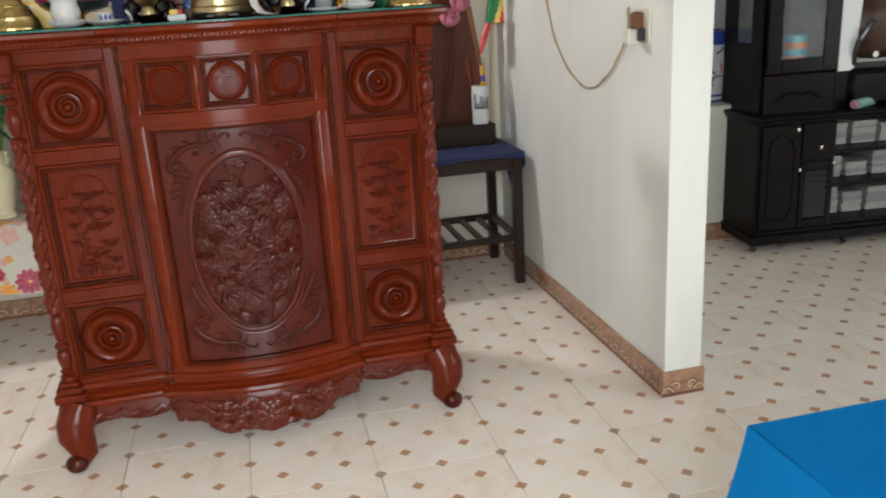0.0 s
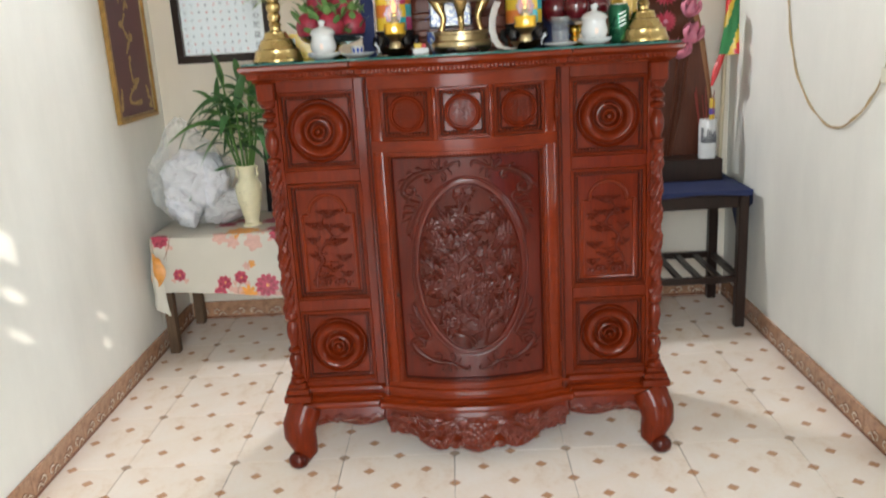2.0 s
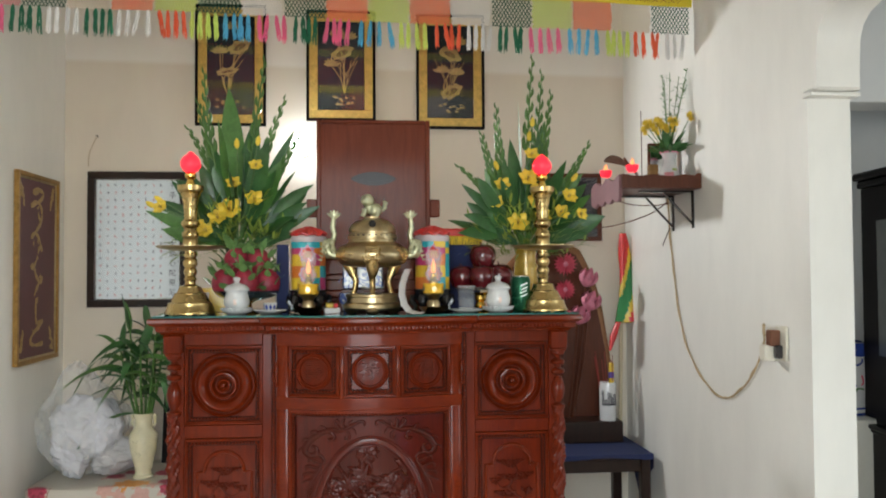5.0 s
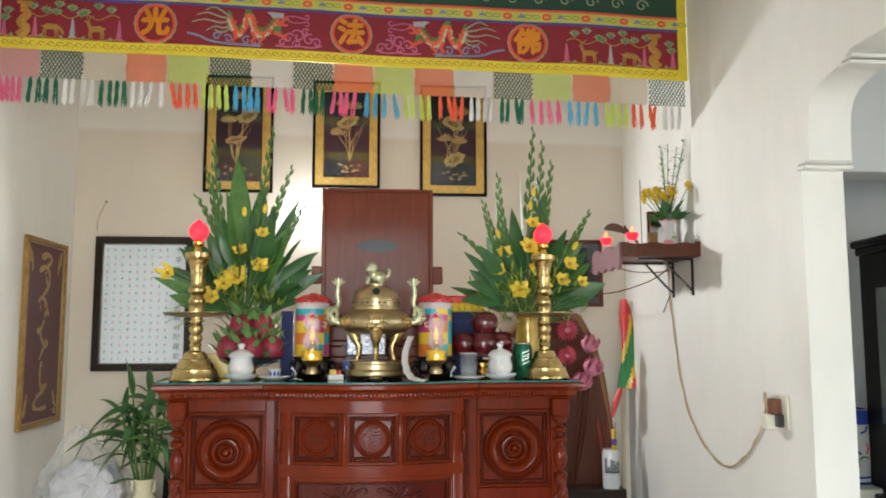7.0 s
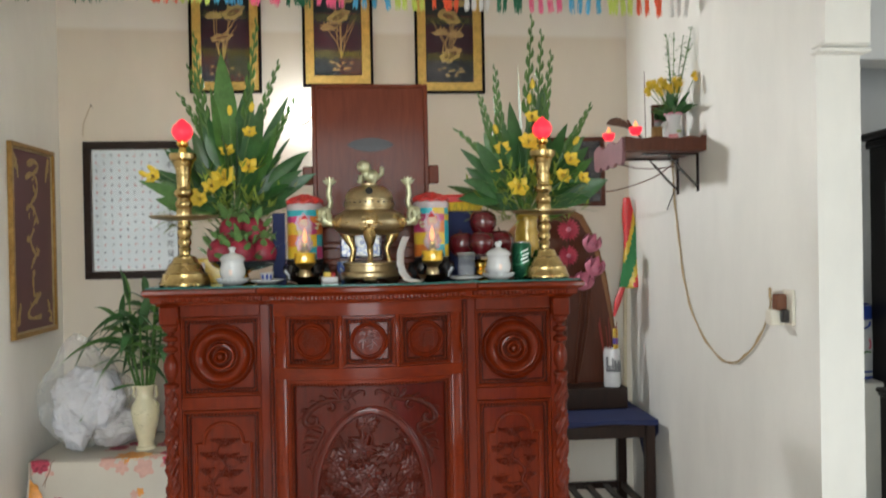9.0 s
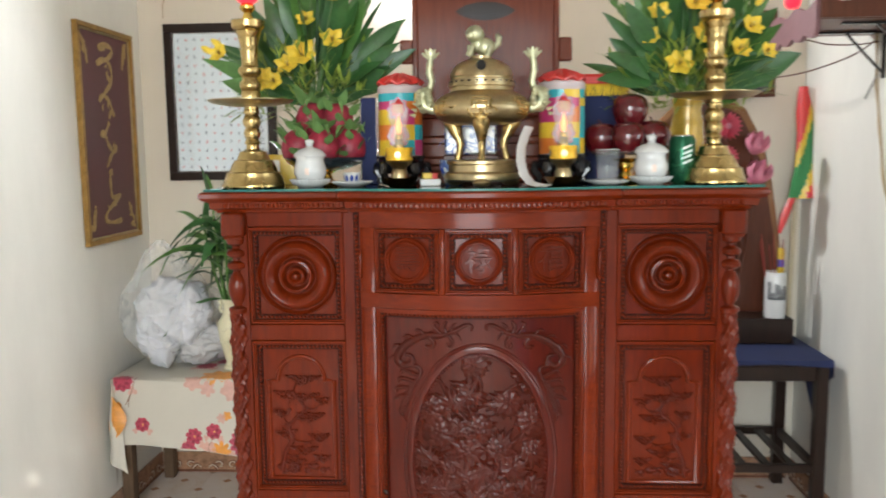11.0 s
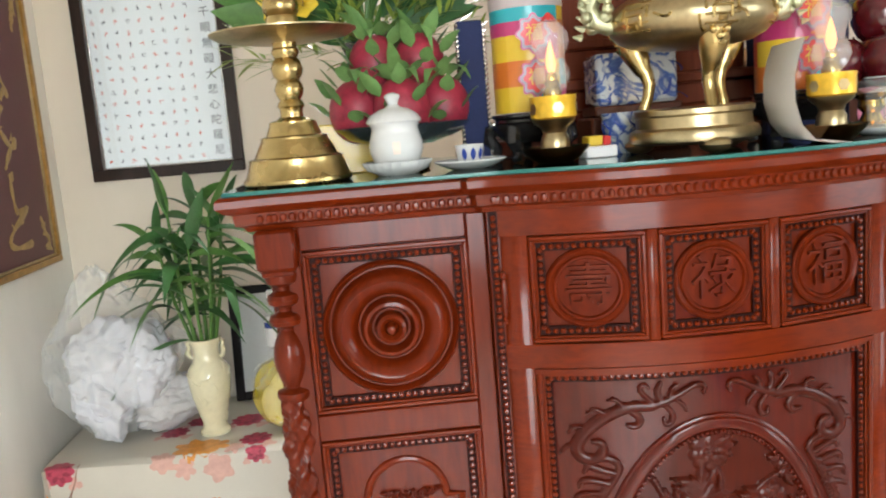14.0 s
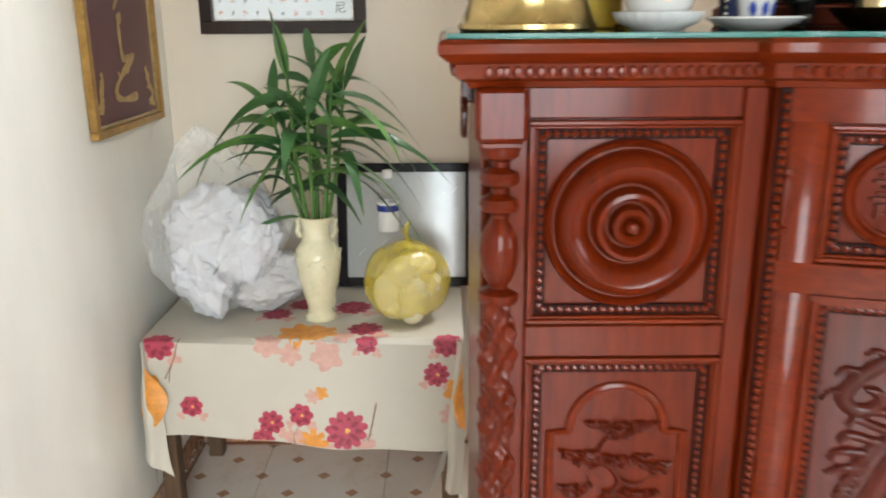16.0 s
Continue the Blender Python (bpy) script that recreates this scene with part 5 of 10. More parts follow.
def oil_lamp(x, y):
    t = on_top("oil_lamp", "small gilt oil lamp with a lit glass chimney", "oil lamp", x, y, group="oil lamps")
    part("dish", Geo().lathe([(0, 0), (0.026, 0), (0.036, 0.006), (0.050, 0.020), (0.052, 0.024), (0.049, 0.024), (0.034, 0.011), (0, 0.008)], seg=36), plain("dark_bronze_dish", (0.16, 0.085, 0.035), 0.22, 1.0, var=0.3) if "dark_bronze_dish" not in bpy.data.materials else bpy.data.materials["dark_bronze_dish"], t)
    part("foot", Geo().lathe([(0.020, 0.008), (0.022, 0.020), (0.021, 0.036), (0.017, 0.044), (0.020, 0.052), (0.030, 0.060), (0.033, 0.065), (0, 0.065)], seg=28), M_BRONZE, t)
    part("oil_cup", Geo().lathe([(0, 0.065), (0.030, 0.065), (0.034, 0.068), (0.034, 0.092), (0.035, 0.094), (0.035, 0.099), (0, 0.099)], seg=32), M_GOLDP, t)
    for k in range(5):
        a = 2 * math.pi * k / 5 - math.pi / 2
        part("flower_print", Geo().lathe([(0.009, 0.0), (0.009, 0.0008), (0, 0.0008)], (0, 0, 0), 6, "y").moved(lambda p: ((0.0336 - p.y) * math.cos(a) - p.x * math.sin(a), (0.0336 - p.y) * math.sin(a) + p.x * math.cos(a), 0.081 + p.z)), M_BRONZE, t)
    part("burner", Geo().lathe([(r, z + 0.023) for r, z in [(0.012, 0.073), (0.014, 0.080), (0.010, 0.090), (0.012, 0.096), (0.006, 0.100), (0, 0.100)]], seg=18), M_BRASS, t)
    glass = [(0.013, 0.101), (0.022, 0.112), (0.0275, 0.126), (0.0245, 0.140), (0.0185, 0.150), (0.0215, 0.162), (0.0275, 0.176), (0.0260, 0.190), (0.0175, 0.202), (0.0095, 0.211), (0.0030, 0.217), (0, 0.218)]
    part("chimney", Geo().lathe(glass, seg=56).moved(lambda p: (p.x * (1 + 0.055 * math.sin(8 * math.atan2(p.y, p.x) + 60 * p.z)), p.y * (1 + 0.055 * math.sin(8 * math.atan2(p.y, p.x) + 60 * p.z)), p.z)), M_CRYSTAL, t, "ribbed clear glass chimney")
    part("chimney_tip", Geo().lathe([(0.0125, 0.2075), (0.0080, 0.2135), (0.0030, 0.2190), (0, 0.2200)], seg=20), M_SQ[4], t)
    part("lamp_holder", Geo().lathe([(0.008, 0.120), (0.009, 0.128), (0.006, 0.133), (0, 0.133)], seg=14), M_GOLD, t)
    part("flame", Geo().lathe([(0, 0.131), (0.0055, 0.136), (0.0080, 0.146), (0.0065, 0.158), (0.0030, 0.172), (0, 0.180)], seg=14), M_FLAME, t)


wrapped_jar(-0.122, 0.560, 3)
wrapped_jar(0.304, 0.520, 8)
oil_lamp(-0.113, 0.428)
oil_lamp(0.297, 0.392)

M_MATTBLACK = plain("matt_black", (0.012, 0.010, 0.008), 0.9)
M_VERDI = plain("verdigris_brass", (0.52, 0.52, 0.34), 0.42, 0.85, var=0.4, scale=30, bump=0.2)
# bronze incense burner with a lion lid
bx, by = 0.097, 0.420
t = on_top("incense_burner", "large tarnished brass tripod incense burner with dragon handles", "incense burner", bx, by)
b = Geo().lathe([(0, 0.014), (0.084, 0.014), (0.094, 0.018), (0.096, 0.026), (0.093, 0.034), (0.085, 0.038), (0.084, 0.054), (0.088, 0.057), (0.088, 0.064), (0.080, 0.067), (0, 0.067)], seg=40)
part("base_ring", b, M_BRONZE, t)
for k in range(3):
    a = -math.pi / 2 + 2 * math.pi * k / 3
    part("ring_foot", Geo().ball((0.082 * math.cos(a), 0.082 * math.sin(a), 0.012), 0.021, 12, 8, (1.1, 1.1, 0.58)), M_BRONZE, t)
for k in range(3):
    a = -math.pi / 2 + 2 * math.pi * k / 3
    c, s = math.cos(a), math.sin(a)
    prof = [(0.074, 0.060, 0.013), (0.073, 0.068, 0.010), (0.066, 0.086, 0.0095), (0.063, 0.104, 0.0105), (0.067, 0.120, 0.0125), (0.072, 0.126, 0.0145), (0.076, 0.136, 0.018), (0.082, 0.150, 0.022), (0.088, 0.162, 0.024), (0.092, 0.176, 0.020)]
    part("leg", Geo().tube([(c * r, s * r, z) for r, z, _ in prof], [q * 0.90 for *_, q in prof], 14), M_BRASS, t)
part("bowl", Geo().lathe([(0, 0.152), (0.060, 0.153), (0.086, 0.157), (0.106, 0.167), (0.118, 0.181), (0.1215, 0.193), (0.1185, 0.205), (0.109, 0.217), (0.096, 0.226), (0.084, 0.231), (0.079, 0.235), (0.078, 0.244),
                          (0.083, 0.247), (0.083, 0.251), (0, 0.252)], seg=64), M_BRONZE, t)
part("lid", Geo().lathe([(0.078, 0.251), (0.081, 0.253), (0.081, 0.261), (0.075, 0.264), (0.075, 0.268), (0.078, 0.270), (0.077, 0.278), (0.070, 0.292), (0.056, 0.304), (0.038, 0.311), (0.026, 0.314), (0.026, 0.320), (0, 0.322)], seg=56), M_BRONZE, t)
# raised meander medallions round the bowl, and openings in the lid as black blocks
for k in range(6):
    a = -math.pi / 2 + 2 * math.pi * k / 6
    g = Geo()
    for x0, x1, z0, z1 in ((-0.020, 0.020, 0.190, 0.1935), (-0.014, 0.014, 0.181, 0.1845), (-0.020, -0.0165, 0.168, 0.186), (0.0165, 0.020, 0.168, 0.186), (-0.012, 0.012, 0.172, 0.1755),
                           (-0.012, -0.0085, 0.156, 0.172), (0.0085, 0.012, 0.156, 0.172), (-0.020, 0.020, 0.160, 0.1635), (-0.020, 0.020, 0.148, 0.1515), (-0.005, 0.005, 0.152, 0.160)):
        g.box(x0 * 1.2, x1 * 1.2, -0.003, 0.004, 0.197 + (z0 - 0.172) * 0.95, 0.197 + (z1 - 0.172) * 0.95, 0.0008)

    def wrap(p):
        h = p.z
        r = float(np.interp(h, (0.157, 0.167, 0.181, 0.193, 0.205, 0.217, 0.226), (0.086, 0.106, 0.118, 0.1215, 0.1185, 0.109, 0.096)))
        al = a + p.x / 0.118
        rr = r - p.y
        return (rr * math.cos(al), rr * math.sin(al), h)
    part("raised_emblem", g.moved(wrap), M_BRASS, t)
for k in range(12):
    a = -math.pi / 2 + 2 * math.pi * (k + 0.5) / 12 + (0.08 if k % 2 else -0.08)
    g = Geo()
    for q in range(2):
        g.tube([(x, 0, z) for x, z in scroll_pts(-0.010 + 0.018 * q, 0.196 + 0.008 * (q - 0.5), 2.0 * q + k, 0.014, 1 if (q + k) % 2 else -1, 14)], 0.0022, 5)
    part("raised_scroll", g.moved(wrap), M_BRASS, t)
# solid blocks on the lid band, black standing in for the openings' darkness
for k in range(26):
    a = 2 * math.pi * k / 26
    part("pierced_slot", Geo().box(-0.0042, 0.0042, -0.0008, 0.0008, -0.0022, 0.0022, 0.0003).moved(lambda p: ((0.0814 - p.y) * math.cos(a) - p.x * math.sin(a), (0.0814 - p.y) * math.sin(a) + p.x * math.cos(a), 0.257 + p.z)), M_MATTBLACK, t)
for k in range(3):
    a = -math.pi / 2 + 2 * math.pi * k / 3
    g = Geo()
    for dx, dz, r in ((-0.009, 0.168, 0.006), (0.009, 0.168, 0.006), (0, 0.160, 0.007), (-0.007, 0.152, 0.0045), (0.007, 0.152, 0.0045), (0, 0.146, 0.005), (-0.014, 0.176, 0.005), (0.014, 0.176, 0.005)):
        rr = float(np.interp(dz, (0.126, 0.136, 0.150, 0.162, 0.176), (0.083, 0.090, 0.099, 0.107, 0.108)))
        g.ball((rr * math.cos(a) - dx * math.sin(a), rr * math.sin(a) + dx * math.cos(a), dz), r, 8, 6)
    part("leg_mask", g, M_BRASS, t)
lion = Geo()
lion.ball((0.010, 0, 0.342), 0.022, 14, 10, (1.1, 0.9, 1.05)).ball((-0.008, 0, 0.350), 0.017, 12, 8, (1, 0.9, 1.3)).ball((-0.016, -0.008, 0.374), 0.021, 14, 10, (1.05, 1, 1)).ball((-0.026, -0.022, 0.369), 0.011, 10, 8)
for px_, py_ in ((-0.024, -0.012), (-0.020, 0.012), (0.022, -0.014), (0.022, 0.014)):
    lion.tube([(px_, py_, 0.345), (px_ - 0.004, py_, 0.330), (px_ - 0.008, py_, 0.321)], [0.009, 0.007, 0.008], 8)
for k in range(14):
    a = k * 0.45
    lion.ball((-0.014 + 0.016 * math.cos(a), 0.014 * math.sin(a * 1.3), 0.372 + 0.010 * math.sin(a)), 0.006, 6, 4)
lion.tube([(0.030, 0, 0.340), (0.042, 0, 0.352), (0.044, 0, 0.366), (0.038, 0, 0.374)], [0.008, 0.007, 0.008, 0.004], 8)
part("lion_finial", lion, M_VERDI, t)
part("lid_emblem", Geo().lathe([(0.012, 0.0), (0.012, 0.003), (0.008, 0.005), (0, 0.005)], (0, -0.0725, 0.2925), 18, "y"), M_MATTBLACK, t, "round black emblem")
for s in (-1, 1):
    g = Geo()
    g.tube([(s * 0.104, 0, 0.196), (s * 0.124, 0, 0.192), (s * 0.142, 0, 0.200), (s * 0.150, 0, 0.218), (s * 0.142, 0, 0.234), (s * 0.128, 0, 0.244), (s * 0.124, 0, 0.262), (s * 0.130, 0, 0.284), (s * 0.128, 0, 0.304), (s * 0.126, 0, 0.318)],
           [0.012, 0.013, 0.014, 0.014, 0.012, 0.009, 0.0085, 0.009, 0.0085, 0.007], 10)
    for k in range(5):
        a = math.pi / 2 + (k - 2) * 0.48
        g.tube([(s * 0.126, 0, 0.316), (s * 0.126 + 0.016 * math.cos(a), 0, 0.316 + 0.016 * math.sin(a)), (s * 0.126 + 0.026 * math.cos(a), -0.004, 0.316 + 0.026 * math.sin(a))], [0.0070, 0.0055, 0.0022], 6)
    for k in range(14):
        a = k * 0.45
        g.ball((s * (0.143 + 0.016 * math.cos(a)), -0.006 + 0.014 * math.sin(1.7 * a), 0.216 + 0.024 * math.sin(a)), 0.0068 + 0.002 * (k % 3), 8, 6)
    for k in range(5):
        g.tube([(s * (0.150 + 0.004 * k), -0.006, 0.226 - 0.012 * k), (s * (0.166 + 0.003 * k), -0.010, 0.236 - 0.014 * k)], [0.006, 0.0015], 6)
    part("dragon_handle", g, M_VERDI, t, "greenish tarnished dragon handle")
for dx, dz in ((-0.055, 0.075), (0.004, 0.085), (0.020, 0.080)):
    part("incense_stick", Geo().tube([(0.01 + dx * 0.35, 0.02, 0.318), (0.01 + dx, 0.02, 0.318 + dz)], 0.0012, 5), M_BROWN, t)

# curled white sheet beside the burner
def curl(u, v):
    px_ = [(0.245, 0.004), (0.222, 0.0045), (0.200, 0.010), (0.184, 0.028), (0.177, 0.055), (0.179, 0.085), (0.188, 0.110), (0.198, 0.128)]
    k = u * (len(px_) - 1)
    i = min(int(k), len(px_) - 2)
    f = k - i
    return (px_[i][0] * (1 - f) + px_[i + 1][0] * f - 0.097 + 0.028 * v, 0.15 * v - 0.170 + 0.03 * u, 1.14 * (px_[i][1] * (1 - f) + px_[i + 1][1] * f))


sheet = on_top("paper_sheet", "curled white sheet of paper leaning by the burner", "paper", 0.097, 0.420)
g = Geo().grid(curl, 21, 6)
m = len(g.v)
g.add([(x + 0.0006, y, max(0.0, z - 0.0004)) for x, y, z in g.v], [q[::-1] for q in g.f])
part("sheet", g, M_PAPER, sheet)

# tablet board at the back, on its stepped base
tb = on_top("spirit_tablet", "tall reddish-brown wooden tablet board on a stepped moulded base", "tablet", 0.105, 0.80)
st = Geo()
for hx, y0, z0, z1 in ((0.270, -0.10, 0.0, 0.030), (0.255, -0.085, 0.030, 0.048), (0.262, -0.092, 0.048, 0.070), (0.235, -0.070, 0.070, 0.110), (0.245, -0.078, 0.110, 0.130), (0.222, -0.055, 0.130, 0.185), (0.232, -0.062, 0.185, 0.203)):
    part("base_step", Geo().box(-hx, hx, y0, 0.06, z0, z1, 0.004), M_TABLET, tb)
part("board", Geo().box(-0.205, 0.205, -0.012, 0.012, 0.203, 0.700, 0.003), M_TABLET, tb)
fr = Geo().box(-0.213, -0.196, -0.020, 0.014, 0.203, 0.712, 0.004).box(0.196, 0.213, -0.020, 0.014, 0.203, 0.712, 0.004).box(-0.196, 0.196, -0.020, 0.014, 0.697, 0.712, 0.004)
part("frame", fr, M_TABLET, tb)
for s in (-1, 1):
    part("shoulder", Geo().box(s * 0.212, s * 0.250, -0.016, 0.016, 0.345, 0.412, 0.004), M_TABLET, tb)
eye = Geo()
for rz, yy in ((0.026, -0.0135), (0.018, -0.0150), (0.010, -0.0165)):
    eye.prism([(0.085 * (rz / 0.026) ** 0.4 * math.cos(a), 0.490 + rz * math.sin(a) * abs(math.sin(a)) ** 0.5) for a in [2 * math.pi * i / 40 for i in range(40)]], yy, -0.011)
part("carved_lens", eye, M_DARK, tb, "dark carved lens-shaped ornament")

# square blue and white jar and cup in front of the tablet
def painted_porcelain():
    """White glaze with brushed cobalt clouds, the white dimmed for the burner's shade."""
    k = Nodes("blue_and_white_glaze")
    n = k.noise(17, 3, 0.5, distort=2.0)
    c = k.ramp(n, [(0.40, (0.50, 0.52, 0.52)), (0.455, (0.05, 0.09, 0.28)), (0.50, (0.10, 0.16, 0.36)), (0.545, (0.48, 0.50, 0.51)), (0.62, (0.50, 0.51, 0.50)), (0.66, (0.06, 0.10, 0.28))])
    return k.done(c, 0.12, 0.0, 0.4)


M_BLUEWHITE = painted_porcelain()
jr = on_top("planter_jar", "square blue-and-white porcelain jar", "jar", 0.065, 0.625)
part("plinth", Geo().box(-0.085, 0.085, -0.055, 0.050, 0.0, 0.060, 0.004).box(-0.075, 0.075, -0.048, 0.045, 0.060, 0.078, 0.003), M_BROWN, jr)
part("jar", Geo().box(-0.070, 0.070, -0.045, 0.042, 0.0782, 0.165, 0.006), M_BLUEWHITE, jr)
for k in range(9):
    rng = random.Random(k)
    cx, cz = -0.055 + 0.055 * (k % 3) + rng.uniform(-0.008, 0.008), 0.095 + 0.026 * (k // 3)
    pts = scroll_pts(cx, cz, rng.uniform(0, 6.28), 0.016, rng.choice((-1, 1)), 14)
    part("painted_scroll", Geo().tube([(x, -0.0453, z) for x, z in pts if 0.082 < z < 0.160] or [(cx, -0.0453, cz), (cx + 0.004, -0.0453, cz)], 0.0026, 5, flat=0.3), M_BLUE, jr)
cp = on_top("brush_cup", "small blue-and-white porcelain cup by the burner", "cup", 0.020, 0.520)
part("cup", Geo().lathe([(0, 0), (0.020, 0), (0.024, 0.010), (0.033, 0.045), (0.036, 0.066), (0.033, 0.066), (0.026, 0.02), (0, 0.012)], seg=28), M_BLUEWHITE, cp)
for k in range(9):
    a = 2 * math.pi * k / 9
    pts = [(( 0.0305 + 0.0035 * v) * math.cos(a + 0.22 * math.sin(5 * v)), (0.0305 + 0.0035 * v) * math.sin(a + 0.22 * math.sin(5 * v)), 0.030 + 0.026 * v) for v in [i / 8 for i in range(9)]]
    part("painted_scroll", Geo().tube(pts, [0.0035 * math.sin(math.pi * (i + 1) / 10) for i in range(9)], 5, flat=0.5), M_BLUE, cp)

# small boxes and dishes
bxw = on_top("paper_box", "small white box with a red and yellow wrapper", "box", -0.038, 0.470, 8)
part("box", Geo().box(-0.026, 0.026, -0.018, 0.018, 0, 0.018, 0.002), M_PAPER, bxw)
part("wrapper", Geo().box(-0.020, 0.004, -0.014, 0.014, 0.0182, 0.034, 0.002), M_SQ[0], bxw)
part("band", Geo().box(0.005, 0.018, -0.014, 0.014, 0.0182, 0.033, 0.002), M_SQ[4], bxw)
yb = on_top("incense_box", "yellow cardboard box with a pale label", "box", -0.440, 0.640, 5)
part("box", Geo().box(-0.075, 0.075, -0.03, 0.03, 0, 0.085, 0.002), M_SQ[0], yb)
part("label", Geo().box(-0.070, -0.030, -0.0312, -0.030, 0.020, 0.070, 0.0003), M_PAPER, yb)
nb = on_top("narrow_box", "narrow navy box edged with silver beads", "box", -0.212, 0.600)
part("box", Geo().box(-0.022, 0.022, -0.015, 0.015, 0, 0.235, 0.002), M_NAVY, nb)
for sx in (-0.022, 0.022):
    g = Geo()
    bead_row(g, (sx, -0.017, 0.005), (sx, -0.017, 0.232), 0.008, 0.004)
    part("bead_edge", g, M_SILVER, nb)
gl = on_top("glass_tumbler", "clear glass tumbler of water on a saucer", "tumbler", 0.412, 0.440)
part("saucer", Geo().lathe([(0, 0), (0.034, 0), (0.055, 0.008), (0.058, 0.012), (0.056, 0.013), (0.030, 0.006), (0, 0.005)], seg=36), M_WHITE, gl)
part("tumbler", Geo().lathe([(0, 0.0055), (0.026, 0.0055), (0.0268, 0.010), (0.030, 0.088)], seg=36), M_GLASS, gl)
part("tumbler_rim", Geo().tube([(0.030 * math.cos(i * math.pi / 18), 0.030 * math.sin(i * math.pi / 18), 0.088) for i in range(37)], 0.0008, 5), M_WHITE, gl)
part("water", Geo().lathe([(0, 0.0065), (0.0255, 0.0065), (0.0272, 0.046), (0, 0.046)], seg=30), M_GLASS, gl)
cn = on_top("drink_can", "green aluminium drink can with pale marks", "can", 0.606, 0.485)
M_CANG = plain("green_metallic_print", (0.015, 0.105, 0.050), 0.28, 0.6, var=0.25, scale=20)
part("can", Geo().lathe([(0, 0.002), (0.026, 0.0), (0.033, 0.010), (0.033, 0.108), (0.027, 0.120), (0.027, 0.122), (0.025, 0.119), (0, 0.119)], seg=32), M_CANG, cn)
part("can_top", Geo().lathe([(0, 0.1195), (0.024, 0.1195), (0.0268, 0.1222), (0.0275, 0.121), (0.0275, 0.118)], seg=32), M_SILVER, cn)
for k, (a0, z0) in enumerate(((-1.75, 0.085), (-1.70, 0.072), (-1.80, 0.060), (-1.72, 0.048))):
    part("pale_bar", Geo().grid(lambda u, v: (0.0333 * math.cos(a0 + 0.75 * u), 0.0333 * math.sin(a0 + 0.75 * u), z0 + 0.010 * u + 0.005 * v), 6, 1), M_PAPER, cn)

# fruit
M_APPLE = plain("dark_red_apple", (0.085, 0.005, 0.008), 0.16, var=0.5, scale=26, coat=0.5)
M_DRAGON = plain("magenta_fruit_skin", (0.30, 0.022, 0.045), 0.48, var=0.6, scale=22)
M_SCALE = plain("green_fruit_scale", (0.13, 0.25, 0.075), 0.45, var=0.4)
fs = on_top("fruit_stand", "glass fruit dish on a gold stem", "fruit stand", 0.480, 0.590)
part("stem", Geo().lathe([(0, 0), (0.042, 0), (0.044, 0.006), (0.020, 0.016), (0.014, 0.030), (0.022, 0.040), (0.020, 0.052), (0.040, 0.064), (0, 0.064)], seg=28), M_GOLD, fs)
part("dish", Geo().lathe([(0.020, 0.064), (0.070, 0.068), (0.098, 0.080), (0.100, 0.084), (0.096, 0.083), (0.068, 0.072), (0, 0.069)], seg=36), M_GLASS, fs)


def apple(x, y, z, r, tilt):
    t = thing("apple", "shiny dark red apple in the fruit dish", "apple", (x, y, z), tilt, "apples in the dish")
    prof = [(0, 0.10), (0.25, 0.02), (0.50, 0.06), (0.78, 0.30), (0.98, 0.75), (1.02, 1.10), (0.92, 1.50), (0.66, 1.78), (0.36, 1.86), (0.16, 1.78), (0, 1.62)]
    part("flesh", Geo().lathe([(a * r, (b - 0.02) * r) for a, b in prof], seg=24), M_APPLE, t)
    part("stalk", Geo().tube([(0, 0, 1.6 * r), (0.06 * r, 0, 1.85 * r), (0.2 * r, 0, 2.05 * r)], 0.05 * r, 5), M_BROWN, t)


for x, y, dz, r in ((0.415, 0.580, 0.0725, 0.046), (0.478, 0.540, 0.0725, 0.047), (0.548, 0.575, 0.0725, 0.049), (0.482, 0.635, 0.0725, 0.044), (0.488, 0.575, 0.146, 0.047)):
    apple(x, y, TOP + dz, r, x * 400)
M_DARKPOT = plain("dark_painted_glaze", (0.030, 0.040, 0.045), 0.15, var=0.8, scale=30, coat=0.5)
db = on_top("fruit_bowl", "dark footed bowl with dragon fruit", "bowl", -0.335, 0.600)
part("foot", Geo().lathe([(0, 0), (0.040, 0), (0.042, 0.006), (0.018, 0.016), (0.015, 0.030), (0.034, 0.042), (0, 0.042)], seg=28), M_GOLD, db)
part("bowl", Geo().lathe([(0, 0.040), (0.050, 0.042), (0.095, 0.056), (0.115, 0.075), (0.112, 0.076), (0.090, 0.060), (0.045, 0.048), (0, 0.047)], seg=40), M_DARKPOT, db, "dark glazed bowl")


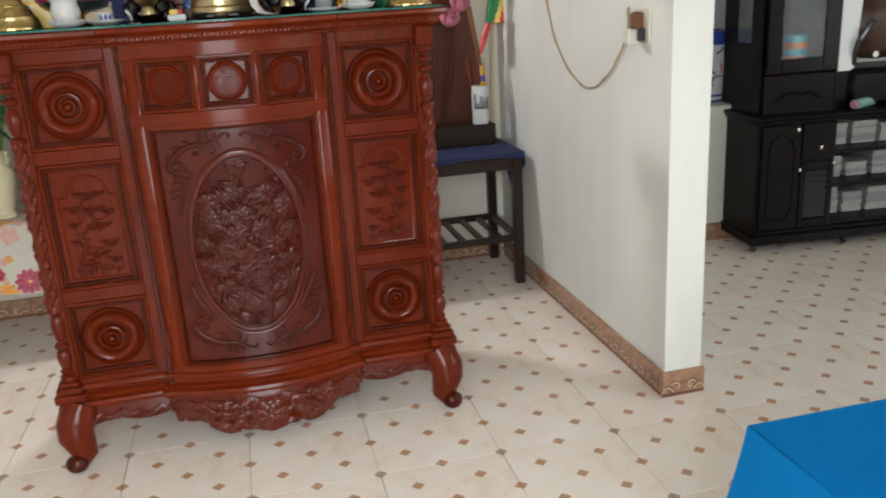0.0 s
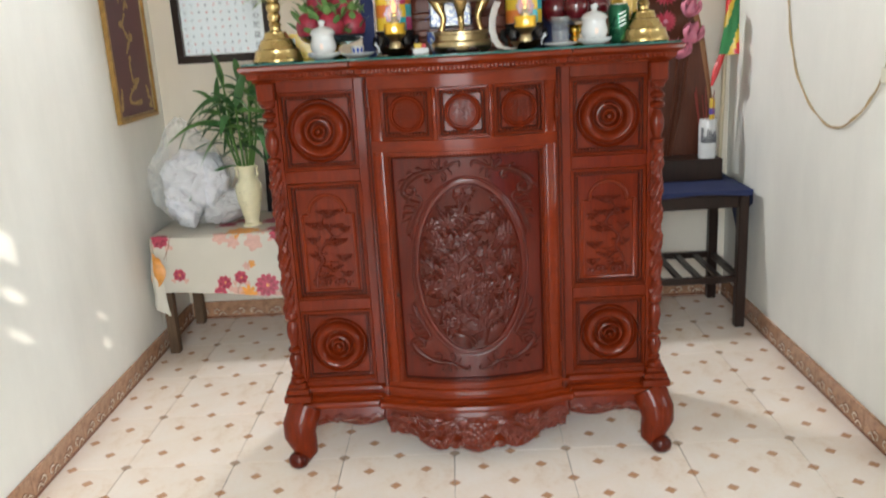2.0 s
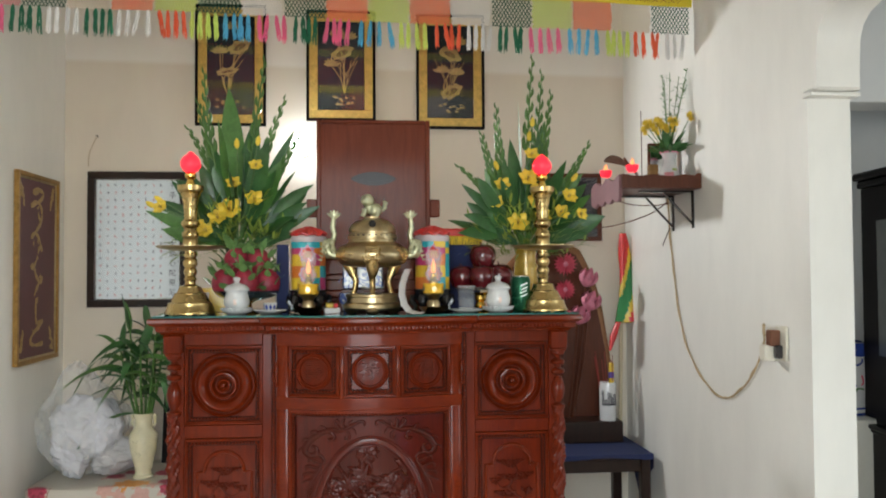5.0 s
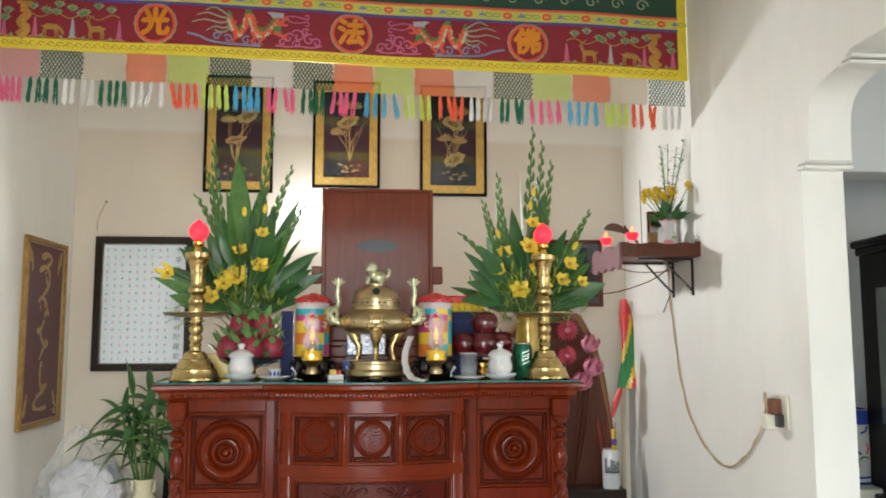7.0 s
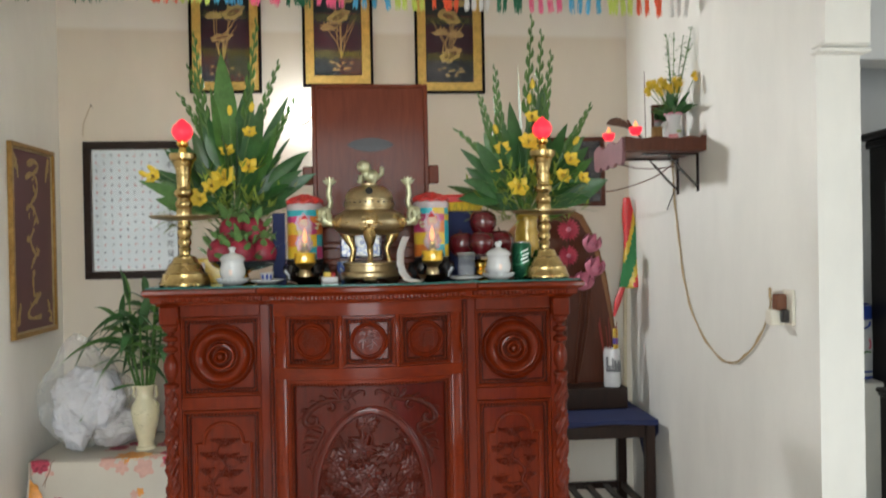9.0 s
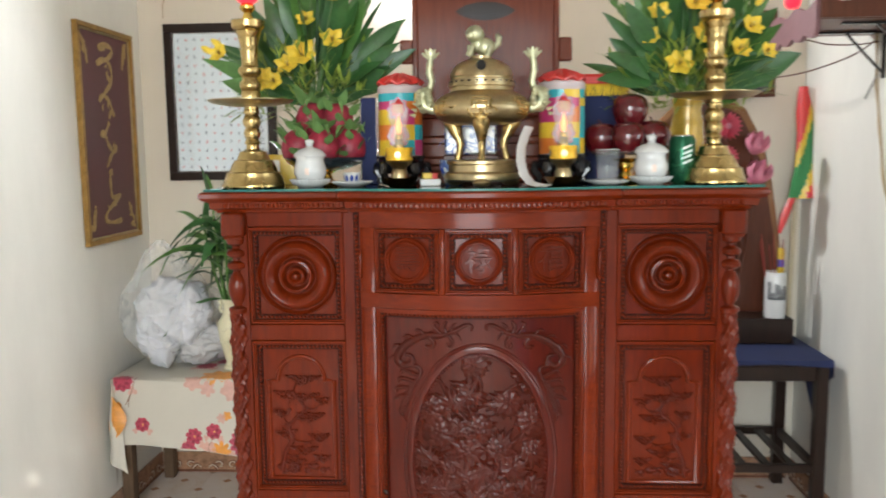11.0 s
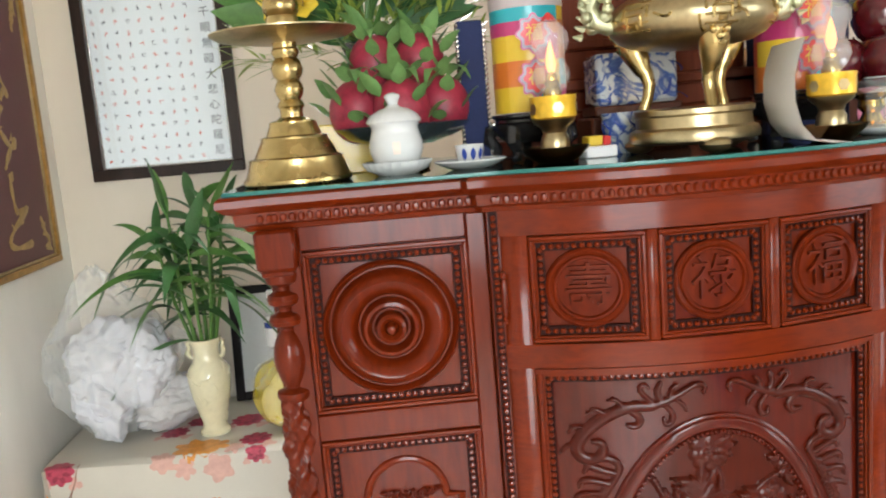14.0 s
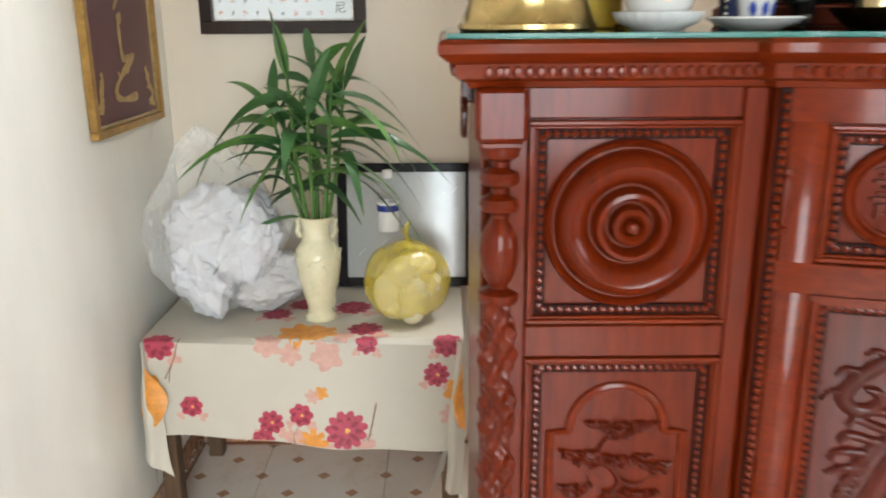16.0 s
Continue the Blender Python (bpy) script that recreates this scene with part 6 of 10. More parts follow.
def dragon_fruit(x, y, z, r, turn, lean):
    t = thing("dragon_fruit", "ripe magenta dragon fruit with green scales", "dragon fruit", (x, y, z), turn, "dragon fruit in the bowl")
    rng = random.Random(int(abs(x) * 10000))
    g = Geo().ball((0, 0, r * 1.12), r, 20, 14, (1, 1, 1.12))
    part("fruit", g, M_DRAGON, t)
    lf = Geo()
    for k in range(15):
        a, h = 2.4 * k, 0.22 + 0.055 * k
        zz = r * 1.12 * 2 * h
        rr = r * math.sqrt(max(0.02, 1 - ((zz - r * 1.12) / (r * 1.12)) ** 2)) * 0.97
        lf.leaf((rr * math.cos(a), rr * math.sin(a), zz), (math.cos(a) * 0.55, math.sin(a) * 0.55, 0.8), r * rng.uniform(0.9, 1.7), r * 0.52, 0.6 - 0.5 * h, 6, 0.3, rng.uniform(-0.6, 0.6), 0.6)
    for k in range(9):
        a = 0.7 * k
        lf.leaf((0.3 * r * math.cos(a), 0.3 * r * math.sin(a), r * 2.15), (math.cos(a) * 0.5, math.sin(a) * 0.5, 0.85), r * rng.uniform(1.4, 2.2), r * 0.46, rng.uniform(0.3, 1.3), 7, 0.3, rng.uniform(-0.8, 0.8), 0.6)
    part("leafy_scale", lf, M_SCALE, t, kind="stuff")


for x, y, dz, r in ((-0.408, 0.590, 0.049, 0.047), (-0.335, 0.552, 0.046, 0.047), (-0.266, 0.592, 0.049, 0.046), (-0.340, 0.652, 0.048, 0.046), (-0.372, 0.600, 0.130, 0.043), (-0.298, 0.600, 0.130, 0.042)):
    dragon_fruit(x, y, TOP + dz, r, x * 900, 0.1)

# draped box with red top and yellow fringe
rb = on_top("draped_box", "navy box draped with a red cloth and yellow fringe", "box", 0.415, 0.720)
part("box", Geo().box(-0.080, 0.080, -0.04, 0.04, 0, 0.278, 0.003), M_NAVY, rb)
part("cloth", Geo().box(-0.086, 0.086, -0.046, 0.046, 0.262, 0.296, 0.008), plain("red_satin", (0.60, 0.02, 0.015), 0.45, var=0.2), rb)
g = Geo()
for k in range(44):
    x = -0.085 + 0.170 * k / 43
    g.tube([(x, -0.047, 0.268), (x + 0.001 * math.sin(k), -0.0485, 0.252), (x + 0.002 * math.sin(2.3 * k), -0.048, 0.236)], 0.0017, 4)
part("fringe", g, M_YEL, rb, kind="stuff")


# ---- flower arrangements ----
def lily(t, c, way, size):
    g = Geo()
    way = Vector(way).normalized()
    a = way.orthogonal().normalized()
    b = way.cross(a)
    for k in range(6):
        an = 2 * math.pi * k / 6
        d = (a * math.cos(an) + b * math.sin(an)) * 0.80 + way * (0.62 if k % 2 else 0.50)
        d.normalize()
        flat, face = d.cross(Vector((0, 0, 1))), way.cross(d)
        flat = flat.normalized() if flat.length > 0.05 else Vector((1, 0, 0))
        roll = math.atan2(d.cross(flat).dot(face), flat.dot(face))
        g.leaf(c, d, size * (1 if k % 2 else 0.88), size * 0.62, 0.10, 6, 0.35, roll, 0.9)
    part("lily", g, M_YEL, t)
    s = Geo()
    for k in range(4):
        an = 1.6 * k
        s.tube([Vector(c), Vector(c) + way * size * 0.5 + (a * math.cos(an) + b * math.sin(an)) * size * 0.12], 0.0012, 4)
    part("stamens", s, M_BRONZE, t)


def gladiolus(t, base, tip, seed, buds=13, bend=0.06):
    rng = random.Random(seed)
    base, tip = Vector(base), Vector(tip)
    mid = (base + tip) / 2 + Vector((rng.uniform(-1, 1), rng.uniform(-0.4, 0.4), 0)) * bend
    at = lambda u: base * (1 - u) ** 2 + mid * 2 * u * (1 - u) + tip * u * u
    g = Geo().tube([at(i / 12) for i in range(13)], [0.0060 * (1 - 0.6 * i / 12) for i in range(13)], 6)
    for k in range(buds):
        u = 0.52 + 0.48 * k / (buds - 1)
        p = at(u)
        d = (at(min(1, u + 0.03)) - at(u - 0.03)).normalized()
        sd = Vector((1 if k % 2 else -1, rng.uniform(-0.6, 0.6), 0)).normalized()
        r = 0.0125 * (1.15 - 0.70 * (u - 0.5) * 2)
        g.tube([p, p + d * r * 1.3 + sd * r * 0.85, p + d * r * 3.0 + sd * r * 1.15, p + d * r * 4.4 + sd * r * 1.0], [r * 0.35, r * 0.70, r * 0.55, r * 0.10], 7)
    part("gladiolus_stalk", g, M_STEM, t)
    return at


def arrangement(x, y, label, vase_mat, vase_prof, tips, leaves, lilies, buds, seed):
    rng = random.Random(seed)
    t = on_top("flower_arrangement", label, "flowers", x, y, group="altar flowers")
    part("vase", Geo().lathe(vase_prof, seg=28), vase_mat, t)
    neck = Vector((0, 0, vase_prof[-1][1] * 0.92))
    for k, (tx, ty, tz) in enumerate(tips):
        gladiolus(t, neck, (tx, ty, tz), seed + k)
    for k, (lx, ly, lz, w) in enumerate(leaves):
        d = Vector((lx, ly, lz)) - neck
        part("broad_leaf", Geo().leaf(neck + d * 0.30, d, d.length * 0.74, w, 0.10, 9, 0.22, math.pi / 2 + rng.uniform(-0.55, 0.55)), M_LEAFD if k % 3 else M_LEAF, t)
    fill = Geo()
    for k in range(40):
        el = 0.16 + 2.82 * (k + rng.uniform(0.0, 1.0)) / 40
        d = Vector((math.cos(el), rng.uniform(-0.45, 0.35), 0.25 + math.sin(el))).normalized()
        s0 = neck + d * rng.uniform(0.03, 0.16) * (0.6 + math.sin(el))
        fill.leaf(s0, d + Vector((rng.uniform(-0.2, 0.2), 0, rng.uniform(-0.1, 0.25))), rng.uniform(0.13, 0.22), rng.uniform(0.034, 0.056), rng.uniform(0.05, 0.35), 7, 0.25, math.pi / 2 + rng.uniform(-0.7, 0.7))
    part("filler_leaves", fill, M_LEAFD, t, kind="stuff")
    fill = Geo()
    for k in range(190):
        a, el = rng.uniform(0, 6.28), rng.uniform(-0.1, 1.0)
        d = Vector((math.cos(a) * math.cos(el), math.sin(a) * math.cos(el) * 0.6, math.sin(el)))
        s0 = neck + d * rng.uniform(0.06, 0.23)
        for q in range(3):
            fill.leaf(s0 + d * 0.012 * q, d + Vector((rng.uniform(-0.9, 0.9), rng.uniform(-0.6, 0.6), rng.uniform(-0.2, 0.7))), rng.uniform(0.035, 0.07), 0.008, 0.2, 4, 0.2)
    part("fern_sprays", fill, M_LEAFY, t, kind="stuff")
    for c, size in lilies:
        c = Vector(c)
        part("flower_stem", Geo().tube([neck, (neck + c) / 2 + Vector((0, 0, 0.03)), c], 0.003, 5), M_STEM, t)
        size *= 0.98
        lily(t, c, (c - neck).normalized() * 0.4 + Vector((0.1, -0.9, 0.25)), size)
    for c in buds:
        c = Vector(c)
        part("flower_stem", Geo().tube([neck, (neck + c) / 2 + Vector((0, 0, 0.02)), c], 0.0025, 5), M_STEM, t)
        d = (c - neck).normalized()
        part("yellow_bud", Geo().tube([c, c + d * 0.010, c + d * 0.026, c + d * 0.036], [0.004, 0.0095, 0.0085, 0.002], 8), M_YEL, t)
    return t


VG = [(0, 0), (0.040, 0), (0.042, 0.006), (0.030, 0.020), (0.034, 0.050), (0.046, 0.110), (0.044, 0.160), (0.036, 0.195), (0.046, 0.225)]
M_AMBER = plain("amber_gilt_glass", (0.46, 0.29, 0.04), 0.16, 0.15, var=0.3, scale=30, coat=0.5)
# left bunch: offsets from the vase's foot
arrangement(-0.385, 0.725, "tall bunch of gladiolus, broad leaves and yellow lilies", M_BLACK, VG,
            [(-0.150, 0.03, 0.760), (0.090, 0.02, 0.920), (0.165, 0.0, 0.770), (-0.120, -0.02, 0.860), (-0.180, 0.02, 0.660), (0.215, 0.02, 0.640)],
            [(-0.030, -0.02, 0.830, 0.085), (0.060, 0.02, 0.740, 0.070), (-0.100, 0.0, 0.640, 0.060), (0.150, -0.02, 0.560, 0.075), (0.245, -0.02, 0.460, 0.075), (-0.270, 0.0, 0.420, 0.060),
             (-0.310, -0.02, 0.380, 0.050), (0.280, 0.02, 0.400, 0.055), (0.110, -0.05, 0.640, 0.070), (-0.060, -0.06, 0.700, 0.055), (-0.200, 0.03, 0.540, 0.065), (0.030, -0.08, 0.580, 0.060),
             (-0.250, -0.04, 0.310, 0.070), (0.200, -0.05, 0.330, 0.070), (0.190, 0.02, 0.680, 0.040)],
            [((-0.022, -0.060, 0.357), 0.062), ((0.062, -0.050, 0.398), 0.048), ((-0.132, -0.060, 0.290), 0.055), ((-0.098, -0.08, 0.285), 0.042), ((0.066, -0.04, 0.520), 0.036), ((-0.060, -0.07, 0.330), 0.046), ((-0.265, -0.03, 0.370), 0.040), ((-0.010, -0.05, 0.455), 0.038)],
            [(-0.288, -0.03, 0.375), (-0.260, -0.03, 0.392), (0.000, -0.04, 0.585), (0.070, -0.02, 0.600)], 11)
arrangement(0.668, 0.700, "gladiolus, broad leaves and yellow lilies in a gilt vase", M_AMBER, VG,
            [(0.035, 0.02, 0.935), (0.100, 0.0, 0.800), (-0.110, -0.02, 0.740), (0.240, 0.0, 0.610), (-0.165, -0.02, 0.640), (-0.245, -0.02, 0.520), (0.070, 0.02, 0.880)],
            [(-0.020, 0.02, 0.800, 0.060), (0.070, 0.0, 0.700, 0.070), (-0.060, -0.03, 0.640, 0.065), (-0.150, -0.02, 0.530, 0.075), (-0.215, -0.03, 0.405, 0.065), (0.285, -0.02, 0.360, 0.085),
             (0.240, 0.0, 0.440, 0.060), (-0.090, -0.05, 0.560, 0.060), (0.140, -0.04, 0.560, 0.060), (0.160, 0.02, 0.270, 0.075), (-0.200, 0.02, 0.320, 0.06), (0.030, -0.06, 0.520, 0.06), (0.210, 0.0, 0.520, 0.05)],
            [((-0.005, -0.070, 0.470), 0.055), ((0.025, -0.070, 0.385), 0.055), ((-0.045, -0.080, 0.310), 0.055), ((0.040, -0.090, 0.330), 0.045), ((0.010, -0.06, 0.560), 0.040), ((-0.095, -0.05, 0.450), 0.042), ((0.150, -0.04, 0.410), 0.046), ((0.115, -0.06, 0.350), 0.044), ((-0.12, -0.06, 0.385), 0.040), ((0.195, -0.04, 0.345), 0.036), ((0.030, -0.07, 0.430), 0.044)],
            [(-0.110, -0.04, 0.510), (0.010, -0.03, 0.620), (0.170, -0.03, 0.470), (0.02, -0.04, 0.67)], 47)

# ---- the lit bulb beside the tablet ----
lb = thing("lamp_bulb", "glowing white globe bulb in a wall holder behind the tablet", "bulb", (-0.245, 1.885, 2.195))
part("globe", Geo().ball((0, 0, 0), 0.055, 24, 16, (1, 1.1, 1)), M_CFL, lb)
part("socket", Geo().lathe([(0.024, -0.055), (0.022, -0.075), (0.030, -0.085), (0.046, -0.112), (0.048, -0.124), (0, -0.1245)], seg=24, axis="y"), M_PLASTIC, lb)

# ---- embroidered valance ----
VY = 1.05
val = thing("altar_valance", "embroidered red and yellow altar valance with coloured tassels", "valance", (0, VY, 2.70))
M_VRED = plain("dark_red_satin", (0.25, 0.010, 0.022), 0.55, var=0.18, scale=20, fine=500, bump=0.3)
M_VYEL = plain("yellow_satin", (0.80, 0.64, 0.04), 0.5, var=0.15, scale=14, fine=500, bump=0.3)
M_VGRN = plain("dark_green_satin", (0.010, 0.055, 0.030), 0.55, var=0.3, fine=500)
M_VLIME = plain("lime_satin", (0.55, 0.55, 0.10), 0.5, var=0.2, fine=500)
M_VBLUE = plain("violet_blue_braid", (0.06, 0.06, 0.32), 0.5, var=0.3)
M_ORANGE = plain("orange_thread", (0.75, 0.26, 0.01), 0.5, var=0.15)
M_CORAL = plain("coral_thread", (0.75, 0.10, 0.05), 0.5, var=0.25)
M_PINKT = plain("pink_thread", (0.55, 0.12, 0.24), 0.5, var=0.25)
M_SAGE = plain("sage_thread", (0.30, 0.34, 0.20), 0.5, var=0.3)
M_SLATE = plain("slate_blue_thread", (0.22, 0.24, 0.40), 0.5, var=0.3)
M_BROWNT = plain("tan_thread", (0.42, 0.22, 0.04), 0.5, var=0.3)
M_GREENT = plain("green_thread", (0.10, 0.24, 0.06), 0.5, var=0.3)


def sag(x):
    return -0.022 * x


def wavy(x):
    return 0.008 * math.sin(4.1 * x + 0.5) + 0.004 * math.sin(11 * x)


def band(name, z0, z1, m, x0=-1.445, x1=1.462, off=0.0, label=""):
    g = Geo()
    n = 60
    vs = []
    for i in range(n + 1):
        x = x0 + (x1 - x0) * i / n
        y = wavy(x)
        for yy, zz in ((-0.002 - off, z0), (-0.002 - off, z1), (0.002, z1), (0.002, z0)):
            vs.append((x, y + yy, zz + sag(x)))
    fs = [(i * 4 + k, i * 4 + (k + 1) % 4, i * 4 + 4 + (k + 1) % 4, i * 4 + 4 + k) for i in range(n) for k in range(4)]
    g.add(vs, fs + [(0, 1, 2, 3), (n * 4 + 3, n * 4 + 2, n * 4 + 1, n * 4)])
    return part(name, g, m, val, label)


band("lower_border", 0.0, 0.047, M_VYEL, off=0.002, label="yellow border with scroll stitching")
red = band("red_band", 0.045, 0.222, M_VRED, x1=1.425, label="dark red embroidered band")
band("blue_braid", 0.218, 0.229, M_VBLUE, x1=1.425, off=0.003)
lime = band("flower_band", 0.228, 0.276, M_VLIME, x1=1.425, off=0.001, label="lime band with stitched flowers")
band("coral_braid", 0.274, 0.284, M_CORAL, x1=1.425, off=0.003)
grn = band("green_band", 0.282, 0.56, M_VGRN, x1=1.425, label="dark green embroidered band")
g = Geo().box(1.424, 1.464, -0.005, 0.002, 0.0, 0.56, 0.001)
part("side_border", g.moved(lambda p: (p.x, p.y + wavy(p.x), p.z + sag(p.x))), M_VYEL, val)
part("hanging_rod", Geo().tube([(-1.45, 0.012, 0.555 + sag(-1.45)), (1.47, 0.012, 0.555 + sag(1.47))], 0.008, 8), M_BROWN, val)


def sew(parent, name, pts, r, m, off=0.0035, label=""):
    """A stitched line lying on the cloth."""
    rr = r if isinstance(r, list) else [r] * len(pts)
    g = Geo().tube([(x, wavy(x) - off, z + sag(x)) for x, z in pts], rr, 6, flat=0.35, normal=(0, 1, 0))
    return part(name, g, m, parent, label)


def sew_many(parent, name, lines, m, off=0.0035, label=""):
    g = Geo()
    for pts, r in lines:
        rr = r if isinstance(r, list) else [r] * len(pts)
        if len(pts) > 1:
            g.tube([(x, wavy(x) - off, z + sag(x)) for x, z in pts], rr, 6, flat=0.35, normal=(0, 1, 0))
    return part(name, g, m, parent, label, kind="stuff")


lines = []
for k in range(78):
    x = -1.43 + 0.0365 * k
    lines.append(([(x + 0.014 * math.cos(a) * (1 - a / 9) + 0.006, 0.024 + 0.012 * math.sin(a) * (1 - a / 9)) for a in [i * 0.5 for i in range(12)]], 0.0016))
    lines.append(([(x + 0.018, 0.014), (x + 0.028, 0.020), (x + 0.036, 0.030)], 0.0014))
sew_many(val, "scroll_stitching", lines, M_BROWNT, 0.0050)
def bold(g, k):
    """The same outlines in heavier strokes."""
    out = Geo()
    for dx, dz in ((0, 0), (k, 0), (-k, 0), (0, k), (0, -k), (k * 0.7, k * 0.7), (-k * 0.7, -k * 0.7)):
        out.add([(x + dx, y + dz, z) for x, y, z in g.v], g.f)
    return out


for c, word in zip((-0.822, -0.010, 0.752), ("光", "法", "佛")):
    zc = 0.133
    sew(red, "medallion_ring", [(c + 0.078 * math.cos(2 * math.pi * i / 40), zc + 0.078 * math.sin(2 * math.pi * i / 40)) for i in range(41)], 0.0062, M_CORAL)
    sew(red, "medallion_thread", [(c + 0.086 * math.cos(2 * math.pi * i / 40) + 0.002 * math.sin(9 * i), zc + 0.086 * math.sin(2 * math.pi * i / 40)) for i in range(41)], 0.0028, M_SAGE)
    gl = bold(letters(word, 0.118), 0.0060)
    part("stitched_character", Geo().add([(c + p[0], wavy(c + p[0]) - 0.006, zc + p[1] + sag(c)) for p in gl.v], gl.f).add([(c + p[0], wavy(c + p[0]) - 0.003, zc + p[1] + sag(c)) for p in gl.v], [q[::-1] for q in gl.f]), M_ORANGE, red)


M_CREAMT = plain("cream_thread", (0.60, 0.48, 0.34), 0.5)
M_GREYT = plain("grey_thread", (0.42, 0.44, 0.46), 0.5)


def smooth(pts, n=5):
    """A rounded line through a few points."""
    out = []
    for i in range(len(pts) - 1):
        p0, p1, p2, p3 = (Vector(pts[max(0, min(len(pts) - 1, i + k))]) for k in (-1, 0, 1, 2))
        for j in range(n):
            t = j / n
            q = 0.5 * (2 * p1 + (p2 - p0) * t + (2 * p0 - 5 * p1 + 4 * p2 - p3) * t * t + (3 * p1 - p0 - 3 * p2 + p3) * t ** 3)
            out.append((q.x, q.y))
    return out + [tuple(pts[-1])]


def embroidery(cx, f):
    """A coiling stitched beast with plumes, whiskers and clouds; f is the way it faces."""
    P = lambda pts: [(cx + f * x, z) for x, z in pts]
    body = smooth([(-0.098, 0.178), (-0.080, 0.135), (-0.058, 0.108), (-0.036, 0.140), (-0.028, 0.185), (-0.008, 0.180), (0.004, 0.135), (0.026, 0.112), (0.056, 0.118), (0.080, 0.150), (0.098, 0.168)])
    n = len(body)
    fat = [0.0095 + 0.003 * math.sin(math.pi * i / n) for i in range(n)]
    sew(red, "coral_coil", P(body), fat, M_CORAL, 0.0040)
    sew_many(red, "coil_crest", [(P([(x + 0.002, z + 0.008), (x - 0.004 + 0.003 * math.sin(3 * i), z + 0.022 + 0.006 * (i % 2)), (x - 0.010, z + 0.027)]), [0.0062, 0.0042, 0.0012]) for i, (x, z) in enumerate(body) if i % 2 == 0], M_GREENT, 0.0046)
    sew_many(red, "scale_stitch", [(P([(x - 0.006, z + 0.004), (x, z - 0.003), (x + 0.006, z + 0.004)]), 0.0016) for x, z in body[2::2]], M_ORANGE, 0.0082)
    sew_many(red, "flame_stitch", [(P([(x, z), (x + 0.012 * math.cos(2.3 * i), z + 0.014 * math.sin(2.3 * i)), (x + 0.022 * math.cos(2.3 * i + 0.5), z + 0.024 * math.sin(2.3 * i + 0.5))]), [0.006, 0.0046, 0.001]) for i, (x, z) in enumerate(body[3::3])], M_CORAL, 0.0036)
    sew(red, "coil_belly", P([(x - 0.007, z - 0.012) for x, z in body]), [0.0080 + 0.002 * math.sin(1.7 * i) for i in range(n)], M_CREAMT, 0.0047)
    sew_many(red, "green_plume", [(P(smooth(q)), [0.0046 * (1 - 0.6 * i / 15) for i in range(16)]) for q in (
        [(-0.095, 0.175), (-0.130, 0.200), (-0.165, 0.215), (-0.200, 0.200)], [(-0.095, 0.170), (-0.140, 0.176), (-0.190, 0.190), (-0.235, 0.178)], [(-0.095, 0.160), (-0.140, 0.150), (-0.200, 0.160), (-0.255, 0.146)],
        [(-0.092, 0.150), (-0.120, 0.128), (-0.160, 0.132), (-0.195, 0.112)], [(-0.092, 0.145), (-0.112, 0.115), (-0.140, 0.110), (-0.165, 0.120)])], M_SAGE, 0.0042)
    sew_many(red, "head_tuft", [(P([(0.105 + 0.022 * math.cos(a) * u, 0.166 + 0.022 * math.sin(a) * u) for u in (0.1, 0.6, 1.0)]), [0.010, 0.008, 0.003]) for a in [k * 0.8 for k in range(8)]]
             + [(P([(0.118, 0.172), (0.138, 0.184), (0.146, 0.176)]), [0.008, 0.006, 0.003]), (P([(0.118, 0.156), (0.136, 0.152), (0.142, 0.160)]), [0.007, 0.005, 0.002])], M_CORAL, 0.0054)
    sew(red, "eye", P([(0.108, 0.176), (0.116, 0.176)]), 0.0050, M_VBLUE, 0.0072)
    sew_many(red, "grey_mane", [(P([(0.085 + 0.006 * k, 0.184), (0.070 + 0.010 * k, 0.200 + 0.004 * (k % 2)), (0.056 + 0.012 * k, 0.206)]), [0.007, 0.005, 0.002]) for k in range(6)], M_GREYT, 0.0052)
    sew_many(red, "green_collar", [(P([(0.078 + 0.010 * k, 0.158 - 0.004 * k), (0.070 + 0.012 * k, 0.134 - 0.002 * k), (0.082 + 0.012 * k, 0.118)]), [0.006, 0.005, 0.002]) for k in range(4)], M_GREENT, 0.0052)
    curl = lambda x, z, r, a0, s, m=12: [(x + r * (1 - 0.06 * i) * math.cos(a0 + s * 0.5 * i), z + r * (1 - 0.06 * i) * math.sin(a0 + s * 0.5 * i)) for i in range(m)]
    sew_many(red, "pale_whisker", [(P(smooth([(0.128, 0.190), (0.165, 0.194), (0.205, 0.186)]) + curl(0.220, 0.194, 0.014, 3.6, 1)), 0.0026), (P(smooth([(0.132, 0.180), (0.165, 0.166), (0.205, 0.168)]) + curl(0.220, 0.160, 0.014, 2.6, -1)), 0.0026)], M_PINKT, 0.0042)
    sew_many(red, "pink_cloud", [(P(curl(x, z, r, a0, s, 15)), 0.0034) for x, z, r, a0, s in ((0.145, 0.098, 0.024, 0.5, 1), (0.185, 0.108, 0.030, 2.5, -1), (0.232, 0.094, 0.026, 1.2, 1), (0.262, 0.082, 0.022, 2.8, -1), (0.120, 0.078, 0.018, 0.3, 1), (0.180, 0.074, 0.018, 3.3, -1), (0.215, 0.126, 0.018, 0.6, 1))]
             + [(P(smooth([(0.090, 0.064), (0.140, 0.060), (0.190, 0.064), (0.240, 0.060), (0.285, 0.070)])), 0.0036)], M_PINKT, 0.0038)
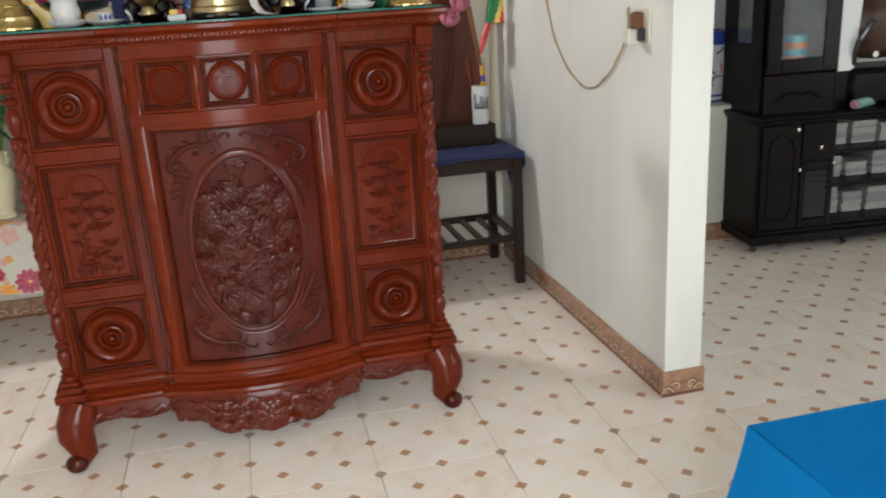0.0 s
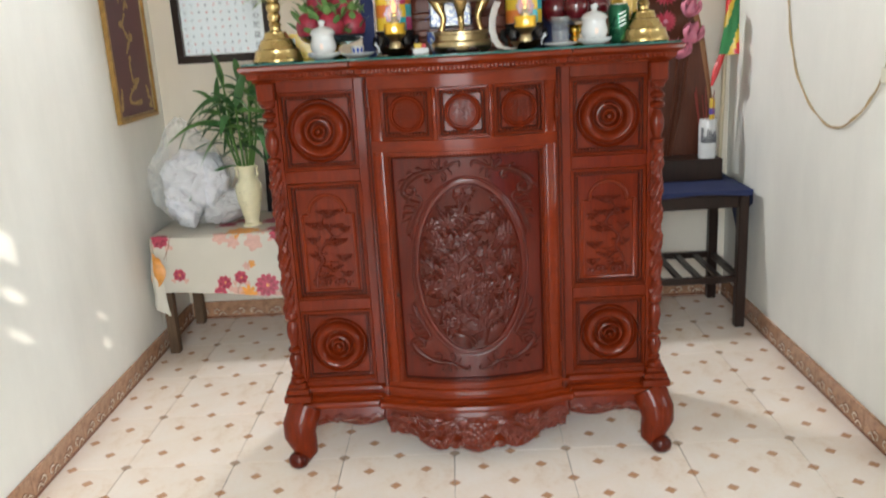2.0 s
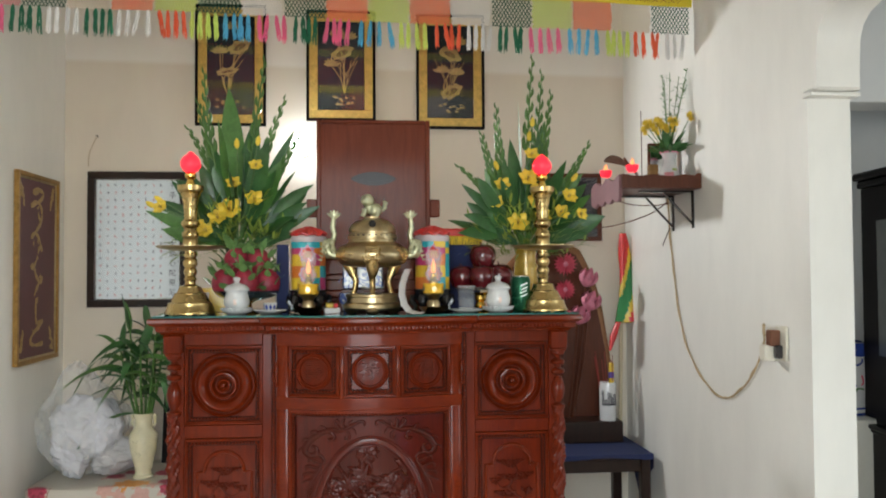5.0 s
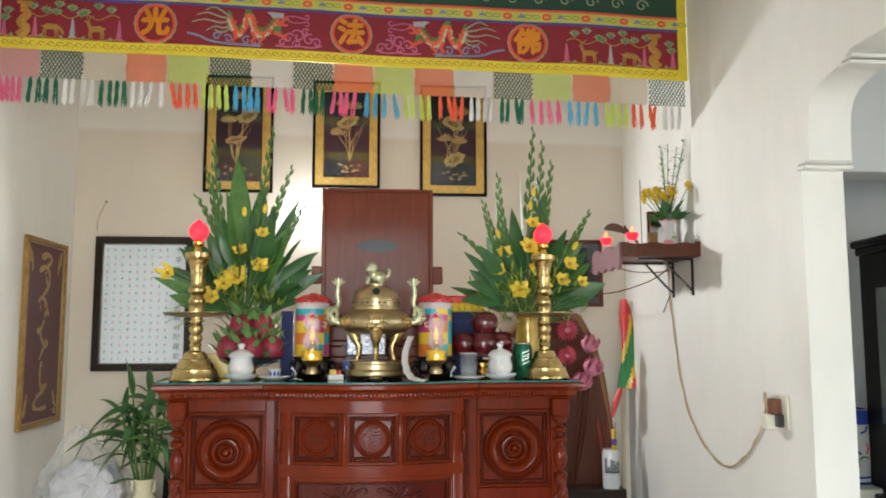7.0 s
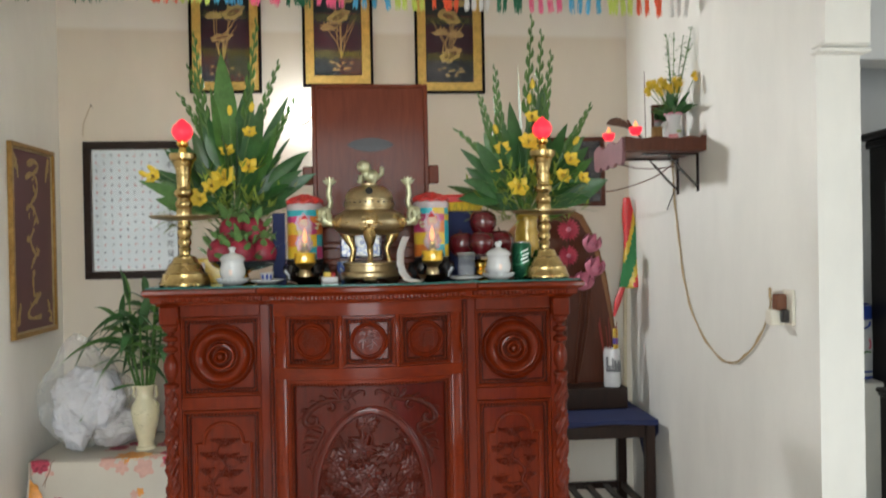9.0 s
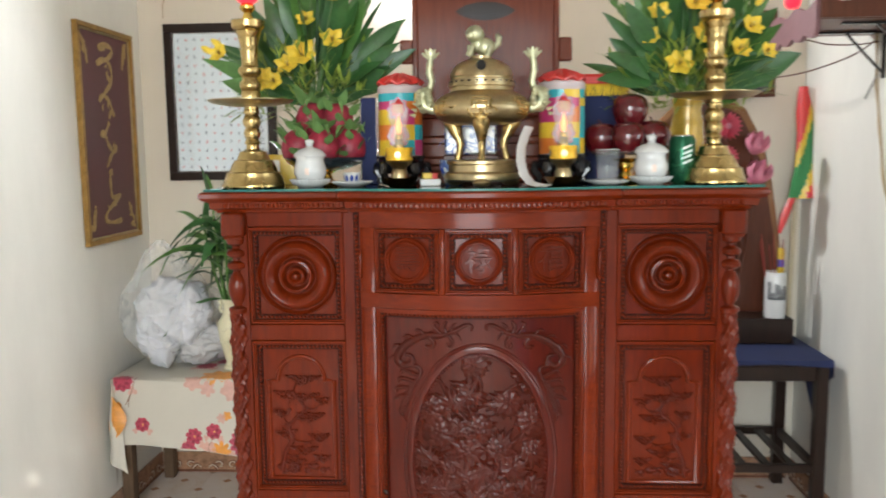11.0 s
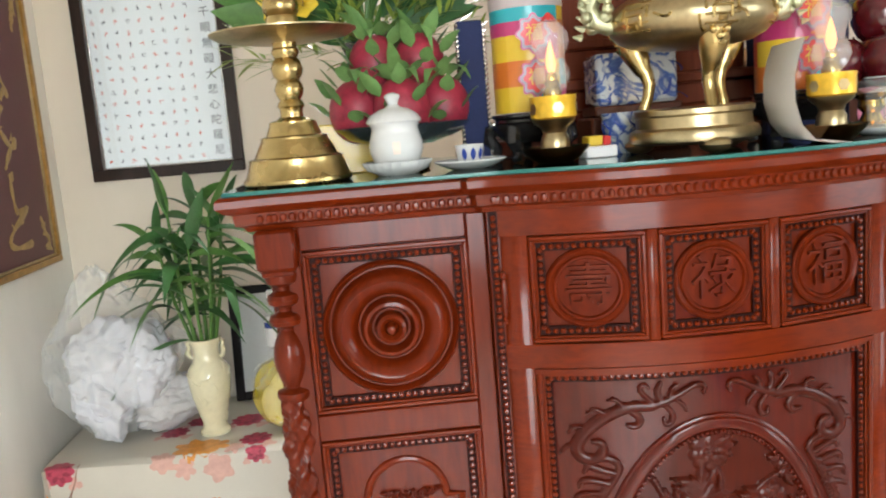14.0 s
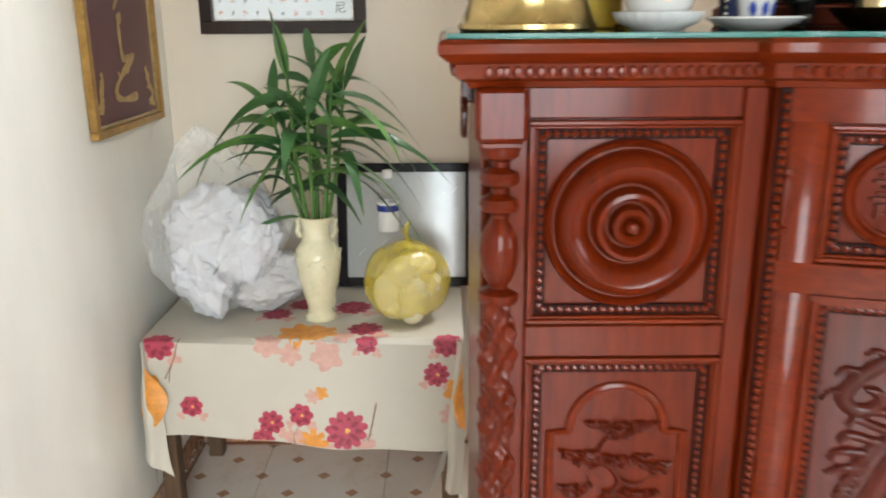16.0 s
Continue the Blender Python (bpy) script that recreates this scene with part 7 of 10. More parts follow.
    sew_many(red, "blue_cloud", [(P(curl(x, z, 0.020, a0, s, 14)), 0.0036) for x, z, a0, s in ((-0.150, 0.090, 0.4, 1), (-0.105, 0.082, 2.5, -1), (-0.030, 0.080, 1.0, 1), (0.012, 0.074, 2.8, -1))]
             + [(P(smooth([(-0.272, 0.098), (-0.225, 0.088), (-0.180, 0.070), (-0.120, 0.062), (-0.040, 0.060), (0.030, 0.058)])), 0.0050)], M_SLATE, 0.0038)
    sew_many(red, "clawed_leg", [(P([(x, 0.118), (x + 0.012, 0.092), (x - 0.006, 0.074), (x + 0.010, 0.062)]), [0.010, 0.009, 0.006, 0.003]) for x in (-0.082, -0.005, 0.030)]
             + [(P([(0.085, 0.120), (0.120, 0.104), (0.142, 0.110)]), [0.009, 0.007, 0.003]), (P([(0.120, 0.104), (0.140, 0.092)]), [0.006, 0.003])], M_CORAL, 0.0050)


embroidery(-0.418, 1)
embroidery(0.378, -1)


def stitched_deer(x, z, f, grazing):
    ls = [([(x - f * 0.030, z), (x - f * 0.015, z + 0.004), (x + f * 0.012, z + 0.002), (x + f * 0.026, z + 0.003)], [0.008, 0.013, 0.012, 0.010])]
    for d in (-0.028, -0.020, 0.016, 0.024):
        ls.append(([(x + f * d, z - 0.006), (x + f * d * 1.1, z - 0.022), (x + f * d * 1.05, z - 0.040)], [0.0042, 0.0030, 0.0024]))
    if grazing:
        ls.append(([(x + f * 0.026, z + 0.004), (x + f * 0.042, z - 0.012), (x + f * 0.050, z - 0.026)], [0.008, 0.0065, 0.004]))
    else:
        ls.append(([(x + f * 0.024, z + 0.004), (x + f * 0.032, z + 0.030), (x + f * 0.046, z + 0.034)], [0.008, 0.0065, 0.004]))
        ls.append(([(x + f * 0.030, z + 0.036), (x + f * 0.022, z + 0.052), (x + f * 0.010, z + 0.060)], 0.0022))
        ls.append(([(x + f * 0.032, z + 0.036), (x + f * 0.036, z + 0.054), (x + f * 0.046, z + 0.060)], 0.0022))
    ls.append(([(x - f * 0.032, z + 0.002), (x - f * 0.040, z + 0.008)], 0.003))
    return ls


def garden(x0, x1):
    """Stitched deer, shrubs and a leaning tree on a ground line."""
    w = x1 - x0
    at = lambda u: x0 + w * u
    sew_many(red, "stitched_deer", stitched_deer(at(0.24), 0.096, -1, False), M_BROWNT, 0.0044)
    sew_many(red, "stitched_deer", stitched_deer(at(0.60), 0.096, 1, True), M_BROWNT, 0.0044)
    sew_many(red, "leaning_tree", [(smooth([(at(0.86), 0.052), (at(0.80), 0.085), (at(0.85), 0.115), (at(0.79), 0.145), (at(0.83), 0.180), (at(0.76), 0.196)]), [0.021 - 0.0004 * i for i in range(26)]), ([(at(0.80), 0.190), (at(0.88), 0.200)], [0.014, 0.008])], M_BROWNT, 0.0042)
    sew_many(red, "tree_bark", [([(at(0.84) + 0.006 * math.sin(k), 0.055 + 0.020 * k), (at(0.82), 0.064 + 0.020 * k), (at(0.81), 0.060 + 0.020 * k)], 0.0022) for k in range(7)], M_ORANGE, 0.0105)
    for c, m in ((0.05, M_PINKT), (0.43, M_GREYT), (0.73, M_PINKT), (0.98, M_PINKT)):
        sew_many(red, "stitched_shrub", [([(at(c) + s * 0.013 * (1 - k / 6), 0.058 + 0.012 * k), (at(c), 0.066 + 0.013 * k)], 0.0038) for k in range(6) for s in (-1, 1)] + [([(at(c), 0.054), (at(c), 0.138)], 0.0034)], m, 0.0040)
    rng = random.Random(int(x0 * 100))
    tufts = [(0.12 + 0.105 * k, 0.182 + 0.016 * math.sin(2.1 * k)) for k in range(7)] + [(0.36, 0.160), (0.56, 0.162), (0.95, 0.160), (0.97, 0.130)]
    sew_many(red, "stitched_foliage", [([(at(u), z - 0.012), (at(u) + 0.020 * math.cos(a) * 0.6, z + 0.006 * math.sin(a)), (at(u) + 0.024 * math.cos(a), z + 0.020 * math.sin(a))], [0.003, 0.0065, 0.001]) for u, z in tufts for a in (0.3, 0.9, 1.57, 2.2, 2.8)], M_SAGE, 0.0040)
    sew_many(red, "stitched_leaf", [([(at(u), z - 0.010), (at(u) + 0.016 * math.cos(a), z + 0.014 * math.sin(a))], [0.004, 0.001]) for u, z in tufts for a in (0.6, 1.3, 1.9, 2.5)], M_GREENT, 0.0058)
    sew_many(red, "ground_line", [([(at(i / 20), 0.052 + 0.003 * math.sin(i)) for i in range(21)], 0.003), ([(at(0.05 + 0.8 * i / 24), 0.150 + 0.012 * math.sin(i * 0.9)) for i in range(25)], 0.0026)], M_BROWNT, 0.0038)
    sew_many(red, "grass_tuft", [([(at(u), 0.052), (at(u) + 0.010 * math.cos(a), 0.052 + 0.016 * math.sin(a))], [0.003, 0.001]) for u in (0.12, 0.34, 0.52, 0.68, 0.92) for a in (0.6, 1.2, 1.9, 2.5)], M_SAGE, 0.0040)


garden(0.895, 1.41)
garden(-0.945, -1.44)
lines1, lines2, lines3 = [], [], []
for k in range(17):
    x = -1.40 + 0.172 * k
    lines1.append(([(x + 0.016 * math.cos(a), 0.252 + 0.010 * math.sin(a)) for a in [i * 0.7 for i in range(10)]], 0.0060))
    lines2.append(([(x + 0.045, 0.247), (x + 0.062, 0.255), (x + 0.078, 0.250)], [0.002, 0.010, 0.002]))
    lines3.append(([(x + 0.090 + 0.018 * math.cos(a), 0.252 + 0.008 * math.sin(a)) for a in [i * 0.6 for i in range(11)]], 0.0014))
    lines3.append(([(x + 0.125 + 0.016 * math.cos(a), 0.252 + 0.008 * math.sin(a)) for a in [i * 0.6 for i in range(11)]], 0.0014))
sew_many(lime, "stitched_flower", lines1, M_CORAL, 0.0048)
sew_many(lime, "stitched_bud", lines2, M_SLATE, 0.0048)
sew_many(lime, "stitched_leaflet", lines3, M_GREENT, 0.0048)
rng = random.Random(9)
sew_many(grn, "pale_swirls", [([(x + (0.030 - 0.0016 * i) * math.cos(i * 0.5), 0.33 + (0.030 - 0.0016 * i) * math.sin(i * 0.5)) for i in range(16)], 0.0030) for x in [-1.38 + 0.115 * k for k in range(24)]], M_SAGE, 0.0040)

# net panels and tassels
NET = {"dark_green": (0.025, 0.10, 0.06), "white": (0.70, 0.66, 0.60), "coral": (0.75, 0.22, 0.10), "lime": (0.55, 0.62, 0.16), "pink": (0.70, 0.30, 0.30), "cream": (0.66, 0.58, 0.46)}
NETM = {k: plain(k + "_net_cord", c, 0.7, var=0.1) for k, c in NET.items()}
order = ["pink", "dark_green", "cream", "coral", "lime", "dark_green", "white", "dark_green", "coral", "lime", "coral", "white", "dark_green", "lime", "coral", "cream", "dark_green"]
x = -1.452
for k, colour in enumerate(order):
    wd = 0.171
    x1 = min(x + wd, 1.452)
    g = Geo()
    zt, zb, st = -0.001, -0.118, 0.0150 if colour == "dark_green" else 0.0108
    hgt = zt - zb
    for s in (1, -1):
        n0 = int((x1 - x + hgt * 0.62) / st) + 1
        for i in range(n0):
            a = x + i * st - hgt * 0.62
            pts = []
            for j in range(13):
                u = j / 12
                px_ = a + s * hgt * 0.62 * u + (hgt * 0.62 if s < 0 else 0)
                pz = zt - hgt * u
                if x <= px_ <= x1:
                    pts.append((px_, wavy(px_) - 0.001 * s, pz + sag(px_)))
            if len(pts) > 1:
                g.tube(pts, 0.0020 if colour == "dark_green" else 0.0023, 4, False)
    part("net_panel", g, NETM[colour], val, kind="stuff")
    x = x1
TC = {"pink": (0.80, 0.16, 0.30), "green": (0.015, 0.15, 0.075), "white": (0.74, 0.73, 0.70), "coral": (0.80, 0.13, 0.05), "lime": (0.60, 0.70, 0.16), "blue": (0.10, 0.42, 0.62)}
TM = {}
for name, c in TC.items():
    for v in range(3):
        rng = random.Random(v + len(name))
        g = Geo()
        for q in range(9):
            a = q * 0.7
            r0, r1 = 0.002, 0.0046
            bx_, by_ = 0.004 * rng.uniform(-1, 1) + 0.007 * (v - 1), 0.003 * rng.uniform(-1, 1)
            wave = [(0.0022 * math.sin(2.1 * q + 1.7 * i + v), 0.0018 * math.cos(1.3 * q + 2.3 * i)) for i in range(6)]
            end = -0.096 - 0.018 * rng.random()
            g.tube([(r0 * math.cos(a), r0 * math.sin(a), 0)] + [(r1 * (1 + 0.10 * i) * math.cos(a + 0.1 * i) + bx_ * 0.28 * i + wave[i][0], r1 * (1 + 0.10 * i) * math.sin(a + 0.1 * i) + by_ + wave[i][1], end * (i + 1) / 6) for i in range(6)],
                   [0.0018, 0.0027, 0.0024, 0.0026, 0.0023, 0.0021, 0.0012], 5)
        TM[name, v] = mesh_of("tassel", g, plain(name + "_tassel_yarn_" + "abc"[v], c, 0.8, var=0.2, fine=600, bump=0.5))
seq = "pink green white green white coral lime blue pink green pink blue lime coral white green pink blue lime coral white green".split()
rng = random.Random(4)
k = 0
x = -1.435
while x < 1.43:
    name = seq[k % len(seq)]
    for q in range(4):
        if x >= 1.43:
            break
        ob = new("tassel", TM[name, rng.randrange(3)])
        ob.parent = val
        ob.matrix_local = Matrix.Translation((x, wavy(x), -0.116 + sag(x))) @ Euler((rng.uniform(-0.05, 0.05), rng.uniform(-0.12, 0.12), rng.uniform(0, 6))).to_matrix().to_4x4()
        x += rng.choice((0.026, 0.030, 0.034, 0.040))
    x += 0.010
    k += 1


# ---- pictures ----
def framed(name, label, at, turn, w, h, bars, depth=0.022, glass=True):
    """A frame of nested bars [(width, material, proud)], hung with its back on the wall; faces -y before the turn."""
    t = thing(name, label, "picture", at, turn)
    o = 0.0
    for wd, m, proud in bars:
        g = Geo()
        a, b, c, d = -w / 2 + o, w / 2 - o, -h / 2 + o, h / 2 - o
        g.box(a, b, -proud, 0, d - wd, d, 0.002).box(a, b, -proud, 0, c, c + wd, 0.002).box(a, a + wd, -proud, 0, c + wd, d - wd, 0.002).box(b - wd, b, -proud, 0, c + wd, d - wd, 0.002)
        part("frame", g, m, t)
        o += wd
    if glass:
        part("glass", Geo().box(-w / 2 + o, w / 2 - o, -0.0128, -0.0118, -h / 2 + o, h / 2 - o, 0), M_PICGLASS, t).visible_shadow = False
    return t, w / 2 - o, h / 2 - o


M_PICGLASS = clear("picture_glass")
M_FIELD = plain("black_velvet_field", (0.012, 0.012, 0.018), 0.8, var=0.2)
M_PGOLD = plain("pale_gold_print", (0.40, 0.27, 0.10), 0.45, 0.3, var=0.4, scale=40)
M_PBROWN = plain("brown_gold_print", (0.16, 0.09, 0.035), 0.5, 0.2, var=0.4, scale=40)
M_MAROON = plain("maroon_field", (0.11, 0.035, 0.040), 0.5, var=0.2, scale=6)


def strokes(t, name, lines, m, y):
    g = Geo()
    for pts, r in lines:
        rr = r if isinstance(r, list) else [r] * len(pts)
        g.tube([(x, y, z) for x, z in pts], rr, 6, flat=0.2, normal=(0, 1, 0))
    part(name, g, m, t, kind="stuff")


for cx, cz, w, h, seed in ((-0.620, 2.625, 0.360, 0.632, 1), (-0.052, 2.632, 0.360, 0.584, 2), (0.525, 2.610, 0.364, 0.612, 3)):
    t, hx, hz = framed("lotus_picture", "gilt and black framed picture of golden lotus flowers", (cx, YB, cz), 0, w, h, [(0.014, M_BLACKW, 0.024), (0.044, M_OLDGOLD, 0.018)])
    tagged(t, group="lotus pictures")
    part("field", Geo().box(-hx, hx, -0.008, 0, -hz, hz, 0), M_FIELD, t)
    rng = random.Random(seed)
    ls = []
    foot = (rng.uniform(-0.15, 0.15) * hx, -0.62 * hz)
    for k, (u, v, big) in enumerate({1: ((0.35, 0.38, 1), (-0.15, -0.12, 1), (-0.45, 0.25, 0), (0.1, 0.75, 0)), 2: ((0.05, 0.30, 1), (-0.4, 0.0, 0), (0.35, 0.62, 0), (-0.2, 0.7, 0)),
                                      3: ((0.05, -0.42, 1), (-0.35, 0.0, 0), (0.30, -0.05, 0), (0.0, 0.38, 1), (0.4, 0.6, 0))}[seed]):
        x, z = u * hx, v * hz
        ls.append((smooth([foot, ((foot[0] + x) / 2 + 0.03 * (k % 2 - 0.5), (foot[1] + z) / 2), (x, z)], 6), 0.0022))
        if big:
            # a broad wavy leaf seen from the side
            part("gold_leaf", Geo().prism([(x + hx * 0.46 * math.cos(a) * (1 + 0.10 * math.sin(5 * a + k)), z + 0.036 * math.sin(a) * (1 + 0.16 * math.sin(7 * a)) + 0.018 * math.cos(a + k)) for a in [2 * math.pi * i / 36 for i in range(36)]], -0.0092, -0.0082), M_PGOLD, t)
            part("leaf_shade", Geo().prism([(x + hx * 0.26 * math.cos(a), z - 0.002 + 0.016 * math.sin(a) + 0.012 * math.cos(a + k)) for a in [2 * math.pi * i / 24 for i in range(24)]], -0.0098, -0.0093), M_PBROWN, t)
        else:
            for q in range(7):
                a = 0.35 + q * 0.42
                L = 0.050 * rng.uniform(0.8, 1.1)
                ls.append(([(x, z), (x + L * 0.55 * math.cos(a), z + L * 0.45 * math.sin(a)), (x + L * math.cos(a), z + L * 0.9 * math.sin(a))], [0.003, 0.010, 0.001]))
    for k in range(12):
        x, z = rng.uniform(-0.6, 0.6) * hx, -rng.uniform(0.70, 0.88) * hz
        ls.append(([(x - 0.008, z), (x, z + 0.004), (x + 0.010, z)], [0.002, 0.006, 0.002]))
    for k in range(7):
        ls.append((smooth([foot, (foot[0] + rng.uniform(-0.3, 0.3) * hx, -0.25 * hz), (foot[0] + rng.uniform(-0.7, 0.7) * hx, rng.uniform(-0.05, 0.35) * hz)], 5), 0.0015))
    strokes(t, "gold_lotus", ls, M_PGOLD, -0.0095)
# mantra chart
t, hx, hz = framed("mantra_chart", "black framed white chart of small characters in columns", (-1.083, YB, 1.722), 0, 0.494, 0.690, [(0.036, M_DARK, 0.026), (0.006, M_SILVER, 0.014)])
part("field", Geo().box(-hx, hx, -0.008, 0, -hz, hz, 0), plain("chart_paper", (0.64, 0.67, 0.66), 0.5, var=0.04), t)
M_INK, M_INKR = plain("dark_ink", (0.06, 0.06, 0.07), 0.6), plain("red_ink", (0.55, 0.10, 0.06), 0.6)
rng = random.Random(6)
for m, odd in ((M_INK, 0), (M_INKR, 1)):
    g = Geo()
    for c in range(9):
        for r in range(16):
            if (r + c) % 2 != odd:
                continue
            x, z = -hx + 0.018 + c * 0.0375, hz - 0.026 - r * 0.0375
            for q in range(5):
                dx, dz = rng.uniform(-0.005, 0.005), rng.uniform(-0.006, 0.006)
                if rng.random() < 0.5:
                    g.box(x + dx - 0.004, x + dx + 0.004, -0.0088, -0.0078, z + dz - 0.0008, z + dz + 0.0008, 0)
                else:
                    g.box(x + dx - 0.0008, x + dx + 0.0008, -0.0088, -0.0078, z + dz - 0.005, z + dz + 0.005, 0)
    part("small_marks", g, m, t, kind="stuff")
for k, ch in enumerate("千手千眼無礙大悲心陀羅尼"):
    gl = letters(ch, 0.036)
    z = hz - 0.030 - k * (2 * hz - 0.06) / 11
    part("character", Geo().add([(hx - 0.034 + p[0], -0.0090, z + p[1]) for p in gl.v], gl.f), M_INK, t)
# gilt scroll picture on the west wall
t, hx, hz = framed("calligraphy_picture", "tall gilt framed maroon picture with golden brush strokes", (XL, 1.650, 1.573), 90, 0.480, 0.862, [(0.020, plain("dull_gilt_frame", (0.36, 0.21, 0.06), 0.36, 0.6, var=0.45, scale=30), 0.022), (0.008, M_BRONZE, 0.014)], glass=False)
part("field", Geo().box(-hx, hx, -0.008, 0, -hz, hz, 0), M_MAROON, t)
rng = random.Random(12)
ls = []
for k, zc in enumerate((0.30, 0.135, -0.030, -0.235)):
    # one cursive word: looping pen line that runs downwards
    long = k == 3
    n, tall = 54, 0.24 if long else 0.145
    ph = rng.uniform(0, 6.28)
    pts = []
    for i in range(n):
        u = i / (n - 1)
        wide = 0.072 * (0.35 + 0.65 * math.sin(math.pi * min(1, u * (0.9 if not long else 0.45) + 0.1))) if not (long and u < 0.55) else 0.014
        pts.append((wide * math.sin(ph + 12 * u + 2.2 * math.sin(3 * u + k)), zc + tall * (0.5 - u) + 0.022 * math.cos(ph + 15 * u)))
    ls.append((pts, [0.0050 + 0.0070 * abs(math.sin(2.3 * i / 5 + k)) for i in range(n)]))
    for q in range(2):
        a = rng.uniform(0, 6.28)
        x, z = rng.uniform(-0.05, 0.05), zc + rng.uniform(-0.05, 0.05)
        ls.append(([(x, z), (x + 0.018 * math.cos(a), z + 0.018 * math.sin(a)), (x + 0.034 * math.cos(a + 0.4), z + 0.034 * math.sin(a + 0.4))], [0.002, 0.007, 0.001]))
strokes(t, "brush_lettering", ls, M_PGOLD, -0.0092)
ls = []
for sx in (-1, 1):
    for sz in (-1, 1):
        for q in range(12):
            bx_, bz_ = sx * (hx - 0.012 - 0.004 * q), sz * (hz - 0.015 - 0.009 * q)
            a = math.atan2(-sz, -sx) + rng.uniform(-0.9, 0.9)
            L = 0.045 * (1 - q / 16)
            ls.append(([(bx_, bz_), (bx_ + L * 0.5 * math.cos(a), bz_ + L * 0.5 * math.sin(a)), (bx_ + L * math.cos(a + 0.3), bz_ + L * math.sin(a + 0.3))], [0.004, 0.010, 0.002]))
strokes(t, "corner_ornament", ls, M_PGOLD, -0.0092)
# dark picture low on the north wall
t, hx, hz = framed("dark_picture", "dark picture in a brown wooden frame", (1.165, YB, 1.890), 0, 0.345, 0.362, [(0.022, M_BROWN, 0.024)])
part("field", Geo().box(-hx, hx, -0.008, 0, -hz, hz, 0), plain("dark_print", (0.020, 0.018, 0.026), 0.5, var=0.6, scale=16), t)
strokes(t, "orange_motif", [([(0.02, -0.10), (0.03, -0.04), (0.01, 0.03)], [0.030, 0.026, 0.010])], plain("orange_print", (0.35, 0.10, 0.02), 0.5), -0.0092)
# nail with a cord above the chart
nl = thing("nail", "bent nail with a loop of cord on the wall", "nail", (-1.285, YB, 2.245))
part("shank", Geo().tube([(0, 0, 0), (0, -0.025, 0.004)], 0.0025, 6).ball((0, -0.025, 0.004), 0.0045, 6, 4), M_BLACK, nl)
part("cord", Geo().tube([(0, -0.020, 0.002), (-0.020, -0.018, -0.035), (-0.042, -0.015, -0.09), (-0.045, -0.012, -0.15)], 0.002, 5), M_CORD, nl)


# ---- floral table with its bag, vase and parcel ----
FT, FZ = (-0.985, 1.74), 0.596
ft = thing("side_table", "low old wooden table beside the altar", "table", (FT[0], FT[1], 0))
part("tabletop", Geo().box(-0.425, 0.420, -0.235, 0.245, 0.572, 0.596, 0.004), M_OLDW, ft)
for sx in (-0.395, 0.390):
    for sy in (-0.215, 0.205):
        part("leg", Geo().box(sx - 0.024, sx + 0.024, sy - 0.024, sy + 0.024, 0, 0.572, 0.004), M_OLDW, ft)
for sy in (-0.215, 0.205):
    part("rail", Geo().box(-0.371, 0.366, sy - 0.010, sy + 0.010, 0.500, 0.572, 0.002), M_OLDW, ft)
tc = thing("tablecloth", "cream oilcloth printed with roses and orange leaves", "tablecloth", (FT[0], FT[1], FZ))


def cloth(u, v):
    """Cloth surface: u across in metres, v from the back edge forward in metres; past the front edge it hangs."""
    fe = 0.495
    x, yb_ = u, 0.245
    if v <= fe:
        y, z = yb_ - v, 0.0025 + 0.0008 * math.sin(21 * u + 9 * v)
    else:
        d = v - fe
        lean = 0.004 + 0.016 * d / 0.3 + 0.009 * math.sin(9 * u + 1.0) * d / 0.3 + 0.006 * math.sin(23 * u) * (d / 0.3) ** 2
        rr = 0.006
        y, z = yb_ - fe - min(d, rr) * 0.8 - lean, 0.0025 - max(0.0, d - rr * 0.3)
    return x, y, z


def hem(u):
    return 0.285 + 0.030 * (u + 0.43) / 0.86 + 0.012 * math.sin(5 * u)


M_OIL = plain("cream_oilcloth", (0.54, 0.505, 0.43), 0.36, var=0.07, scale=5, fine=300, bump=0.15)
g = Geo()
NV = 40


def cl(a, b):
    u = -0.432 + 0.860 * a
    return cloth(u, b * (0.495 + hem(u)))


g.grid(cl, 60, NV)
# hanging flaps at the two ends, falling to a point at the front corners
for s, ux in ((-1, -0.432), (1, 0.428)):
    def flap(a, b):
        y = 0.245 - 0.495 * a
        drop = (0.12 + 0.275 * a ** 2.5 + 0.05 * a) * b
        out = 0.006 + 0.012 * b + 0.012 * math.sin(9 * a) * b
        if a > 0.80:
            f = (a - 0.80) / 0.20
            return (ux + s * out * (1 - f) + (-s) * (0.012 if s < 0 else 0.095) * f * b ** 1.5, y - 0.030 * f * (0.35 + 0.65 * b), 0.0025 - drop)
        return (ux + s * out, y, 0.0025 - drop)
    g.grid(flap, 24, 14)

    def corner(a, b):
        # pointed fold hanging from the table's front corner
        wide = 0.010 + 0.070 * b if s < 0 else 0.045 + 0.075 * b
        drop = b * (0.325 + 0.060 * a if s < 0 else 0.43 + 0.02 * a)
        k = a * wide if s < 0 else (a - 1) * wide * 0.45
        return (ux - 0.012 * b * (s < 0) + k + 0.004 * math.sin(9 * b + 3 * a), -0.256 - 0.030 * b - 0.018 * math.sin(math.pi * a) - 0.008 * math.sin(7 * a) * b, 0.002 - drop)
    g.grid(corner, 10, 16)
clo = part("cloth", g, M_OIL, tc)
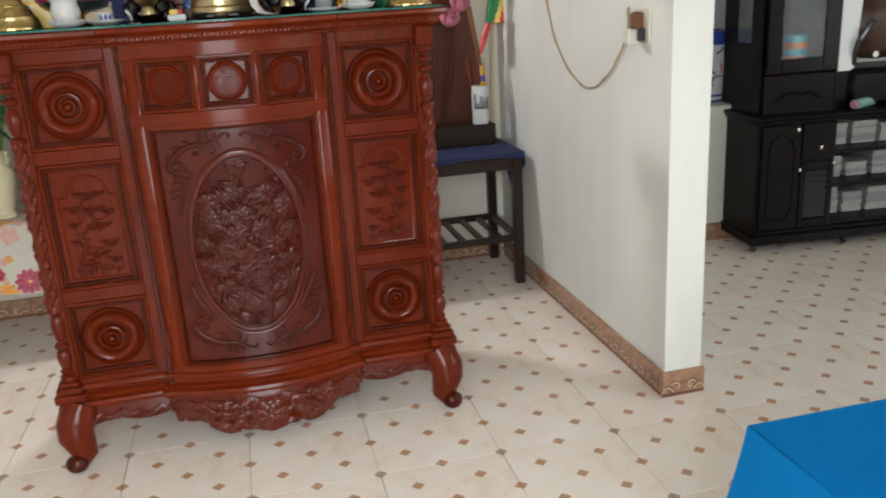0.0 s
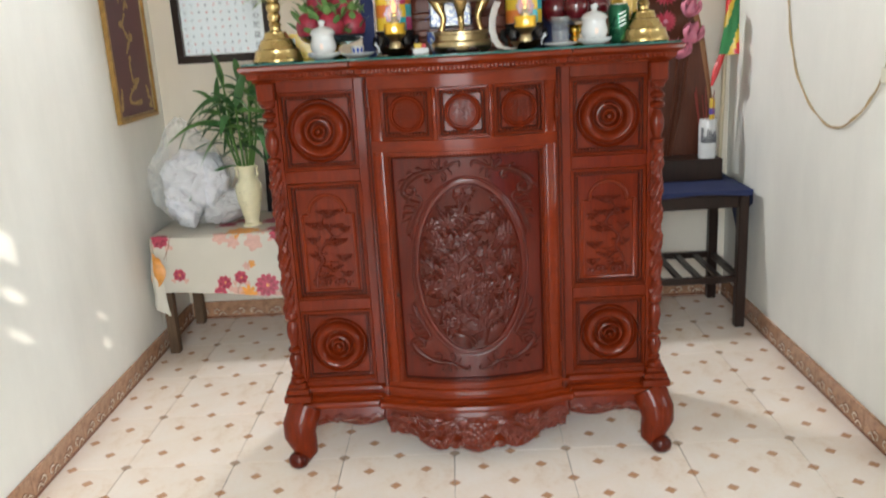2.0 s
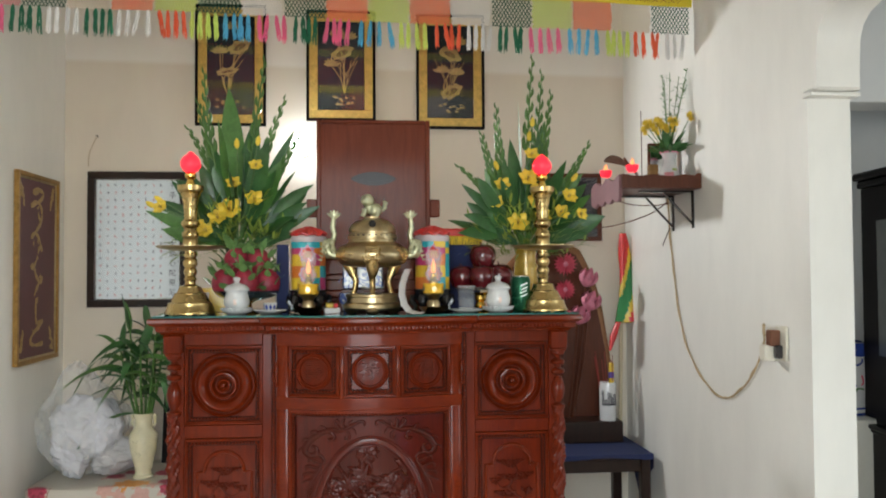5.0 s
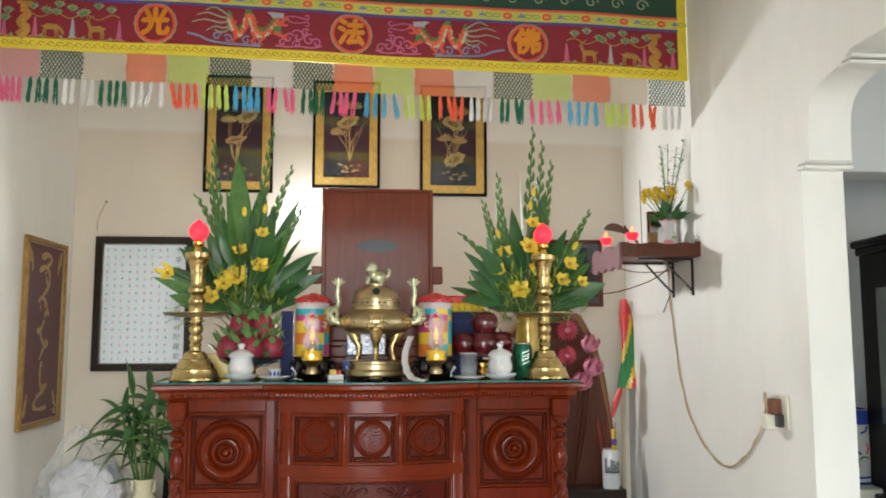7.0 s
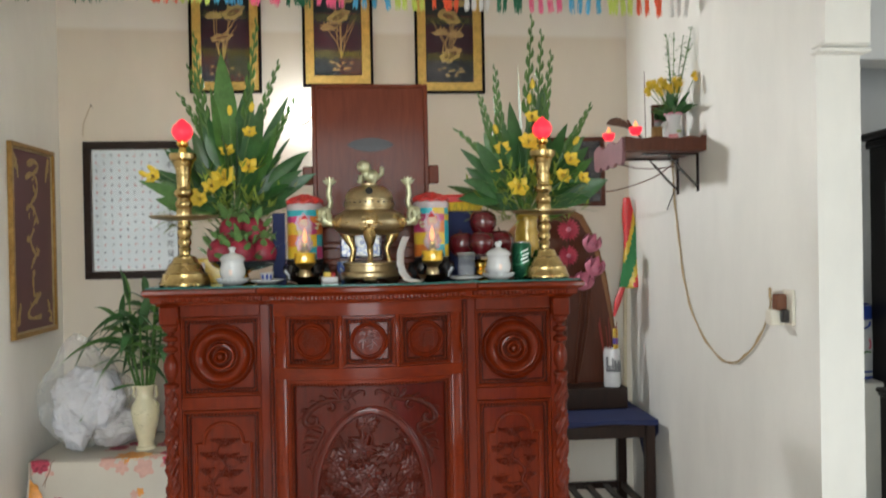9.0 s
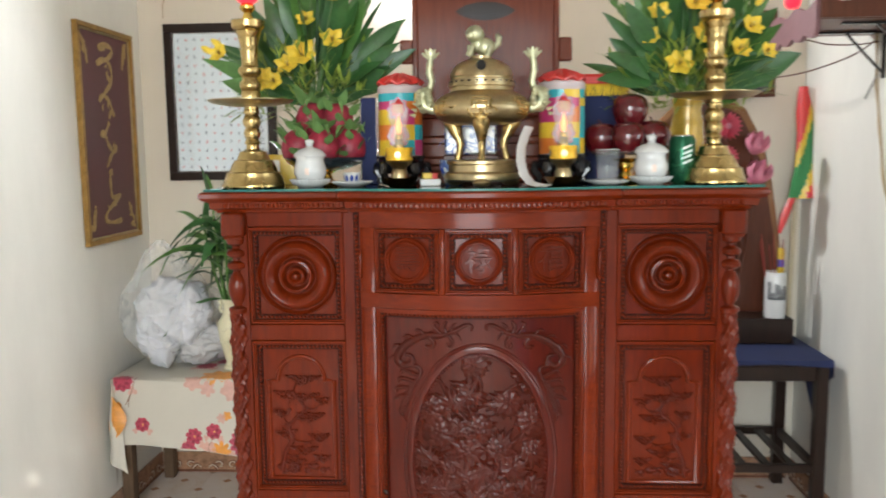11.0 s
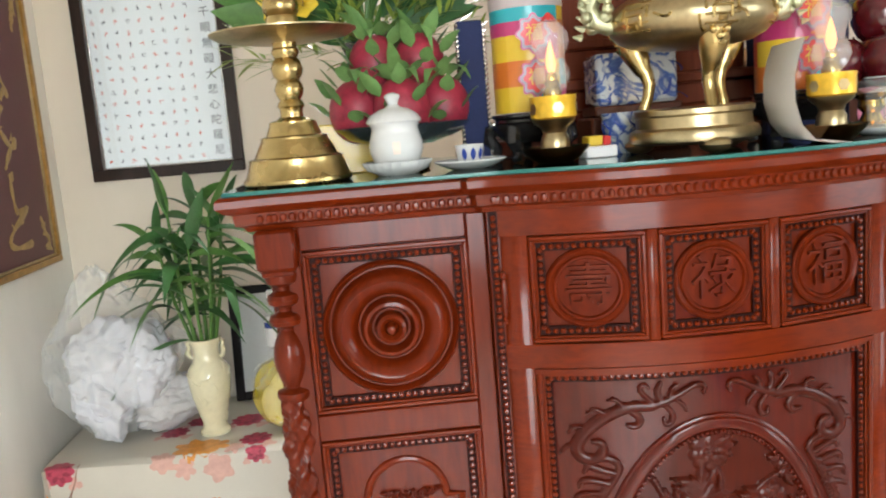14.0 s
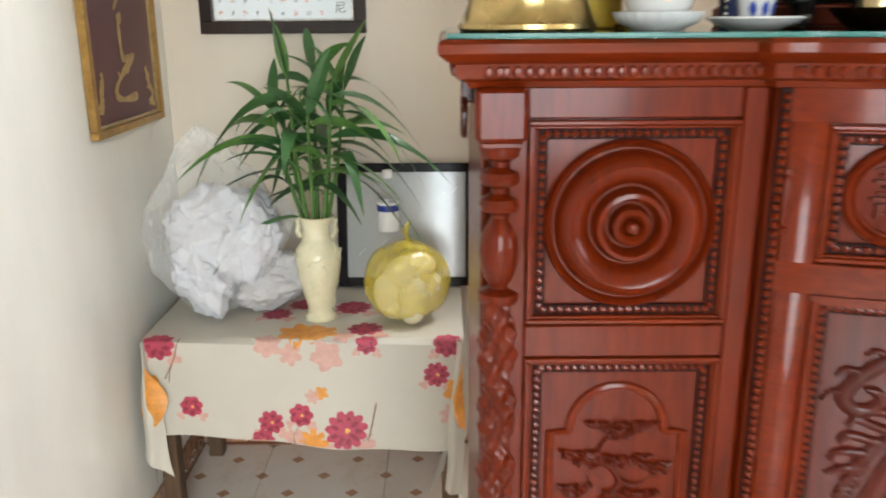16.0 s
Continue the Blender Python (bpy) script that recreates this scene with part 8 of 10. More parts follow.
PRINT = {"deep": plain("deep_rose_print", (0.25, 0.020, 0.045), 0.38, var=0.35, scale=60), "rose": plain("rose_print", (0.42, 0.045, 0.085), 0.38, var=0.35, scale=60), "pale": plain("faded_pink_print", (0.58, 0.34, 0.28), 0.38, var=0.15, scale=50),
         "orange": plain("orange_print_leaf", (0.68, 0.28, 0.05), 0.38, var=0.3, scale=40), "stem": plain("brown_print_stem", (0.26, 0.14, 0.09), 0.4), "core": plain("print_core", (0.70, 0.35, 0.10), 0.4)}


def printed(kind, cu, cv, r, petals, seed, inner=0.55, lift=0.0009):
    """A printed flower lying on the cloth."""
    rng = random.Random(seed)
    n = petals * 6
    ph = rng.uniform(0, 6)
    rad = [r * (inner + (1 - inner) * abs(math.sin(petals * 0.5 * 2 * math.pi * i / n + ph)) ** 0.6 * rng.uniform(0.9, 1.1)) for i in range(n)]
    vs, fs = [], []
    rings = 4
    for q in range(rings + 1):
        for i in range(n):
            a = 2 * math.pi * i / n
            u, v = cu + rad[i] * q / rings * math.cos(a), cv - rad[i] * q / rings * math.sin(a)
            u = max(-0.430, min(0.426, u))
            v = max(0.004, min(0.495 + hem(u) - 0.002, v))
            x, y, z = cloth(u, v)
            vs.append((x, y - (lift if v > 0.49 else 0), z + (lift if v < 0.502 else 0)))
    for q in range(rings):
        for i in range(n):
            j = (i + 1) % n
            fs.append((q * n + i, q * n + j, (q + 1) * n + j, (q + 1) * n + i))
    part("printed_flower", Geo().add(vs, fs), PRINT[kind], clo)


def stem(pts, r=0.0022):
    g = Geo()
    for (u0, v0), (u1, v1) in zip(pts, pts[1:]):
        for k in range(6):
            pass
    line = []
    for (u0, v0), (u1, v1) in zip(pts, pts[1:]):
        for k in range(6):
            f = k / 6
            x, y, z = cloth(u0 + (u1 - u0) * f, v0 + (v1 - v0) * f)
            line.append((x, y - 0.0006, z + 0.0004))
    part("printed_stem", Geo().tube(line, r, 4, flat=0.5), PRINT["stem"], clo)


E0 = 0.495
for i, (k, u, v, r, p) in enumerate((("rose", -0.385, E0 + 0.010, 0.045, 7), ("rose", -0.310, E0 + 0.190, 0.032, 5), ("rose", -0.095, E0 + 0.235, 0.036, 6), ("rose", -0.012, E0 + 0.212, 0.034, 5),
                                     ("rose", -0.120, E0 + 0.288, 0.034, 6), ("rose", 0.110, E0 + 0.255, 0.058, 9), ("rose", 0.355, E0 + 0.100, 0.036, 7), ("rose", 0.385, E0 + 0.012, 0.040, 6),
                                     ("orange", -0.010, E0 - 0.045, 0.070, 5), ("orange", 0.040, E0 - 0.050, 0.050, 4), ("pale", -0.095, E0 + 0.012, 0.040, 4), ("pale", -0.035, E0 + 0.040, 0.034, 4), ("pale", 0.062, E0 + 0.045, 0.046, 3),
                                     ("orange", 0.020, E0 + 0.290, 0.042, 6), ("pale", -0.030, E0 + 0.285, 0.034, 5), ("orange", 0.045, E0 + 0.148, 0.020, 3), ("pale", 0.022, E0 + 0.158, 0.022, 4), ("rose", 0.160, E0 - 0.070, 0.050, 7),
                                     ("rose", -0.105, E0 - 0.190, 0.045, 7), ("rose", -0.040, E0 - 0.270, 0.045, 6), ("rose", 0.110, E0 - 0.245, 0.055, 8), ("rose", 0.170, E0 + 0.012, 0.030, 5), ("orange", -0.421, E0 + 0.130, 0.040, 3),
                                     ("orange", 0.412, E0 + 0.150, 0.040, 3), ("pale", 0.395, E0 + 0.220, 0.035, 5), ("pale", 0.105, E0 - 0.02, 0.032, 4))):
    printed(k, u, v, r, p + 2, i, 0.72 if k == "rose" else 0.5)
    if k == "rose":
        printed("deep", u, v + 0.05 * r, r * 0.74, p, 40 + i, 0.25, 0.0013)
        printed("rose", u - 0.05 * r, v - 0.05 * r, r * 0.48, 5, 140 + i, 0.5, 0.0017)
        printed("pale", u + r * 0.9, v + r * 0.9, r * 0.5, 3, 240 + i, 0.3, 0.0006)
        printed("pale", u - r * 0.95, v + r * 0.8, r * 0.42, 3, 340 + i, 0.3, 0.0006)
    if k == "rose" and r > 0.03 and v > E0 + 0.05:
        printed("core", u + 0.003, v, r * 0.15, 3, 90 + i, 0.5, 0.0021)
stem([(-0.330, E0 - 0.01), (-0.345, E0 + 0.05), (-0.380, E0 + 0.12)])
stem([(-0.345, E0 + 0.045), (-0.360, E0 + 0.09), (-0.365, E0 + 0.125)])
stem([(0.192, E0 + 0.18), (0.180, E0 + 0.24), (0.165, E0 + 0.300)])
stem([(-0.012, E0 + 0.235), (-0.035, E0 + 0.27), (-0.032, E0 + 0.31)])
stem([(0.180, E0 + 0.27), (0.150, E0 + 0.295)])
PZ = FZ + 0.0035

# bag of white cloth
bag = thing("plastic_bag", "clear plastic bag stuffed with white cloth", "bag", (-1.205, 1.735, PZ))


def lump(c, s, amp, seed, nu=40, nv=26, sharp=1.0):
    off = Vector((seed * 3.1, seed * 1.7, seed * 0.9))

    def fn(u, v):
        a, b = 2 * math.pi * u, math.pi * v
        d = Vector((math.sin(b) * math.cos(a), math.sin(b) * math.sin(a), -math.cos(b)))
        n1 = noise.noise(d * 1.9 + off)
        n2 = abs(noise.noise(d * 4.5 + off * 2))
        n3 = abs(noise.noise(d * 10 + off * 3))
        k = 1 + amp * (n1 * 1.1 - n2 * 0.9 * sharp - n3 * 0.12 * sharp)
        z = d.z * s[2] * k
        return (c[0] + d.x * s[0] * k, c[1] + d.y * s[1] * k, max(0.0, c[2] + z))
    return Geo().grid(fn, nu, nv)


M_WCLOTH = plain("white_cotton", (0.62, 0.625, 0.66), 0.85, var=0.06, fine=400, bump=0.3)
M_GCLOTH = plain("grey_cotton", (0.52, 0.51, 0.51), 0.85, var=0.1, bump=0.3)


def bundle(c, s, seed, lean=0.0, folds=5.0, nu=90, nv=54):
    """A wad of folded cloth: flat folds meeting in soft creases."""
    rng = random.Random(seed * 7)
    off = Vector((seed * 3.1, seed * 1.7, seed * 0.9))
    planes = []
    for i in range(34):
        n = Vector((rng.gauss(0, 1), rng.gauss(0, 1), rng.gauss(0, 1))).normalized()
        planes.append((n, rng.uniform(0.74, 0.98)))

    def fn(u, v):
        a, b = 2 * math.pi * u, math.pi * v
        d = Vector((math.sin(b) * math.cos(a), math.sin(b) * math.sin(a), -math.cos(b)))
        q = (d + 0.16 * Vector((noise.noise(d * 2.2 + off), noise.noise(d * 2.2 + off * 2), noise.noise(d * 2.2 + off * 3)))).normalized()
        flat = min([h / q.dot(n) for n, h in planes if q.dot(n) > 0.25] + [1.15])
        ply = abs(math.sin(folds * (d.z + 0.6 * d.x) + 2.6 * noise.noise(d * 1.4 + off))) ** 0.5
        k = flat * (0.88 + 0.12 * ply) + 0.10 * noise.noise(d * 2.0 + off * 2) + 0.13 * abs(noise.noise(Vector((d.x * 3.4, d.y * 3.4, d.z * 5.5)) + off)) - 0.02
        return (c[0] + d.x * s[0] * k + lean * d.z, c[1] + d.y * s[1] * k, max(0.0, c[2] + d.z * s[2] * k))
    return Geo().grid(fn, nu, nv)


part("white_cloth", bundle((-0.070, 0.0, 0.250), (0.140, 0.130, 0.150), 1, 0.02, 4.0), M_WCLOTH, bag, "folded white cloth")
part("white_cloth", bundle((-0.088, -0.065, 0.118), (0.088, 0.100, 0.135), 2, -0.03, 3.5), M_WCLOTH, bag, "folded white cloth")
part("white_cloth", bundle((0.050, -0.045, 0.205), (0.105, 0.100, 0.140), 4, 0.03, 4.5), M_WCLOTH, bag, "folded white cloth")
part("grey_cloth", bundle((0.095, 0.010, 0.085), (0.130, 0.120, 0.098), 5, 0.02, 3.0), M_GCLOTH, bag, "folded grey cloth")


def film_material():
    k = Nodes("clear_bag_film")
    k.bump(k.noise(16, 4, 0.6, distort=1.0), 0.45, 0.01)
    cloudy = k.noise(7, 4)
    return k.done((0.90, 0.90, 0.88), 0.16, 0.0, 0.0, Alpha=k.math("ADD", 0.06, k.math("MULTIPLY", cloudy, 0.30)))


def sack(p):
    """Narrow foot, wide shoulders, gathered crumpled top."""
    h = min(1.0, max(0.0, p.z / 0.52))
    k = 0.74 + 0.62 * h if h < 0.45 else 1.02 - 1.15 * (h - 0.45) ** 1.25
    return (-0.05 + (p.x + 0.012) * k * 1.02 - 0.03 * h, p.y * k, p.z * 1.04)


part("bag_film", lump((-0.012, 0.0, 0.245), (0.208, 0.180, 0.255), 0.26, 7, 110, 74, 1.0).moved(sack), film_material(), bag, "crinkled clear plastic").visible_shadow = False

# cream vase with bamboo leaves
vs_ = thing("leaf_vase", "cream ceramic vase holding green bamboo-leaf stems", "vase", (-0.960, 1.655, PZ))
part("vase", Geo().lathe([(0, 0), (0.048, 0), (0.049, 0.010), (0.040, 0.018), (0.038, 0.034), (0.048, 0.070), (0.063, 0.130), (0.069, 0.175), (0.064, 0.205), (0.046, 0.228), (0.040, 0.248), (0.042, 0.275), (0.052, 0.296), (0.047, 0.298), (0.034, 0.255), (0, 0.250)], seg=36).moved(lambda p: (p.x * 0.93, p.y * 0.93, p.z)), M_CREAM, vs_)
for s in (-1, 1):
    part("handle", Geo().tube([(s * 0.032, 0, 0.236), (s * 0.047, 0, 0.240), (s * 0.054, 0, 0.256), (s * 0.048, 0, 0.270), (s * 0.054, 0, 0.284), (s * 0.039, 0, 0.290)], [0.006, 0.007, 0.007, 0.006, 0.008, 0.005], 8), M_CREAM, vs_)
g = Geo()
rng = random.Random(15)
for k in range(16):
    a, z = rng.uniform(-2.9, -0.2), rng.uniform(0.07, 0.20)
    r = 0.93 * (0.0390 + 0.030 * min(1, max(0, (z - 0.03) / 0.13)))
    pts = scroll_pts(0, 0, rng.uniform(0, 6.28), 0.016, rng.choice((-1, 1)), 12)
    g.tube([((r + 0.0005) * math.cos(a + p / r), (r + 0.0005) * math.sin(a + p / r), z + q) for p, q in pts], 0.0026, 5)
part("relief_ornament", g, M_CREAM, vs_, kind="stuff")
rng = random.Random(33)
for k in range(8):
    a = 2 * math.pi * k / 8
    top_ = Vector((0.085 * math.cos(a) * rng.uniform(0.6, 1.4), 0.06 * math.sin(a), rng.uniform(0.51, 0.71)))
    base_ = Vector((0.022 * math.cos(a), 0.022 * math.sin(a), 0.24))
    g = Geo().tube([base_, (base_ + top_) / 2 + Vector((0.01 * math.cos(a), 0.01 * math.sin(a), 0)), top_], [0.0065, 0.0055, 0.004], 7)
    for q in range(5):
        p = base_.lerp(top_, q / 5 + 0.1)
        g.lathe([(0.0078, -0.002), (0.0078, 0.002)], p, 7)
    stalk = part("bamboo_stalk", g, M_STEM, vs_)
    for q in range(9):
        up = (0.16, 0.36, 0.52, 0.66, 0.76, 0.86, 0.93, 0.98, 1.0)[q]
        if q == 0 and k != 4 or q == 1 and k % 4 == 2:
            continue
        p = base_.lerp(top_, up)
        an = a + 2.4 * q + rng.uniform(-0.4, 0.4)
        el = rng.uniform(0.1, 0.75) if q < 7 else rng.uniform(0.8, 1.35)
        d = Vector((math.cos(an) * math.cos(el), math.sin(an) * math.cos(el) * 0.4, math.sin(el)))
        long_ = rng.uniform(0.24, 0.38) if q < 7 else rng.uniform(0.17, 0.24)
        bend = rng.uniform(0.5, 1.15) if 0 < q < 7 else (rng.uniform(0.9, 1.3) if q == 0 else rng.uniform(0.1, 0.5))
        lf = Geo().leaf(p, d, long_, rng.uniform(0.030, 0.044), bend, 9, 0.26, rng.uniform(-0.9, 0.9), 0.75)
        part("leaf", lf, M_LEAFD if (k + q) % 3 else M_LEAF, stalk)

# yellow parcel
yp = thing("yellow_parcel", "yellow plastic parcel tied round pale fruit", "parcel", (-0.712, 1.640, PZ))
yp.scale = (0.90, 0.90, 0.86)
M_PALEFRUIT = plain("pale_yellow_fruit", (0.76, 0.70, 0.48), 0.65, var=0.22, scale=7, bump=0.05)
for cx_, cy_, cz_, rr_, tl_ in ((-0.052, -0.030, 0.088, 0.056, -0.25), (0.020, -0.052, 0.082, 0.058, 0.10), (0.066, 0.0, 0.090, 0.050, 0.35), (-0.010, 0.050, 0.085, 0.055, 0.0), (0.008, -0.010, 0.170, 0.062, 1.2)):
    fr_ = Geo().ball((0, 0, 0), rr_, 22, 16, (0.86, 0.86, 1.38))
    tilt_ = Matrix.Translation((cx_, cy_, cz_)) @ Matrix.Rotation(tl_, 4, "Y")
    part("pale_fruit", fr_.moved(lambda p: tilt_ @ p), M_PALEFRUIT, yp)
k_ = Nodes("yellow_bag_film")
k_.bump(k_.noise(11, 4, 0.6, distort=1.5), 0.35, 0.006)
M_YFILM = k_.done((0.72, 0.56, 0.06), 0.18, 0.0, 0.0, Alpha=k_.math("ADD", 0.16, k_.math("MULTIPLY", k_.noise(7, 4), 0.62)))
part("film", lump((0, 0, 0.132), (0.136, 0.126, 0.136), 0.06, 12, 70, 46).moved(lambda p: (p.x * (1 + 0.05 * math.sin(13 * math.atan2(p.y, p.x)) * max(0, p.z / 0.27 - 0.55)), p.y * (1 + 0.05 * math.sin(13 * math.atan2(p.y, p.x)) * max(0, p.z / 0.27 - 0.55)), p.z)), M_YFILM, yp).visible_shadow = False
part("knot", Geo().tube([(0, 0, 0.245), (0.006, 0, 0.27), (-0.004, -0.004, 0.30), (0.012, 0, 0.33)], [0.018, 0.008, 0.011, 0.004], 8), M_YFILM, yp)
# small bottle behind the parcel
bo = thing("plastic_bottle", "small clear plastic bottle with a white and blue label", "bottle", (-0.772, 1.815, PZ))
part("body", Geo().lathe([(0, 0), (0.028, 0), (0.031, 0.006), (0.031, 0.300), (0.026, 0.330), (0.013, 0.352), (0.012, 0.372), (0, 0.372)], seg=28), M_GLASS, bo)
part("label", Geo().lathe([(0.0314, 0.215), (0.0318, 0.217), (0.0318, 0.300), (0.0314, 0.302)], seg=28), M_PAPER, bo)
part("label_band", Geo().lathe([(0.0320, 0.275), (0.0323, 0.277), (0.0323, 0.292), (0.0320, 0.294)], seg=28), M_BLUE, bo)
part("cap", Geo().lathe([(0.015, 0.372), (0.015, 0.392), (0.013, 0.394), (0, 0.394)], seg=20), M_PAPER, bo)
# leaning frame behind
lf_ = thing("leaning_frame", "dark wooden glazed frame leaning on the wall", "picture frame", (-0.725, 1.925, PZ))
tilt = Matrix.Rotation(radians(-9), 4, "X")
g = Geo().box(-0.215, -0.185, -0.018, 0, 0.004, 0.390, 0.002).box(0.185, 0.215, -0.018, 0, 0.004, 0.390, 0.002).box(-0.185, 0.185, -0.018, 0, 0.362, 0.390, 0.002).box(-0.185, 0.185, -0.018, 0, 0.004, 0.032, 0.002)
part("frame", g.moved(lambda p: tilt @ p), M_BLACKW, lf_)
part("backing", Geo().box(-0.185, 0.185, -0.008, -0.002, 0.032, 0.362, 0).moved(lambda p: tilt @ p), plain("grey_glazed_print", (0.42, 0.43, 0.42), 0.12, var=0.08, coat=0.5), lf_)
ls = [([(x, 0.20 + 0.10 * math.sin(9 * x)), (x + 0.02, 0.22 + 0.10 * math.sin(9 * x))], 0.003) for x in (-0.15, -0.08, 0.02, 0.10, 0.14)]
g = Geo()
for pts, r in ls:
    g.tube([tuple(tilt @ Vector((x, -0.0085, z))) for x, z in pts], r, 5, flat=0.3)
part("pale_marks", g, M_PAPER, lf_)


# ---- dark stand at the right with its carved root, cup and flags ----
bt = thing("dark_stand", "narrow dark wooden stand with a slatted lower shelf", "stand", (0.875, 1.735, 0))
part("tabletop", Geo().box(-0.53, 0.545, -0.250, 0.250, 0.655, 0.678, 0.004), M_DARK, bt)
for sx in (-0.50, 0.515):
    for sy in (-0.222, 0.222):
        part("leg", Geo().box(sx - 0.023, sx + 0.023, sy - 0.023, sy + 0.023, 0, 0.655, 0.004), M_DARK, bt)
for sy in (-0.222, 0.222):
    part("rail", Geo().box(-0.477, 0.492, sy - 0.012, sy + 0.012, 0.595, 0.655, 0.002), M_DARK, bt)
    part("stretcher", Geo().box(-0.477, 0.492, sy - 0.012, sy + 0.012, 0.225, 0.258, 0.002), M_DARK, bt)
for sx in (-0.50, 0.515):
    part("end_rail", Geo().box(sx - 0.012, sx + 0.012, -0.199, 0.199, 0.595, 0.655, 0.002), M_DARK, bt)
    part("end_stretcher", Geo().box(sx - 0.012, sx + 0.012, -0.199, 0.199, 0.225, 0.258, 0.002), M_DARK, bt)
for k in range(10):
    x = -0.43 + 0.095 * k
    part("slat", Geo().box(x - 0.016, x + 0.016, -0.209, 0.209, 0.234, 0.250, 0.002), M_DARK, bt)
nc = thing("stand_cloth", "navy cloth laid over the dark stand", "cloth", (0.875, 1.735, 0.678))
g = Geo().box(-0.535, 0.549, -0.254, 0.252, 0.0, 0.004, 0.001)
g.grid(lambda a, b: (0.5495 + 0.004 * math.sin(9 * a) * b, -0.254 + 0.506 * a, 0.003 - b * (0.05 + 0.22 * (1 - abs(2 * a - 0.75)) ** 2)), 24, 8)
g.grid(lambda a, b: (-0.535 + 1.084 * a, -0.2545 - 0.002 * b, 0.003 - b * (0.020 + 0.006 * math.sin(14 * a))), 30, 3)
part("cloth", g, M_NAVY, nc)
SZ = 0.6822
rt = thing("carved_root", "dark brown carved wooden screen with pink lotus flowers", "carving", (1.08, 1.86, SZ))
part("plinth", Geo().box(-0.40, 0.285, -0.115, 0.130, 0, 0.108, 0.006), M_DARK, rt)
edge = [(-0.35, 0.108), (-0.36, 0.60), (-0.30, 0.85), (-0.16, 0.99), (-0.02, 1.02), (0.10, 0.96), (0.17, 0.83), (0.215, 0.66), (0.25, 0.45), (0.275, 0.25), (0.28, 0.108)]
part("screen", Geo().prism(edge, 0.045, 0.085), M_BROWN, rt)
part("screen_edge", Geo().tube([(x, 0.060, z) for x, z in edge[1:]], [0.018, 0.020, 0.022, 0.022, 0.022, 0.020, 0.020, 0.018, 0.018, 0.016], 8), wooden("tan_bent_wood", (0.16, 0.07, 0.03), (0.30, 0.15, 0.07), 0.5, 0.1), rt)


def lotus(parent, c, size, way=(0.1, -0.75, 0.65)):
    """A half-open lotus: cupped petals in two rings."""
    way = Vector(way).normalized()
    a = way.orthogonal().normalized()
    b = way.cross(a)
    g = Geo()
    for n, wide, tall, open_ in ((6, 0.70, 0.86, 0.86), (6, 0.68, 1.02, 0.66), (4, 0.66, 1.06, 0.42)):
        for k in range(n):
            an = 2 * math.pi * (k + 0.5 * open_) / n

            def petal(u, v):
                w = wide * math.sin(math.pi * min(1.0, 0.10 + 0.90 * v)) ** 0.7 if v < 1 else 0.02
                al = an + (u - 0.5) * 2 * w * (1 - 0.35 * v)
                r = size * open_ * (0.12 + 0.62 * math.sin(math.pi * (0.05 + 0.62 * v)))
                return c + way * (size * tall * 1.15 * v) + (a * math.cos(al) + b * math.sin(al)) * r
            g.grid(petal, 4, 7)
    part("lotus_flower", g, M_PINK, parent)


def flat_flower(parent, c, size):
    """An open many-petalled flower facing the room."""
    g = Geo()
    for n, k, lift in ((18, 1.0, 0.0), (16, 0.78, -0.010), (12, 0.50, -0.018)):
        for q in range(n):
            a = 2 * math.pi * (q + 0.5 * (n == 16)) / n
            g.leaf(c + Vector((0, lift, 0)), (math.cos(a), -0.28, math.sin(a)), size * k, size * 0.34 * k, 0.0, 5, 0.2, math.pi / 2 + 0.25)
    part("red_flower", g, M_ROSE, parent)
    part("flower_heart", Geo().ball(c + Vector((0, -0.022, 0)), size * 0.22, 12, 8, (1, 0.6, 1)), M_PINK, parent)


for c, size, kind in (((0.005, -0.06, 0.900), 0.062, "flat"), ((0.112, -0.065, 0.790), 0.078, "bud"), ((0.124, -0.065, 0.670), 0.082, "bud"), ((0.005, -0.05, 0.770), 0.056, "flat"), ((0.070, -0.06, 0.600), 0.080, "bud")):
    c = Vector(c)
    if kind == "flat":
        flat_flower(rt, c, size)
    else:
        lotus(rt, c, size, (0.16, -0.55, 0.85))
    part("lotus_stem", Geo().tube([(c.x * 0.5, 0.02, 0.108), (c.x * 0.9, 0.0, c.z * 0.6), c], 0.006, 6), M_BROWN, rt)
ch = thing("incense_holder", "white ceramic incense holder painted with dark figures, full of sticks", "incense holder", (1.297, 1.785, SZ + 0.108))
part("cup", Geo().lathe([(0, 0), (0.040, 0), (0.042, 0.006), (0.043, 0.188), (0.041, 0.192), (0.037, 0.190), (0.036, 0.02), (0, 0.015)], seg=32), M_WHITE, ch)
g = Geo()
rng = random.Random(2)
for k in range(12):
    a = -2.6 + 0.18 * k
    h = rng.uniform(0.02, 0.07)
    g.grid(lambda u, v: (0.0436 * math.cos(a + 0.12 * u), 0.0436 * math.sin(a + 0.12 * u), 0.085 + h * v), 2, 3)
    g.grid(lambda u, v: (0.0436 * math.cos(a + 0.17 * u), 0.0436 * math.sin(a + 0.17 * u), 0.078 + 0.010 * v), 2, 1)
part("painted_shapes", g, M_INK, ch, kind="stuff")
for k in range(9):
    a = rng.uniform(0, 6.28)
    part("incense_stick", Geo().tube([(0.02 * math.cos(a), 0.02 * math.sin(a), 0.03), (0.045 * math.cos(a) - 0.02, 0.045 * math.sin(a), 0.30 + 0.05 * rng.random())], 0.0022, 5), plain("incense_red", (0.22, 0.03, 0.02), 0.8) if k == 0 else bpy.data.materials["incense_red"], ch)
